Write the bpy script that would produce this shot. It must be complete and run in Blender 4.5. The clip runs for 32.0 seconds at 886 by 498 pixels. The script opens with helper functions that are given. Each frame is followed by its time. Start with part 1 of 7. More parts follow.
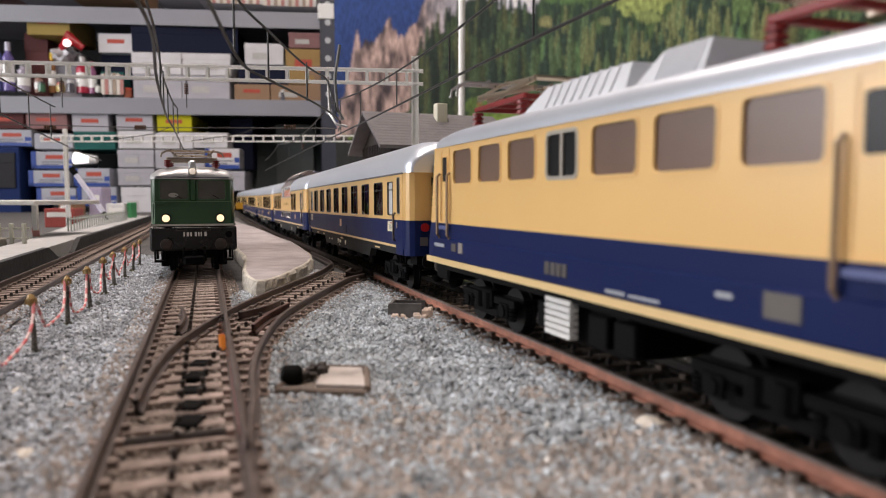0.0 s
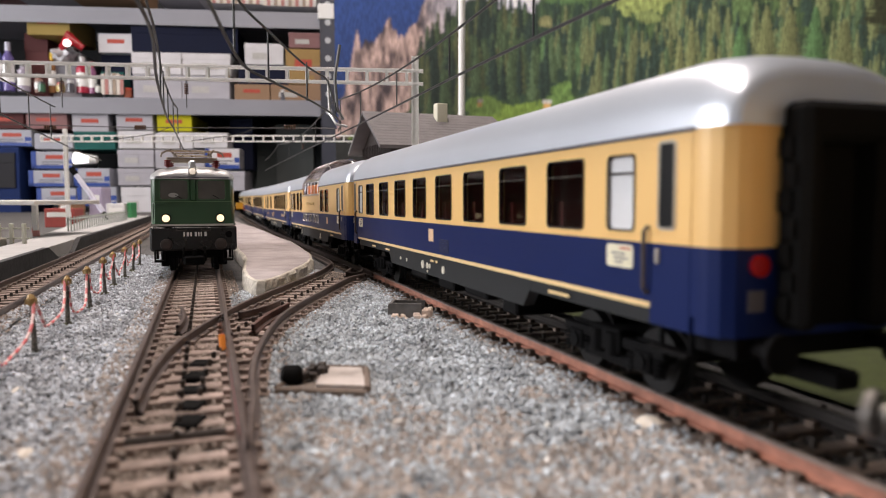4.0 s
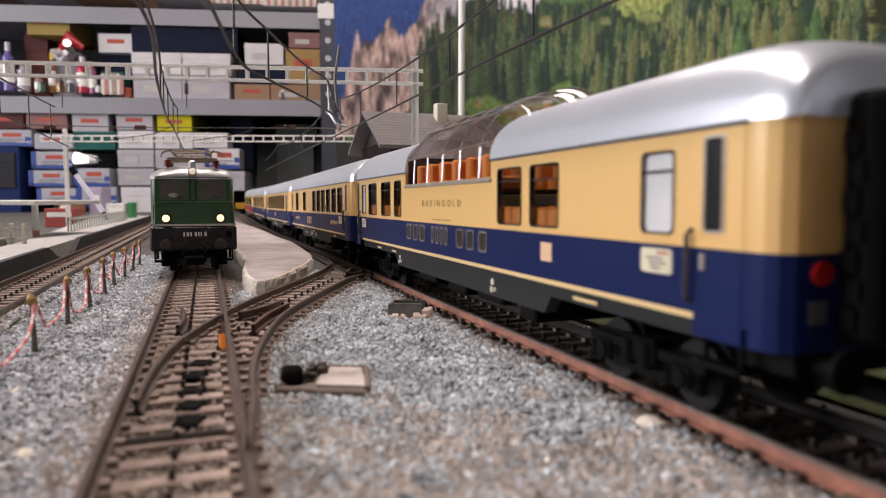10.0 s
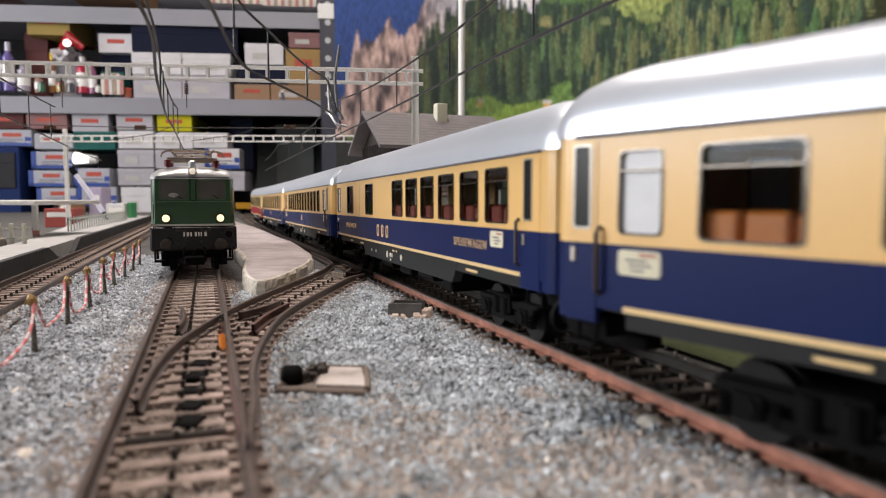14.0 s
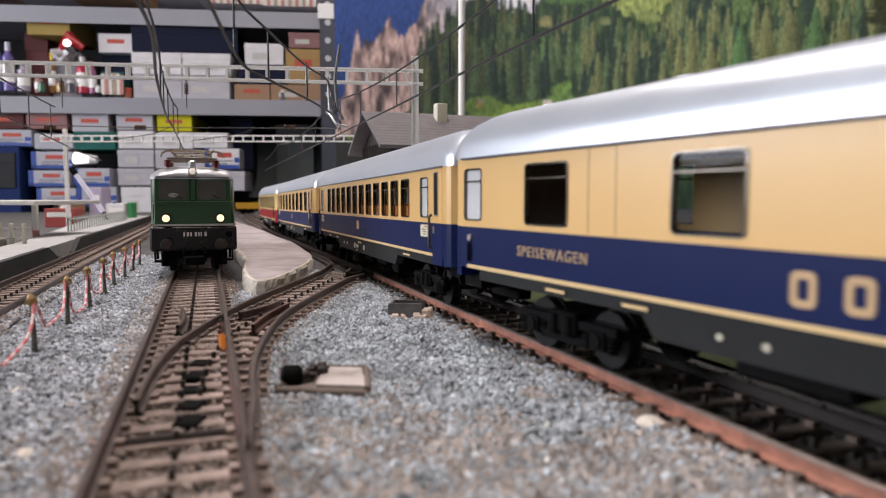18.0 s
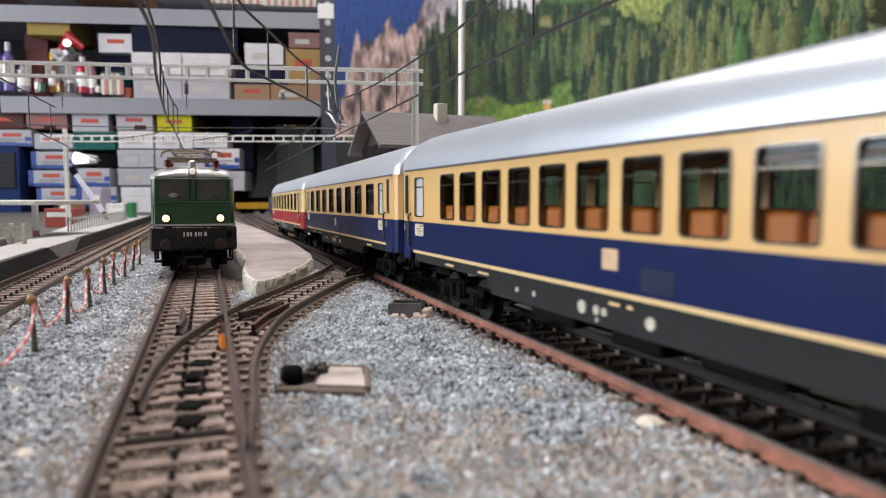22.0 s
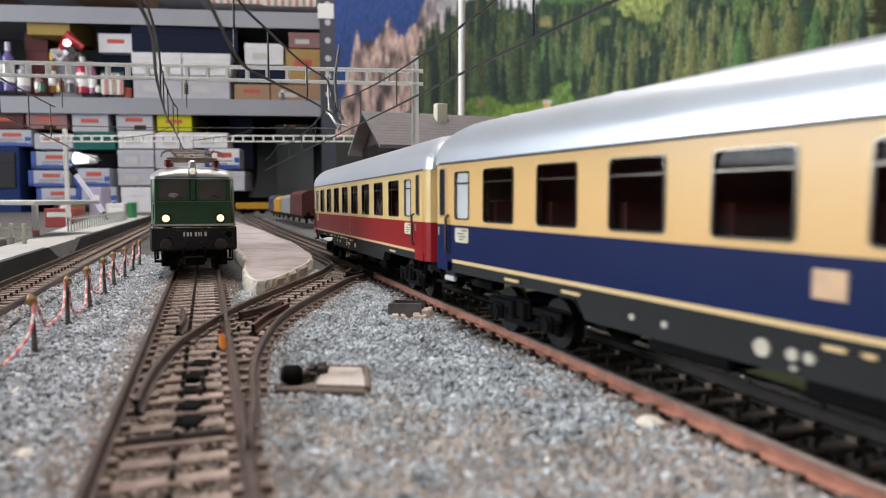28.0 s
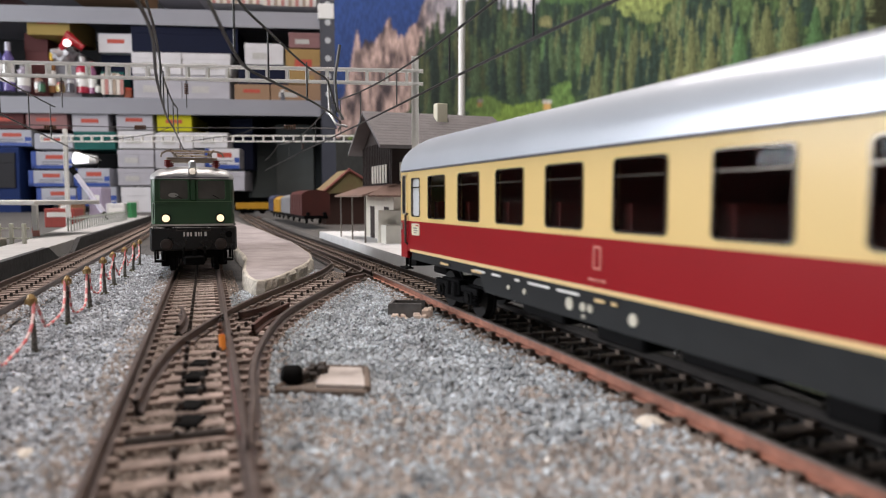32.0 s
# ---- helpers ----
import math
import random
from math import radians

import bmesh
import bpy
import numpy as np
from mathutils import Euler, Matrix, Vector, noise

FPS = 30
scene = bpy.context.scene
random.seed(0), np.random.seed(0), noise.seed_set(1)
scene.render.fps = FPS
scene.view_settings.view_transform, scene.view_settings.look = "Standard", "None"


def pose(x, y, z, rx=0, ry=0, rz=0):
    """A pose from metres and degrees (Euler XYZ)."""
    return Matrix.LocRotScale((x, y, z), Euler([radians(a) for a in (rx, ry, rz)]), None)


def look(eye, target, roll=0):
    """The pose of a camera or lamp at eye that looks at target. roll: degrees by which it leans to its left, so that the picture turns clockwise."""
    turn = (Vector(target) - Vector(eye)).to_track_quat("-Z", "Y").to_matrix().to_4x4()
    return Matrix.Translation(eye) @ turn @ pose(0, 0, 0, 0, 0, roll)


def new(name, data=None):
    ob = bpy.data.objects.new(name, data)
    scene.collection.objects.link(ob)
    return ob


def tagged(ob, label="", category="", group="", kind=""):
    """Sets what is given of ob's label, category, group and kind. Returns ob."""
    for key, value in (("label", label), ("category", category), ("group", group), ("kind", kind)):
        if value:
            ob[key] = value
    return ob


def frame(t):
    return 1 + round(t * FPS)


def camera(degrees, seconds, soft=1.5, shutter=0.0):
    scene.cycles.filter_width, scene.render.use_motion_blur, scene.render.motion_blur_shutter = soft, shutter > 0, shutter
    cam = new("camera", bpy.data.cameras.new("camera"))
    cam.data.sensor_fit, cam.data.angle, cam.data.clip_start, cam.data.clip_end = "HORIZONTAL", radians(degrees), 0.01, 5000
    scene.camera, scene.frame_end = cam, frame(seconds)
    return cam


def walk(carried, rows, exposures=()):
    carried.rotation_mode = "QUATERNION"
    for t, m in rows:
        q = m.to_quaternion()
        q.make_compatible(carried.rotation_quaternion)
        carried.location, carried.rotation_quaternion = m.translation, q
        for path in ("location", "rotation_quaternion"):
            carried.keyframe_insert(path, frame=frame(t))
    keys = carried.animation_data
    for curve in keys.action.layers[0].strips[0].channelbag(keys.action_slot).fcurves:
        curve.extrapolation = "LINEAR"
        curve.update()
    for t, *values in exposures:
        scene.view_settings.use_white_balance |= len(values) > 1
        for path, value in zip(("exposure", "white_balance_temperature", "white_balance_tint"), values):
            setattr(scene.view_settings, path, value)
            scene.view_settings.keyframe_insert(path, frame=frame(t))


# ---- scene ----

# ---------------------------------------------------------------- camera: stands still on the layout
cam = camera(65.03, 32.0, soft=1.0, shutter=0.5)
STAND = look((0.0, 0.0, 0.0356), (0.0, 1.0, 0.0356 - 91 / 1230))
cam.data.dof.use_dof = True
cam.data.dof.focus_distance = 0.285
cam.data.dof.aperture_fstop = 24.5
walk(cam, [(0.0, STAND), (32.0, STAND)], exposures=[(0, -0.11, 6960, 17), (1.5, -0.13, 7010, 18), (3, 0.15, 6960, 17), (6, -0.01, 6960, 17), (8, -0.03, 7010, 20.5), (11, -0.03, 7060, 20.5), (14, 0.05, 6910, 15), (17, -0.15, 6640, 16), (18, -0.05, 6640, 17), (20, 0.19, 6590, 15), (21, 0.23, 6540, 12), (22, 0.12, 6540, 12), (23, 0.13, 6540, 11), (24, -0.11, 6590, 13), (25, 0.06, 6540, 12), (28, 0.05, 6540, 11), (30, -0.01, 6590, 12), (31, 0.05, 6690, 14), (32, -0.01, 6690, 14)])

# ---------------------------------------------------------------- world and lamps: a closed hobby room under tube lights
world = bpy.data.worlds.new("room_air")
scene.world = world
world.use_nodes = True
world.node_tree.nodes["Background"].inputs[0].default_value = (0.75, 0.85, 1.0, 1)
world.node_tree.nodes["Background"].inputs[1].default_value = 0.05


def area_lamp(name, x, y, z, sx, sy, watts, colour, target):
    data = bpy.data.lights.new(name, "AREA")
    data.shape, data.size, data.size_y, data.energy, data.color = "RECTANGLE", sx, sy, watts, colour
    ob = new(name, data)
    ob.matrix_world = look((x, y, z), target)
    return ob


area_lamp("tube_light", -0.25, 0.40, 1.36, 0.16, 1.20, 20.0, (1.0, 0.92, 0.86), (-0.25, 0.4001, 0.0))
area_lamp("tube_light", 0.10, 1.30, 1.36, 0.22, 1.20, 6.0, (1.0, 0.93, 0.88), (0.10, 1.3001, 0.0))
area_lamp("window_light", -2.27, 0.35, 0.62, 1.55, 0.95, 42.0, (0.90, 0.95, 1.0), (0.0, 0.3501, 0.62))

# ---------------------------------------------------------------- helpers of this scene; shapes are drawn in millimetres
MM = 0.001
MATS = {}


def mat(name, col, rough=0.6, metal=0.0, var=0.15, scale=300.0, bump=0.0, bscale=None, spec=0.5, emit=None, power=0.0, second=None, island=0.0, coat=0.0):
    """A procedural paint: base colour broken up at two scales, roughness wear and fine relief."""
    if name in MATS:
        return MATS[name]
    m = bpy.data.materials.new(name)
    m.use_nodes = True
    nt = m.node_tree
    n, l = nt.nodes, nt.links
    b = n["Principled BSDF"]
    b.inputs["Roughness"].default_value, b.inputs["Metallic"].default_value = rough, metal
    b.inputs["Specular IOR Level"].default_value = spec
    b.inputs["Coat Weight"].default_value = coat
    b.inputs["Coat Roughness"].default_value = 0.12
    tc = n.new("ShaderNodeTexCoord")
    n1, n2 = n.new("ShaderNodeTexNoise"), n.new("ShaderNodeTexNoise")
    n1.inputs["Scale"].default_value, n1.inputs["Detail"].default_value = scale, 6
    n2.inputs["Scale"].default_value, n2.inputs["Detail"].default_value = scale * 0.12, 3
    l.new(tc.outputs["Object"], n1.inputs["Vector"])
    l.new(tc.outputs["Object"], n2.inputs["Vector"])
    add = n.new("ShaderNodeMath")
    add.operation = "MULTIPLY_ADD"
    l.new(n1.outputs["Fac"], add.inputs[0])
    add.inputs[1].default_value = 0.55
    half = n.new("ShaderNodeMath")
    half.operation = "MULTIPLY"
    l.new(n2.outputs["Fac"], half.inputs[0])
    half.inputs[1].default_value = 0.45
    l.new(half.outputs[0], add.inputs[2])
    fac = add.outputs[0]
    ramp = n.new("ShaderNodeValToRGB")
    lo = second or tuple(c * (1 - var) for c in col)
    hi = tuple(min(1, c * (1 + var)) for c in col)
    ramp.color_ramp.elements[0].position, ramp.color_ramp.elements[1].position = 0.32, 0.68
    ramp.color_ramp.elements[0].color, ramp.color_ramp.elements[1].color = (*lo, 1), (*hi, 1)
    l.new(fac, ramp.inputs[0])
    out = ramp.outputs[0]
    if island:
        geo = n.new("ShaderNodeNewGeometry")
        info = n.new("ShaderNodeObjectInfo")
        mix = n.new("ShaderNodeMix")
        mix.data_type, mix.blend_type = "RGBA", "MULTIPLY"
        mix.inputs["Factor"].default_value = 1.0
        rr = n.new("ShaderNodeMapRange")
        sm = n.new("ShaderNodeMath")
        sm.operation = "ADD"
        l.new(geo.outputs["Random Per Island"], sm.inputs[0])
        l.new(info.outputs["Random"], sm.inputs[1])
        rr.inputs["From Max"].default_value = 2.0
        rr.inputs["To Min"].default_value, rr.inputs["To Max"].default_value = 1 - island, 1 + island
        l.new(sm.outputs[0], rr.inputs["Value"])
        cmb = n.new("ShaderNodeCombineColor")
        for i in range(3):
            l.new(rr.outputs[0], cmb.inputs[i])
        l.new(out, mix.inputs["A"])
        l.new(cmb.outputs[0], mix.inputs["B"])
        out = mix.outputs["Result"]
    l.new(out, b.inputs["Base Color"])
    rm = n.new("ShaderNodeMapRange")
    rm.inputs["To Min"].default_value, rm.inputs["To Max"].default_value = max(0.02, rough * 0.8), min(1.0, rough * 1.2)
    l.new(fac, rm.inputs["Value"])
    l.new(rm.outputs[0], b.inputs["Roughness"])
    if bump:
        bp = n.new("ShaderNodeBump")
        bp.inputs["Strength"].default_value, bp.inputs["Distance"].default_value = bump, 0.0006
        n3 = n.new("ShaderNodeTexNoise")
        n3.inputs["Scale"].default_value, n3.inputs["Detail"].default_value = bscale or scale * 3, 4
        l.new(tc.outputs["Object"], n3.inputs["Vector"])
        l.new(n3.outputs["Fac"], bp.inputs["Height"])
        l.new(bp.outputs[0], b.inputs["Normal"])
    if emit:
        b.inputs["Emission Color"].default_value = (*emit, 1)
        b.inputs["Emission Strength"].default_value = power
    MATS[name] = m
    return m


def glass(name, tint=(1, 1, 1), rough=0.02, gloss=0.01, edge=0.22):
    """Thin model glazing: mostly clear, with a glossy skin."""
    if name in MATS:
        return MATS[name]
    m = bpy.data.materials.new(name)
    m.use_nodes = True
    n, l = m.node_tree.nodes, m.node_tree.links
    n.remove(n["Principled BSDF"])
    tr, gl, mx, lw = n.new("ShaderNodeBsdfTransparent"), n.new("ShaderNodeBsdfGlossy"), n.new("ShaderNodeMixShader"), n.new("ShaderNodeLayerWeight")
    pw, sc = n.new("ShaderNodeMath"), n.new("ShaderNodeMath")
    tr.inputs[0].default_value = (*tint, 1)
    gl.inputs["Roughness"].default_value = rough
    lw.inputs[0].default_value = 0.5
    pw.operation, sc.operation = "POWER", "MULTIPLY_ADD"
    l.new(lw.outputs["Facing"], pw.inputs[0])
    pw.inputs[1].default_value = 4.0
    l.new(pw.outputs[0], sc.inputs[0])
    sc.inputs[1].default_value, sc.inputs[2].default_value = edge, gloss
    l.new(sc.outputs[0], mx.inputs[0])
    l.new(tr.outputs[0], mx.inputs[1])
    l.new(gl.outputs[0], mx.inputs[2])
    l.new(mx.outputs[0], n["Material Output"].inputs[0])
    MATS[name] = m
    return m


def thing(name, m, label, category, group="", kind=""):
    ob = new(name)
    ob.empty_display_size = 0.01
    ob.matrix_world = m
    return tagged(ob, label, category, group, kind)


def link_mesh(name, me, material, parent=None, m=None, label="", smooth=False):
    if material:
        me.materials.append(material)
    if smooth:
        me.polygons.foreach_set("use_smooth", [True] * len(me.polygons))
    ob = new(name, me)
    if parent:
        ob.parent = parent
    if m is not None:
        ob.matrix_local = m
    return tagged(ob, label)


def part(name, bm, material, parent=None, label="", smooth=False, m=None):
    """Links a bmesh drawn in millimetres as one mesh under a thing or a part."""
    bmesh.ops.scale(bm, vec=(MM, MM, MM), verts=bm.verts)
    me = bpy.data.meshes.new(name)
    bm.to_mesh(me)
    bm.free()
    return link_mesh(name, me, material, parent, m, label, smooth)


def share(name, source, parent, m, label=""):
    """Another piece on the mesh of source."""
    ob = new(name, source.data)
    ob.parent = parent
    ob.matrix_local = m
    return tagged(ob, label)


def mk():
    return bmesh.new()


def box(bm, x0, x1, y0, y1, z0, z1, bevel=0.0):
    vs = [bm.verts.new((x, y, z)) for x in (x0, x1) for y in (y0, y1) for z in (z0, z1)]
    fs = [bm.faces.new([vs[i] for i in f]) for f in ((0, 1, 3, 2), (4, 6, 7, 5), (0, 4, 5, 1), (2, 3, 7, 6), (0, 2, 6, 4), (1, 5, 7, 3))]
    if bevel:
        es = list({e for f in fs for e in f.edges})
        bmesh.ops.bevel(bm, geom=es, offset=bevel, segments=1, affect="EDGES", profile=0.6)
    return bm


def tube(bm, pts, r, seg=8, closed_ends=True):
    """A round bar along points in millimetres."""
    pts = [Vector(p) for p in pts]
    rings = []
    for i, p in enumerate(pts):
        d = (pts[min(i + 1, len(pts) - 1)] - pts[max(i - 1, 0)]).normalized()
        a = d.cross(Vector((0, 0, 1)) if abs(d.z) < 0.95 else Vector((1, 0, 0))).normalized()
        c = d.cross(a)
        rr = r[i] if isinstance(r, (list, tuple)) else r
        rings.append([bm.verts.new(p + (a * math.cos(k * math.tau / seg) + c * math.sin(k * math.tau / seg)) * rr) for k in range(seg)])
    for q, w in zip(rings, rings[1:]):
        for k in range(seg):
            bm.faces.new((q[k], q[(k + 1) % seg], w[(k + 1) % seg], w[k]))
    if closed_ends:
        bm.faces.new(rings[0][::-1])
        bm.faces.new(rings[-1])
    return bm


def disc(bm, c, axis, r, depth, seg=16):
    c, axis = Vector(c), Vector(axis).normalized()
    return tube(bm, [c - axis * depth / 2, c + axis * depth / 2], r, seg)


def prism(bm, poly, z0, z1):
    """An upright block over a plan outline (anticlockwise)."""
    a = [bm.verts.new((x, y, z0)) for x, y in poly]
    b = [bm.verts.new((x, y, z1)) for x, y in poly]
    bm.faces.new(a[::-1])
    bm.faces.new(b)
    for i in range(len(poly)):
        j = (i + 1) % len(poly)
        bm.faces.new((a[i], a[j], b[j], b[i]))
    return bm


def loft(bm, rows, cap=True):
    vs = [[bm.verts.new(p) for p in r] for r in rows]
    for a, b in zip(vs, vs[1:]):
        for i in range(len(a) - 1):
            bm.faces.new((a[i], a[i + 1], b[i + 1], b[i]))
    if cap:
        bm.faces.new(vs[0][::-1])
        bm.faces.new(vs[-1])
    return bm


def round_rect(w, h, r, seg=4):
    out = []
    for cx, cz, a0 in ((w / 2 - r, h / 2 - r, 0), (-w / 2 + r, h / 2 - r, 90), (-w / 2 + r, -h / 2 + r, 180), (w / 2 - r, -h / 2 + r, 270)):
        for k in range(seg + 1):
            a = radians(a0 + 90 * k / seg)
            out.append((cx + r * math.cos(a), cz + r * math.sin(a)))
    return out


def ring(bm, w, h, r, border, y0, y1, x=0.0, z=0.0):
    """A rounded window frame in the xz plane, between y0 and y1."""
    o, i = round_rect(w, h, r), round_rect(w - 2 * border, h - 2 * border, max(0.1, r - border * 0.6))
    v = [[bm.verts.new((x + p[0], y, z + p[1])) for p in q] for y in (y0, y1) for q in (o, i)]
    k = len(o)
    for j in range(k):
        t = (j + 1) % k
        bm.faces.new((v[0][j], v[0][t], v[1][t], v[1][j]))
        bm.faces.new((v[2][t], v[2][j], v[3][j], v[3][t]))
        bm.faces.new((v[0][t], v[0][j], v[2][j], v[2][t]))
        bm.faces.new((v[1][j], v[1][t], v[3][t], v[3][j]))
    return bm


# ---------------------------------------------------------------- materials
BALLAST = mat("grey_granite_ballast", (0.52, 0.575, 0.62), 0.9, var=0.3, scale=900, bump=0.5, island=0.8, second=(0.17, 0.185, 0.20))
SOIL = mat("fine_grey_gravel_bed", (0.10, 0.10, 0.102), 0.95, var=0.5, scale=700, bump=1.0, bscale=1500, second=(0.035, 0.034, 0.033))
GRASS = mat("flocked_grass", (0.045, 0.062, 0.014), 0.95, var=0.4, scale=500, bump=1.0, bscale=2500)
SLEEPER = mat("weathered_sleeper_plastic", (0.31, 0.24, 0.21), 0.75, var=0.3, scale=500, bump=0.3, island=0.35, second=(0.12, 0.09, 0.075))
# sleeper brown darkened to carry the shade under the train
DARK_SLEEPER = mat("dark_shaded_sleeper", (0.135, 0.102, 0.082), 0.8, var=0.4, scale=500, bump=0.4, island=0.4, second=(0.05, 0.037, 0.03))
RAIL = mat("dark_steel_rail", (0.16, 0.13, 0.12), 0.42, metal=0.6, var=0.25, scale=400, second=(0.11, 0.08, 0.07))
RUST = mat("rust_painted_rail", (0.40, 0.175, 0.12), 0.6, var=0.4, scale=350, second=(0.21, 0.09, 0.062))
WORN_HEAD = mat("worn_steel_rail_head", (0.30, 0.255, 0.235), 0.4, metal=0.6, var=0.3, scale=300, second=(0.17, 0.12, 0.10))
# black of the far rail includes the shade the train throws on it
SHADED_RAIL = mat("black_shaded_rail", (0.035, 0.03, 0.028), 0.5, metal=0.4, var=0.3, scale=300)
STUD = mat("dark_contact_stud", (0.05, 0.04, 0.035), 0.6, metal=0.2)
CONCRETE = mat("cast_plaster_platform", (0.43, 0.385, 0.385), 0.85, var=0.18, scale=90, bump=0.8, bscale=900, second=(0.24, 0.21, 0.21))
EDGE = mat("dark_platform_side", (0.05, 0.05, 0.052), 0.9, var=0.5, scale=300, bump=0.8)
CREAM = mat("cream_coach_enamel", (0.88, 0.56, 0.215), 0.34, var=0.03, scale=60, coat=0.15)
BLUE = mat("cobalt_blue_coach_enamel", (0.0055, 0.0155, 0.085), 0.42, var=0.1, scale=60, spec=0.14)
RED = mat("wine_red_coach_enamel", (0.31, 0.007, 0.012), 0.38, var=0.05, scale=60, spec=0.2)
ROOF = mat("silver_grey_roof_paint", (0.72, 0.78, 0.86), 0.31, metal=0.6, var=0.03, scale=60)
BLACK = mat("black_running_gear", (0.0035, 0.0035, 0.004), 0.7, var=0.4, scale=300, spec=0.1)
SKIRT = mat("dark_grey_underframe", (0.021, 0.023, 0.0245), 0.6, var=0.2, scale=200, spec=0.2)
RUBBER = mat("black_rubber", (0.005, 0.005, 0.005), 0.85, spec=0.1)
FRAME = mat("aluminium_window_frame", (0.50, 0.46, 0.40), 0.35, metal=0.6, var=0.05)
YELLOW_CREAM = mat("yellow_cream_coach_enamel", (0.86, 0.62, 0.25), 0.34, var=0.03, scale=60, coat=0.15)
WINFRAME = mat("dull_nickel_window_frame", (0.17, 0.15, 0.13), 0.2, metal=0.85, var=0.15)
STRIPE = mat("cream_lining", (0.82, 0.60, 0.30), 0.4, var=0.03)
WHITE = mat("white_print", (0.82, 0.82, 0.80), 0.5, var=0.04)
BLIND = mat("frosted_white_glazing", (0.72, 0.74, 0.76), 0.3, var=0.05)
SEAT = mat("orange_brown_seat_plastic", (0.60, 0.18, 0.02), 0.5, var=0.15)
DARKWOOD = mat("dark_brown_interior", (0.06, 0.025, 0.015), 0.6, var=0.2)
PANE = glass("clear_glazing", (0.86, 0.88, 0.9), edge=0.15)
TINT = mat("smoked_brown_glazing", (0.17, 0.105, 0.075), 0.32, var=0.05)
GREEN = mat("dark_green_loco_enamel", (0.026, 0.092, 0.036), 0.3, var=0.1, scale=80, coat=0.5)
SILVER = mat("silver_loco_roof", (0.52, 0.53, 0.54), 0.4, metal=0.5, var=0.08)
PANTO = mat("red_insulator_plastic", (0.22, 0.009, 0.008), 0.45)
BRASS = mat("tarnished_brass", (0.40, 0.27, 0.12), 0.4, metal=0.8, var=0.25)
GLOW = mat("lit_headlamp", (1, 0.9, 0.7), 0.3, emit=(1.0, 0.80, 0.46), power=1.25)
WIRE = mat("dark_catenary_wire", (0.05, 0.05, 0.05), 0.45, metal=0.5)
MAST = mat("pale_grey_mast_plastic", (0.90, 0.90, 0.88), 0.4, var=0.05)

# ---------------------------------------------------------------- the line of the through track, millimetres, in plan
KNOTS = (-220, -130, -60, 0, 45, 90, 140, 190, 240, 300, 380, 500, 640, 800, 1100)
SLOPES = (-1.7684, -1.3493, -1.0234, -0.7441, -0.5383, -0.3418, -0.3439, -0.3404, -0.323, -0.3356, -0.3407, -0.3361, -0.3404, -0.3341, -0.3329)
FALL = ((140, 330, 510, 700, 850, 1950), (0.0, -1.75, -3.6, -5.5, -6.2, -6.5))
WIRE_LINE = (7.48382604e-02, -1.40993213, 8.57842377, -54.2553034, 96.5867858)
LY = np.arange(-1000.0, 1961.0, 1.0)
LG = np.interp(LY, KNOTS, SLOPES)
LX = np.concatenate([[0.0], np.cumsum((LG[1:] + LG[:-1]) / 2)])
LX = LX - np.interp(200.0, LY, LX) + 14.2567


def line_x(y):
    """Middle of the through track."""
    return float(np.interp(y, LY, LX))


def grade(y):
    """The through track runs gently downhill away from the yard throat."""
    return float(np.interp(y, *FALL))


def dip(x, y):
    """How far the bed sinks with the through track; level ground away from it."""
    t = min(1.0, max(0.0, (x - line_x(y) + 28.0) / 14.0))
    return grade(y) * t * t * (3 - 2 * t)


def wire_x(y):
    """Middle of the overhead line, which is strung with its own slight bow."""
    if y < 60:
        return line_x(y) + wire_x(60.0) - line_x(60.0)
    c = min(y, 640.0) / 100
    a4, a3, a2, a1, a0 = WIRE_LINE
    slope = (((4 * a4 * c + 3 * a3) * c + 2 * a2) * c + a1) / 100
    far = min(1.0, max(0.0, (y - 380.0) / 300.0))
    bow = 0.55 * ((((a4 * c + a3) * c + a2) * c + a1) * c + a0 + slope * (y - c * 100)) + 0.45 * line_x(y)
    return bow * (1 - far) + line_x(y) * far


WAY = [(line_x(1950.0 - 2 * i), 1950.0 - 2 * i) for i in range(1450)]
RUN = [0.0]
for (xa, ya), (xb, yb) in zip(WAY, WAY[1:]):
    RUN.append(RUN[-1] + math.hypot(xb - xa, yb - ya))
ZERO = float(np.interp(220.0, [w[1] for w in reversed(WAY)], list(reversed(RUN))))
WX, WY = [w[0] for w in WAY], [w[1] for w in WAY]


def on_line(s):
    """Plan point of the track's middle at s millimetres along the train's way."""
    return float(np.interp(s + ZERO, RUN, WX)), float(np.interp(s + ZERO, RUN, WY))


def offset_line(pts, d):
    """Points moved d to the right hand side of their course."""
    out = []
    for i, p in enumerate(pts):
        a, b = pts[max(i - 1, 0)], pts[min(i + 1, len(pts) - 1)]
        tx, ty = b[0] - a[0], b[1] - a[1]
        k = math.hypot(tx, ty)
        out.append((p[0] + ty / k * d, p[1] - tx / k * d))
    return out


def resample(pts, step):
    run = [0.0]
    for a, b in zip(pts, pts[1:]):
        run.append(run[-1] + math.hypot(b[0] - a[0], b[1] - a[1]))
    xs, ys = [p[0] for p in pts], [p[1] for p in pts]
    return [(float(np.interp(u, run, xs)), float(np.interp(u, run, ys))) for u in np.arange(0, run[-1], step)]


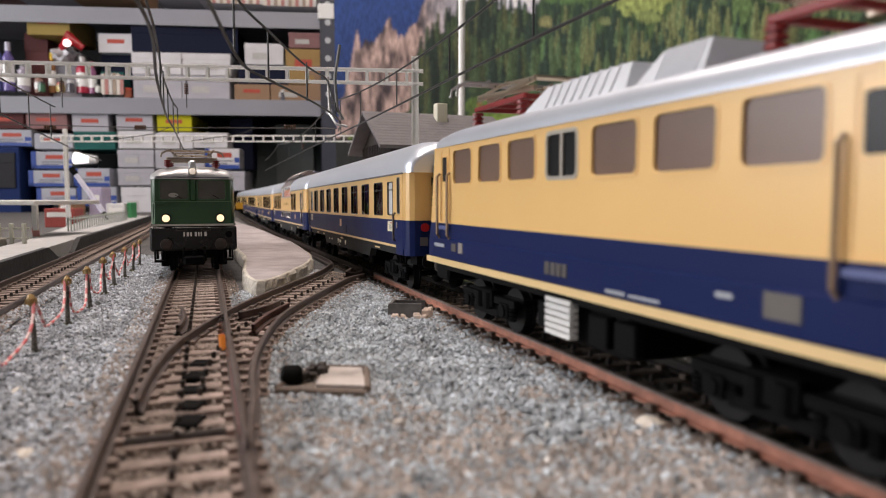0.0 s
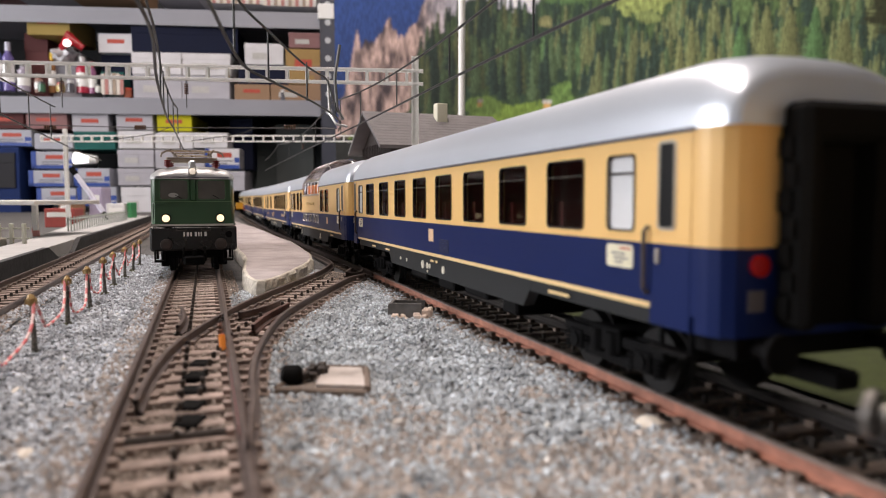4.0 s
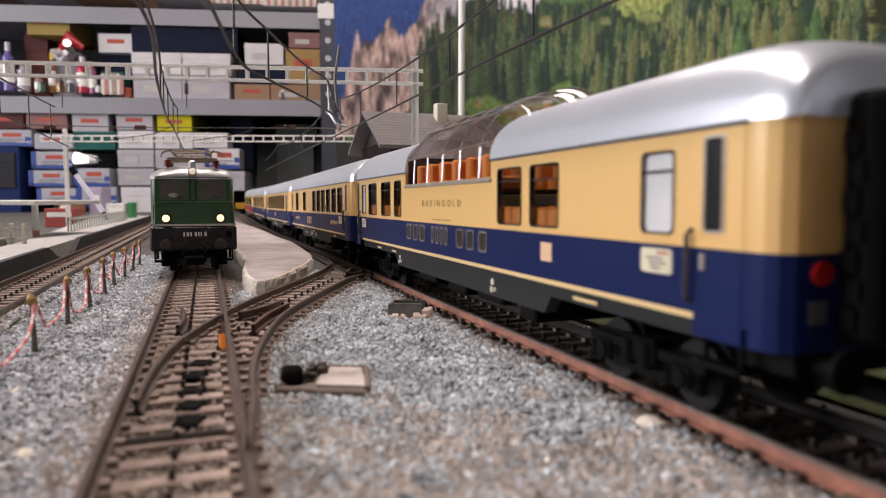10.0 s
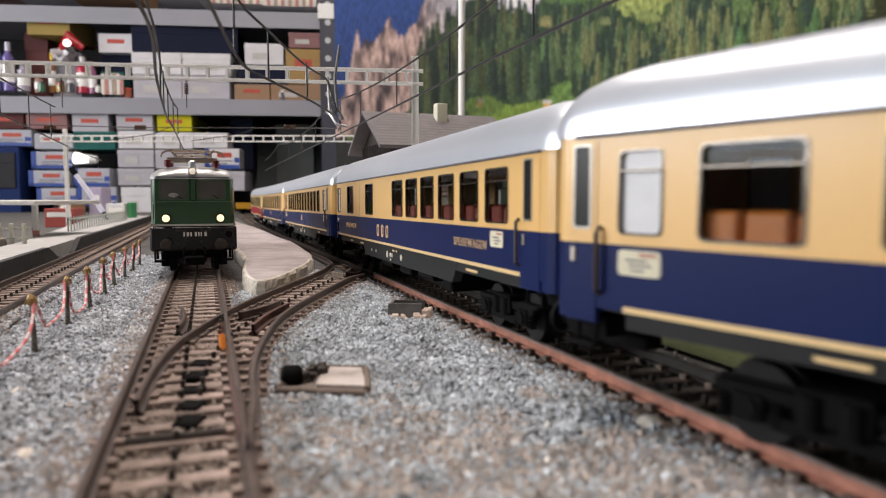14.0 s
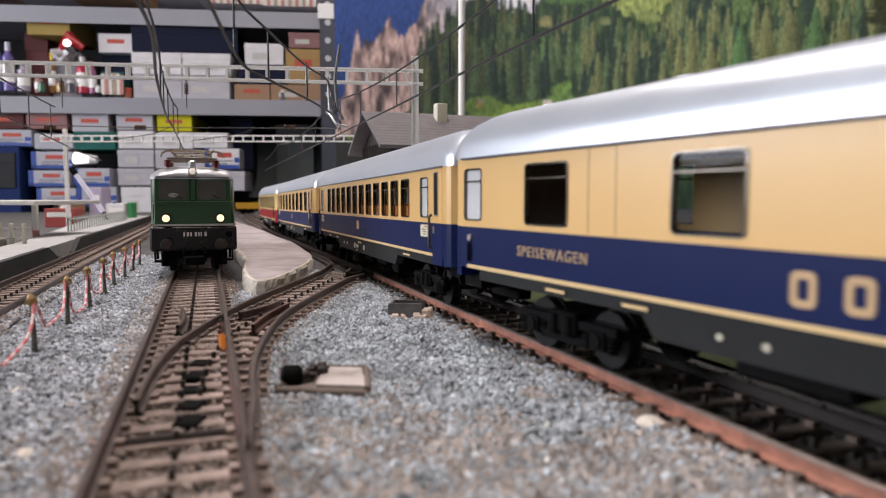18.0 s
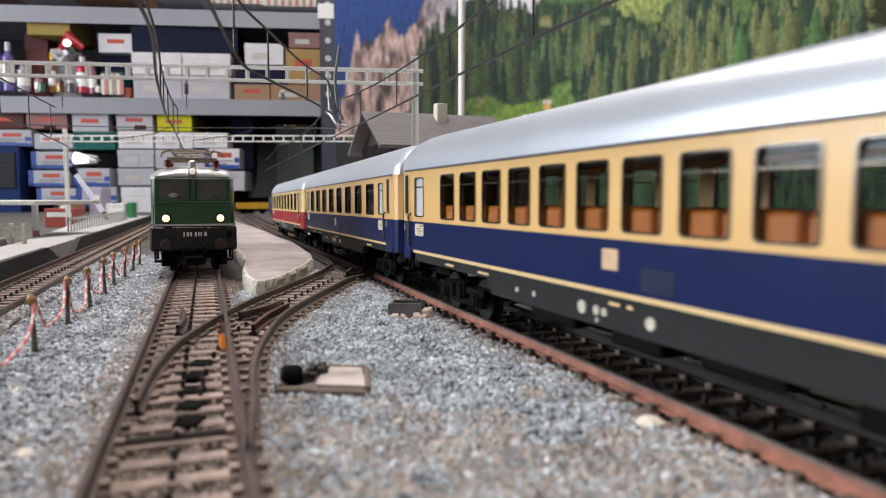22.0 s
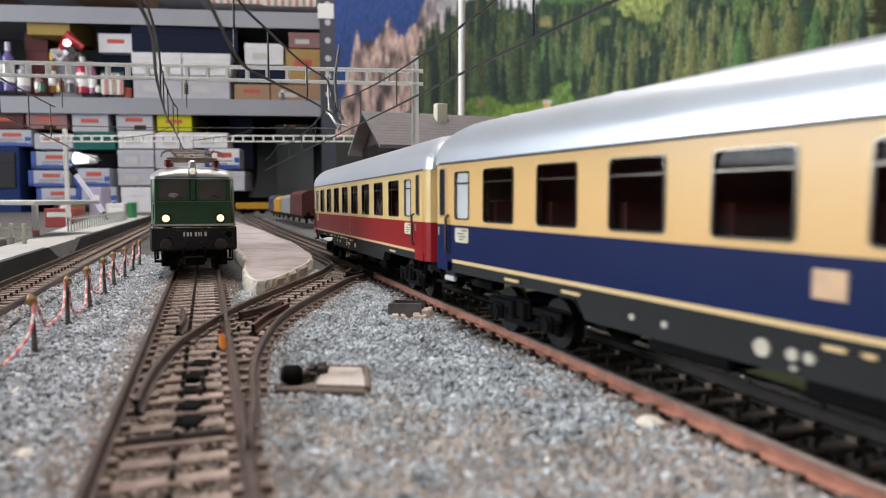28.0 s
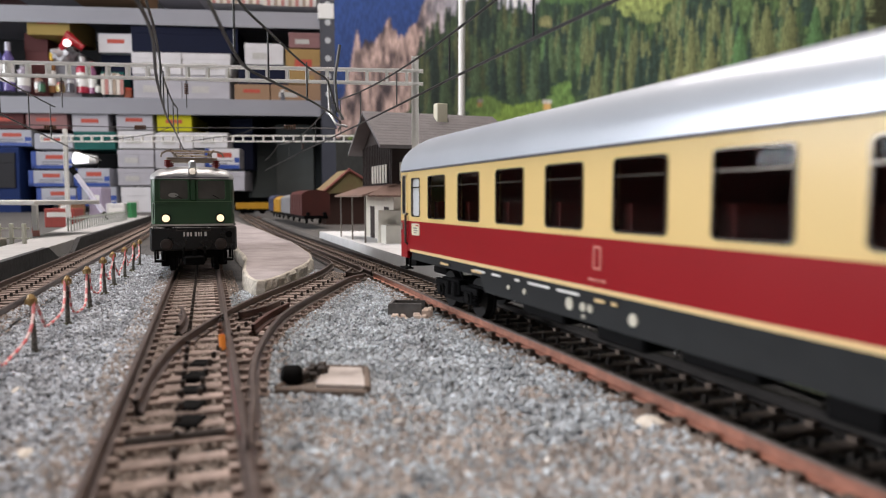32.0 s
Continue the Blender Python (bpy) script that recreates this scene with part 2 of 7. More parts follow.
def smooth_line(pts, step=4.0):
    """A smooth course through a few plan points (Catmull-Rom)."""
    q = [pts[0]] + list(pts) + [pts[-1]]
    out = []
    for i in range(1, len(q) - 2):
        p0, p1, p2, p3 = (Vector(v) for v in q[i - 1:i + 3])
        for k in range(12):
            t = k / 12
            out.append(tuple(0.5 * ((2 * p1) + (p2 - p0) * t + (2 * p0 - 5 * p1 + 4 * p2 - p3) * t * t + (3 * p1 - p0 - 3 * p2 + p3) * t ** 3)))
    return resample(out + [tuple(q[-1])], step)


def rail(name, pts, material, parent, label=""):
    """A flat-bottomed rail swept along plan points: head, web and foot."""
    prof = [(-1.1, 1.5), (1.1, 1.5), (1.1, 1.8), (0.3, 2.1), (0.3, 3.2), (0.48, 3.4), (0.48, 3.85), (0.3, 4.0), (-0.3, 4.0), (-0.48, 3.85), (-0.48, 3.4), (-0.3, 3.2), (-0.3, 2.1), (-1.1, 1.8)]
    bm = mk()
    rows = []
    for d, z in prof + prof[:1]:
        rows.append([(x, y, z + dip(x, y)) for x, y in offset_line(pts, d)])
    loft(bm, rows, cap=False)
    return part(name, bm, material, parent, label)


def sleepers(pts, parent, pitch=7.3, length=23.5, studs=True, limit=300, timber=SLEEPER):
    src = stud = None
    seq = resample(pts, pitch)
    for i, (p, q) in enumerate(zip(seq, seq[1:])):
        if i >= limit:
            break
        m = pose(p[0] * MM, p[1] * MM, (dip(*p) + random.uniform(-0.1, 0.15)) * MM, 0, 0, math.degrees(math.atan2(q[1] - p[1], q[0] - p[0])) + random.uniform(-0.8, 0.8))
        if src is None:
            bm = mk()
            box(bm, -1.45, 1.45, -length / 2, length / 2, -1.0, 1.3, 0.2)
            for y in (-9.0, 9.0):
                for s in (-1, 1):
                    box(bm, -0.8, 0.8, y + s * 1.7 - 0.6, y + s * 1.7 + 0.6, 1.2, 2.2)
            src = part("sleeper", bm, timber, parent, m=m)
            bm = mk()
            box(bm, -0.35, 0.35, -0.42, 0.42, 1.2, 2.7, 0.1)
            if studs:
                stud = part("contact_stud", bm, STUD, parent, m=m)
            else:
                bm.free()
        else:
            share("sleeper", src, parent, m)
            if studs:
                share("contact_stud", stud, parent, m)


# ---------------------------------------------------------------- ground: one sheet, and the room round it
def ground_sheet():
    bm = mk()
    xs = list(np.arange(-340, 150, 4.0))
    ys = list(np.arange(-40, 520, 4.0))
    grid = []
    for y in ys:
        row = []
        for x in xs:
            z = 0.1 + 0.45 * noise.noise((x * 0.02, y * 0.02, 0.3)) + 0.3 * noise.noise((x * 0.12, y * 0.12, 3.0)) + dip(x, y)
            row.append(bm.verts.new((x, y, z)))
        grid.append(row)
    for a, b in zip(grid, grid[1:]):
        for i in range(len(a) - 1):
            bm.faces.new((a[i], a[i + 1], b[i + 1], b[i]))
    g = part("ground", bm, SOIL, smooth=True)
    tagged(g, "grey gravel covered base of the model railway", "ground", kind="structure")
    rows = []
    for y in list(range(-700, 100, 200)) + list(range(100, 1000, 50)) + [1200, 1500, 2050]:
        c, z = line_x(float(max(y, 0))), grade(float(y))
        rows.append([(-1500, y, -40), (-1500, y, -2.2), (c - 29, y, -2.2), (c - 16, y, -2.2 + z), (c + 16, y, -2.2 + z), (c + 22, y, -2.2), (1500, y, -2.2), (1500, y, -40), (-1500, y, -40)])
    t = part("baseboard", loft(mk(), rows), mat("dark_layout_board", (0.10, 0.095, 0.09), 0.9, var=0.3, scale=60, bump=0.4))
    tagged(t, "dark baseboard that carries the model railway", "baseboard", kind="structure")


ground_sheet()


def grass_field():
    bm = mk()
    pts = [(line_x(float(y)) + 24, y) for y in range(-20, 700, 20)]
    rows = []
    for k in range(26):
        d = (k / 25) ** 1.6 * 900
        rows.append([(x + d, y + d * 0.2, 1.0 + 0.4 * noise.noise((x * 0.03 + d * 0.03, y * 0.03, 1)) + (d / 900) ** 2 * 30) for x, y in pts])
    loft(bm, rows, cap=False)
    g = part("grass_field", bm, GRASS, smooth=True)
    tagged(g, "flocked green model grass beside the through track", "grass", kind="stuff")


grass_field()


def room():
    paint = mat("off_white_room_paint", (0.30, 0.295, 0.29), 0.85, var=0.05, scale=6)
    for name, b in (("wall_north", (-2300, 2300, 2300, 2400, -950, 1450)), ("wall_south", (-2300, 2300, -1700, -1600, -950, 1450)),
                    ("wall_west", (-2400, -2300, -1700, -480, -950, 1450)), ("wall_west_b", (-2400, -2300, 1180, 2400, -950, 1450)), ("wall_west_c", (-2400, -2300, -480, 1180, -950, 120)), ("wall_west_d", (-2400, -2300, -480, 1180, 1120, 1450)), ("wall_east", (2300, 2400, -1700, 2400, -950, 1450)),
                    ("floor", (-2400, 2400, -1700, 2400, -1050, -950)), ("ceiling", (-2400, 2400, -1700, 2400, 1450, 1550))):
        bm = mk()
        box(bm, *b)
        ob = part(name, bm, mat("grey_room_floor", (0.25, 0.24, 0.23), 0.7, scale=8) if name == "floor" else paint)
        tagged(ob, "plain painted surface of the hobby room", name.split("_")[0], kind="structure")


room()


def room_window():
    w = thing("window_1", pose(-2.35, 0.35, 0.62), "white framed hobby room window in the side wall", "window", kind="structure")
    fr = mat("white_window_paint", (0.75, 0.75, 0.74), 0.5, var=0.03)
    for b in ((-30, 30, -830, -770, -500, 500), (-30, 30, 770, 830, -500, 500), (-30, 30, -770, 770, 440, 500), (-30, 30, -770, 770, -500, -440), (-25, 25, -25, 25, -440, 440)):
        bm = mk()
        box(bm, *b, 4)
        part("window_frame", bm, fr, w)
    bm = mk()
    box(bm, -60, -55, -830, 830, -500, 500)
    part("daylight_pane", bm, mat("bright_overcast_pane", (0.8, 0.85, 0.9), 0.3, emit=(0.85, 0.93, 1.0), power=1.5), w)
    for x, y in ((-0.25, 0.40), (0.10, 1.30)):
        t = thing("ceiling_lamp", pose(x, y, 1.45), "long white fluorescent ceiling lamp", "lamp", "ceiling lamps")
        bm = mk()
        box(bm, -90, 90, -620, 620, -60, 0, 5)
        part("housing", bm, fr, t)


room_window()

# ---------------------------------------------------------------- tracks
GAUGE = 9.0


def track(name, centre, label, left_mat=RAIL, right_mat=RAIL, studs=True, pitch=7.3, rails=True, length=23.5, timber=SLEEPER):
    th = thing(name, pose(0, 0, 0), label, "track", "tracks of the station")
    if rails:
        left = offset_line(centre, -GAUGE)
        if left_mat is RAIL:
            rail("rail", left, RAIL, th)
        else:
            k = next(i for i, p in enumerate(left) if p[1] > 312)
            rail("rail", left[:k], left_mat, th, "rust-painted near length of rail")
            bm = mk()
            head = [(-0.36, 3.7), (-0.52, 3.6), (-0.52, 3.9), (-0.32, 4.05), (0.32, 4.05), (0.52, 3.9), (0.52, 3.6), (0.36, 3.7)]
            loft(bm, [[(x, y, z + dip(x, y)) for x, y in offset_line(left[:k], d)] for d, z in head], cap=False)
            part("rail_head", bm, WORN_HEAD, th, "worn bare steel running surface")
            rail("rail", left[k:], RAIL, th)
        rail("rail", offset_line(centre, GAUGE), right_mat, th)
    sleepers(centre, th, pitch, length, studs=studs, timber=timber)
    return th


STRAIGHT = [(-29.5 - 0.340 * (y - 72.0), float(y)) for y in range(20, 900, 20)]
STRAIGHT_FINE = [(-29.5 - 0.340 * (y - 72.0), float(y)) for y in range(92, 134, 4)]
STATION = track("station_track", STRAIGHT, "straight model track with brown sleepers and dark rails")
bm = mk()
inner = offset_line(STRAIGHT_FINE, GAUGE - 0.62)
loft(bm, [[(x, y, z) for x, y in inner] for z in (1.9, 3.5)], cap=False)
bmesh.ops.solidify(bm, geom=bm.faces, thickness=0.15)
part("paint_patch", bm, mat("faded_pink_paint", (0.62, 0.34, 0.32), 0.7, var=0.3, scale=300), STATION, "faded pink paint on the rail side")
THROUGH = resample([(line_x(float(y)), float(y)) for y in range(-20, 1700, 10)], 6.0)
track("through_track", THROUGH, "curving model track with rust-painted rails", left_mat=RUST, right_mat=SHADED_RAIL, length=28.0, timber=DARK_SLEEPER)
SIDE = [(-143.5 - 0.335 * (y - 220.0), float(y)) for y in range(60, 1100, 20)]
track("platform_track", SIDE, "model track beside the low white platform")
BRANCH_R = smooth_line([(-24.5, 85), (-29.5, 106), (-34.5, 124), (-38.5, 142), (-42.5, 170), (-44.0, 195), (-42.0, 228), (-39.0, 260), (-34.6, 303)])
BRANCH_L = smooth_line([(-48.2, 107), (-54, 127), (-58.6, 150), (-60.4, 175), (-60.8, 200), (-60.0, 222), (-57.7, 248), (-54.5, 283), (-53.4, 310), (-55, 340), (-60, 368), (-70, 400), (-84, 440)])
BRANCH_C = smooth_line([(-31.8, 88), (-42, 118), (-50.5, 155), (-52.4, 190), (-50.5, 228), (-47.2, 265), (-44.5, 300)])
br = thing("turnout_branch", pose(0, 0, 0), "curved turnout branch with dark rails between two model tracks", "track", "tracks of the station")
rail("rail", BRANCH_R, RAIL, br)
rail("rail", BRANCH_L, RAIL, br)
sleepers(BRANCH_C[8:], br, 7.3, 23.5)


def bogie(parent, x, yaw=0.0):
    bg = new("bogie")
    bg.empty_display_size = 0.005
    bg.parent = parent
    bg.matrix_local = pose(x * MM, 0, 0, 0, 0, yaw)
    bm = mk()
    for s in (-1, 1):
        y = s * 11.6
        box(bm, -15.5, 15.5, y - 0.7, y + 0.7, 6.4, 8.2, 0.2)
        box(bm, -7.5, 7.5, y - 0.9, y + 0.9, 3.2, 5.0, 0.2)
        tube(bm, [(-14, y, 7), (-7, y, 4), (7, y, 4), (14, y, 7)], 0.7, 6)
        for wx in (-10.5, 10.5):
            box(bm, wx - 2.2, wx + 2.2, y - 1.2, y + 1.2, 3.6, 7.2, 0.3)
            disc(bm, (wx, y + s * 1.2, 5.3), (0, 1, 0), 1.5, 0.8, 10)
            for k in range(4):
                disc(bm, (wx + 3.6, y + s * 0.2, 3.6 + k * 0.8), (0, 0, 1), 1.0, 0.4, 8)
                disc(bm, (wx - 3.6, y + s * 0.2, 3.6 + k * 0.8), (0, 0, 1), 1.0, 0.4, 8)
        box(bm, -4.5, 4.5, y - 1.4, y + 1.4, 5.2, 9.4, 0.3)
        for k in (-1, 1):
            disc(bm, (k * 2.4, y + s * 1.0, 6.8), (0, 0, 1), 1.5, 4.0, 10)
    box(bm, -16, 16, -10, 10, 7.2, 8.4)
    part("bogie_frame", bm, BLACK, bg)
    steel = mat("dark_oiled_wheel_steel", (0.011, 0.011, 0.0115), 0.55, var=0.4, scale=300, spec=0.2)
    for wx in (-10.5, 10.5):
        for s in (-1, 1):
            bm = mk()
            disc(bm, (wx, s * 8.2, 5.3), (0, 1, 0), 5.3, 2.4, 24)
            disc(bm, (wx, s * 7.2, 5.3), (0, 1, 0), 5.9, 0.6, 24)
            part("wheel", bm, steel, bg)
        bm = mk()
        tube(bm, [(wx, -12, 5.3), (wx, 12, 5.3)], 1.0, 8)
        part("axle", bm, steel, bg)
    return bg


def pantograph(parent, x, z, turn=1, reach=18.0, tall=1.0):
    """A folded pantograph: red insulators and base frame, bronze arms and shoe lying on top."""
    p = new("pantograph")
    p.empty_display_size = 0.005
    p.parent = parent
    p.matrix_local = pose(x * MM, 0, z * MM, 0, 0, 0 if turn > 0 else 180) @ Matrix.Diagonal((1, 1, tall, 1))
    for s in (-1, 1):
        for t in (-13, 13):
            bm = mk()
            for k in range(3):
                disc(bm, (t, s * 9.5, 0.3 + k * 0.8), (0, 0, 1), 1.5, 0.45, 10)
            disc(bm, (t, s * 9.5, 0.9), (0, 0, 1), 0.9, 2.6, 8)
            part("insulator", bm, PANTO, p)
    bm = mk()
    for s in (-1, 1):
        box(bm, -14.5, 14.5, s * 9.5 - 0.5, s * 9.5 + 0.5, 2.4, 3.2, 0.15)
        box(bm, s * 13 - 0.5, s * 13 + 0.5, -9.5, 9.5, 2.4, 3.2)
        box(bm, s * 4 - 0.4, s * 4 + 0.4, -9.5, 9.5, 2.4, 3.1)
    part("base_frame", bm, PANTO, p)
    bronze = mat("nickel_bronze_arm", (0.55, 0.46, 0.35), 0.28, metal=0.8, var=0.1)
    for s in (-1, 1):
        bm = mk()
        tube(bm, [(-13, s * 6.5, 4.3), (16, s * 8, 5.4)], 0.5, 6)
        tube(bm, [(16, s * 8, 5.4), (-10, s * 6, 6.7)], 0.32, 6)
        tube(bm, [(13, s * 6.5, 4.3), (-16, s * 8, 5.2)], 0.5, 6)
        tube(bm, [(-16, s * 8, 5.2), (-2, s * 6, 6.7)], 0.32, 6)
        part("arm", bm, bronze, p)
    bm = mk()
    tube(bm, [(16, -8, 5.4), (16, 8, 5.4)], 0.45, 6)
    tube(bm, [(-16, -8, 5.2), (-16, 8, 5.2)], 0.45, 6)
    tube(bm, [(4, -7, 5.0), (-14, 5, 6.3)], 0.3, 6)
    part("cross_tube", bm, bronze, p)
    bm = mk()
    for t in (-11, -7):
        tube(bm, [(t, -reach, 4.4), (t, 0.4 - reach, 5.8), (t, 2.5 - reach, 6.8), (t, reach - 2.5, 6.8), (t, reach - 0.4, 5.8), (t, reach, 4.4)], 0.3, 6)
    for y in (-9, 9):
        tube(bm, [(-11, y, 7.0), (-7, y, 7.0)], 0.5, 6)
    part("contact_shoe", bm, mat("silver_shoe_metal", (0.6, 0.6, 0.6), 0.3, metal=0.8), p)
    return p

# ---------------------------------------------------------------- ballast: loose stones, far too many to count
def stones(name, label, count, area, size, seed, material, keep):
    rng = np.random.RandomState(seed)
    x0, x1, y0, y1 = area
    pts = np.stack([rng.uniform(x0, x1, count * 3), y0 + (y1 - y0) * rng.uniform(0, 1, count * 3) ** 1.35], 1)
    pts = pts[keep(pts[:, 0], pts[:, 1])][:count]
    n = len(pts)
    base = np.array([(1, 0.2, 0), (0.2, 1, 0.1), (-1, 0.1, 0), (0, -1, 0), (0.2, 0.1, 0.9), (0.1, -0.1, -0.8)])
    tri = np.array([(0, 1, 4), (1, 2, 4), (2, 3, 4), (3, 0, 4), (1, 0, 5), (2, 1, 5), (3, 2, 5), (0, 3, 5)])
    a = rng.uniform(0, math.tau, n)
    s = size[0] + (size[1] - size[0]) * rng.uniform(0, 1, n) ** 1.8
    v = base[None] * rng.uniform(0.65, 1.35, (n, 6, 1)) * s[:, None, None]
    ca, sa = np.cos(a)[:, None], np.sin(a)[:, None]
    tilt = rng.uniform(-0.5, 0.5, n)[:, None]
    x, y, z = v[:, :, 0], v[:, :, 1], v[:, :, 2]
    x, z = x * np.cos(tilt) - z * np.sin(tilt), x * np.sin(tilt) + z * np.cos(tilt)
    ln = lane(pts[:, 0], pts[:, 1])
    lift = np.array([heap(p[0], p[1]) for p in pts]) + np.where((ln > 9.6) & (ln < 15) & (pts[:, 0] < station(pts[:, 1])), 1.1, 0.0)
    w = np.stack([x * ca - y * sa + pts[:, :1], x * sa + y * ca + pts[:, 1:2], z + (lift + rng.uniform(-0.15, 0.75, n))[:, None]], 2).reshape(-1, 3) * MM
    f = (tri[None] + (np.arange(n) * 6)[:, None, None]).reshape(-1, 3)
    me = bpy.data.meshes.new(name)
    me.from_pydata(w.tolist(), [], f.tolist())
    ob = link_mesh(name, me, material)
    return tagged(ob, label, "gravel", kind="stuff")


def lines(y):
    """Middles of the through track for many places at once."""
    return np.interp(y, LY, LX)


def station(y):
    return -29.5 - 0.340 * (y - 72.0)


def lane(x, y):
    """Distances in millimetres to the nearest track middle."""
    d = np.minimum(np.abs(x - station(y)) * 0.945, np.abs(x - lines(y)) * 0.94)
    d = np.minimum(d, np.abs(x - (-143.5 - 0.335 * (y - 220.0))) * 0.948)
    b = np.interp(y, [118, 155, 190, 228, 265, 300, 340], [-42, -50.5, -52.4, -50.5, -47.2, -44.5, -46])
    return np.where((y > 118) & (y < 330), np.minimum(d, np.abs(x - b) * 0.97), d)


def heap(x, y):
    """Height of the ballast bed: full to the sleepers, a little hollow away from them."""
    return 0.35 + 0.45 * noise.noise((x * 0.02, y * 0.02, 0.3)) + 0.3 * noise.noise((x * 0.12, y * 0.12, 3.0)) + dip(x, y)


def patchy(x, y, scale, seed):
    return np.array([noise.noise((a * scale, b * scale, seed)) for a, b in zip(x, y)])


stones("ballast_stones", "loose blue-grey granite ballast stones between the tracks", 46000, (-75, 110, 55, 330), (0.34, 0.85), 3, BALLAST,
       lambda x, y: (x > station(y) + 9) & (x < lines(y) - 12) & (lane(x, y) > 11.3))
stones("fine_gravel", "fine grey gravel scattered beside the station track", 40000, (-200, -35, 60, 420), (0.26, 0.68), 4,
       mat("fine_slate_gravel", (0.47, 0.50, 0.54), 0.9, var=0.4, scale=900, bump=0.4, island=0.85, second=(0.11, 0.115, 0.125)), lambda x, y: (x < station(y) - 9) & (x > -143.5 - 0.335 * (y - 220.0) + 8))
stones("ballast_infill", "brownish ballast packed between the sleepers", 30000, (-130, 100, 55, 330), (0.25, 0.6), 5,
       mat("brown_grey_infill", (0.36, 0.30, 0.26), 0.9, var=0.3, scale=800, bump=0.4, island=0.4), lambda x, y: (lane(x, y) < 15.5) & (x < lines(y) - 8))
# dark ballast, with the train's shade also put into its colour
stones("dark_track_ballast", "dark ballast, deepened by painted train shade, between the sleepers of the through track", 9000, (-60, 110, 50, 330), (0.3, 0.7), 15,
       mat("dark_shaded_ballast", (0.085, 0.075, 0.068), 0.9, var=0.4, scale=800, bump=0.4, island=0.7), lambda x, y: (x - lines(y) > -8.5) & (x - lines(y) < 19))

DUST = mat("dusty_grey_brown_stone", (0.43, 0.382, 0.348), 0.92, var=0.3, scale=700, bump=0.5, island=0.5, second=(0.20, 0.18, 0.168))
stones("dusty_stones", "dusty brown stones lying over the grey ballast", 16000, (-32, 75, 50, 135), (0.3, 1.0), 11, DUST,
       lambda x, y: (x > station(y) + 11) & (x < lines(y) - 11) & (lane(x, y) > 11) & (patchy(x, y, 0.09, 7.0) + 0.5 * patchy(x, y, 1.7, 2.0) > (y - 104) / 40))
stones("track_edge_stones", "brown stained stones along the edge of the through track", 8000, (-60, 80, 60, 330), (0.3, 0.75), 12, DUST,
       lambda x, y: (lines(y) - x > 12.5) & (lines(y) - x < 20))
stones("track_shoulder_dust", "pale brown dusty stones along the outer rail of the station track", 9000, (-150, -30, 60, 300), (0.25, 0.7), 16, DUST,
       lambda x, y: (station(y) - x > 10.5) & (station(y) - x < 16.0 + 2.5 * patchy(x, y, 0.2, 5.0) + np.clip(125 - y, 0, 40) * 0.35))
stones("white_stone_chips", "scattered white plaster chips in the gravel", 420, (-190, 60, 60, 300), (0.3, 0.8), 13,
       mat("white_chip", (0.80, 0.79, 0.76), 0.85, var=0.1, scale=500), lambda x, y: lane(x, y) > 11)


def pebble(x, y, r, colour, label, seed):
    rng = random.Random(seed)
    th = thing("loose_stone", pose(x * MM, y * MM, 0.0004, 0, 0, rng.uniform(0, 360)), label, "stone", "loose pale stones")
    bm = mk()
    bmesh.ops.create_icosphere(bm, subdivisions=2, radius=r)
    for v in bm.verts:
        k = 1 + 0.28 * noise.noise(v.co * (1.1 / r) + Vector((seed, 0, 0)))
        v.co = Vector((v.co.x * k * 1.3, v.co.y * k, max(v.co.z * k * 0.7, -0.2)))
    part("stone", bm, colour, th, smooth=True)


PEBBLES = ((31.9, 105, 2.4), (18.6, 79.3, 0.9), (-13.1, 103.9, 0.8), (-6.9, 105.8, 1.1), (-57, 92.5, 1.3), (-76.9, 123.3, 1.4), (17, 94.7, 0.9))
PALE = mat("pale_plaster_stone", (0.74, 0.68, 0.60), 0.85, var=0.2, scale=400, bump=0.6)
for k, (x, y, r) in enumerate(PEBBLES):
    pebble(x, y, r, PALE, "pale rounded stone lying on the ballast", k + 2)

# ---------------------------------------------------------------- platforms
ISLAND_TIP = [(-80, 279), (-72, 256), (-64.5, 244), (-61.5, 256), (-61, 284), (-62, 320), (-68.7, 358), (-80.5, 398), (-100, 459), (-124, 520), (-180, 670), (-262, 870)]
LEFT_EDGE = [(-330, 880), (-250, 690), (-165, 530), (-118, 398), (-97, 340), (-86, 300)]


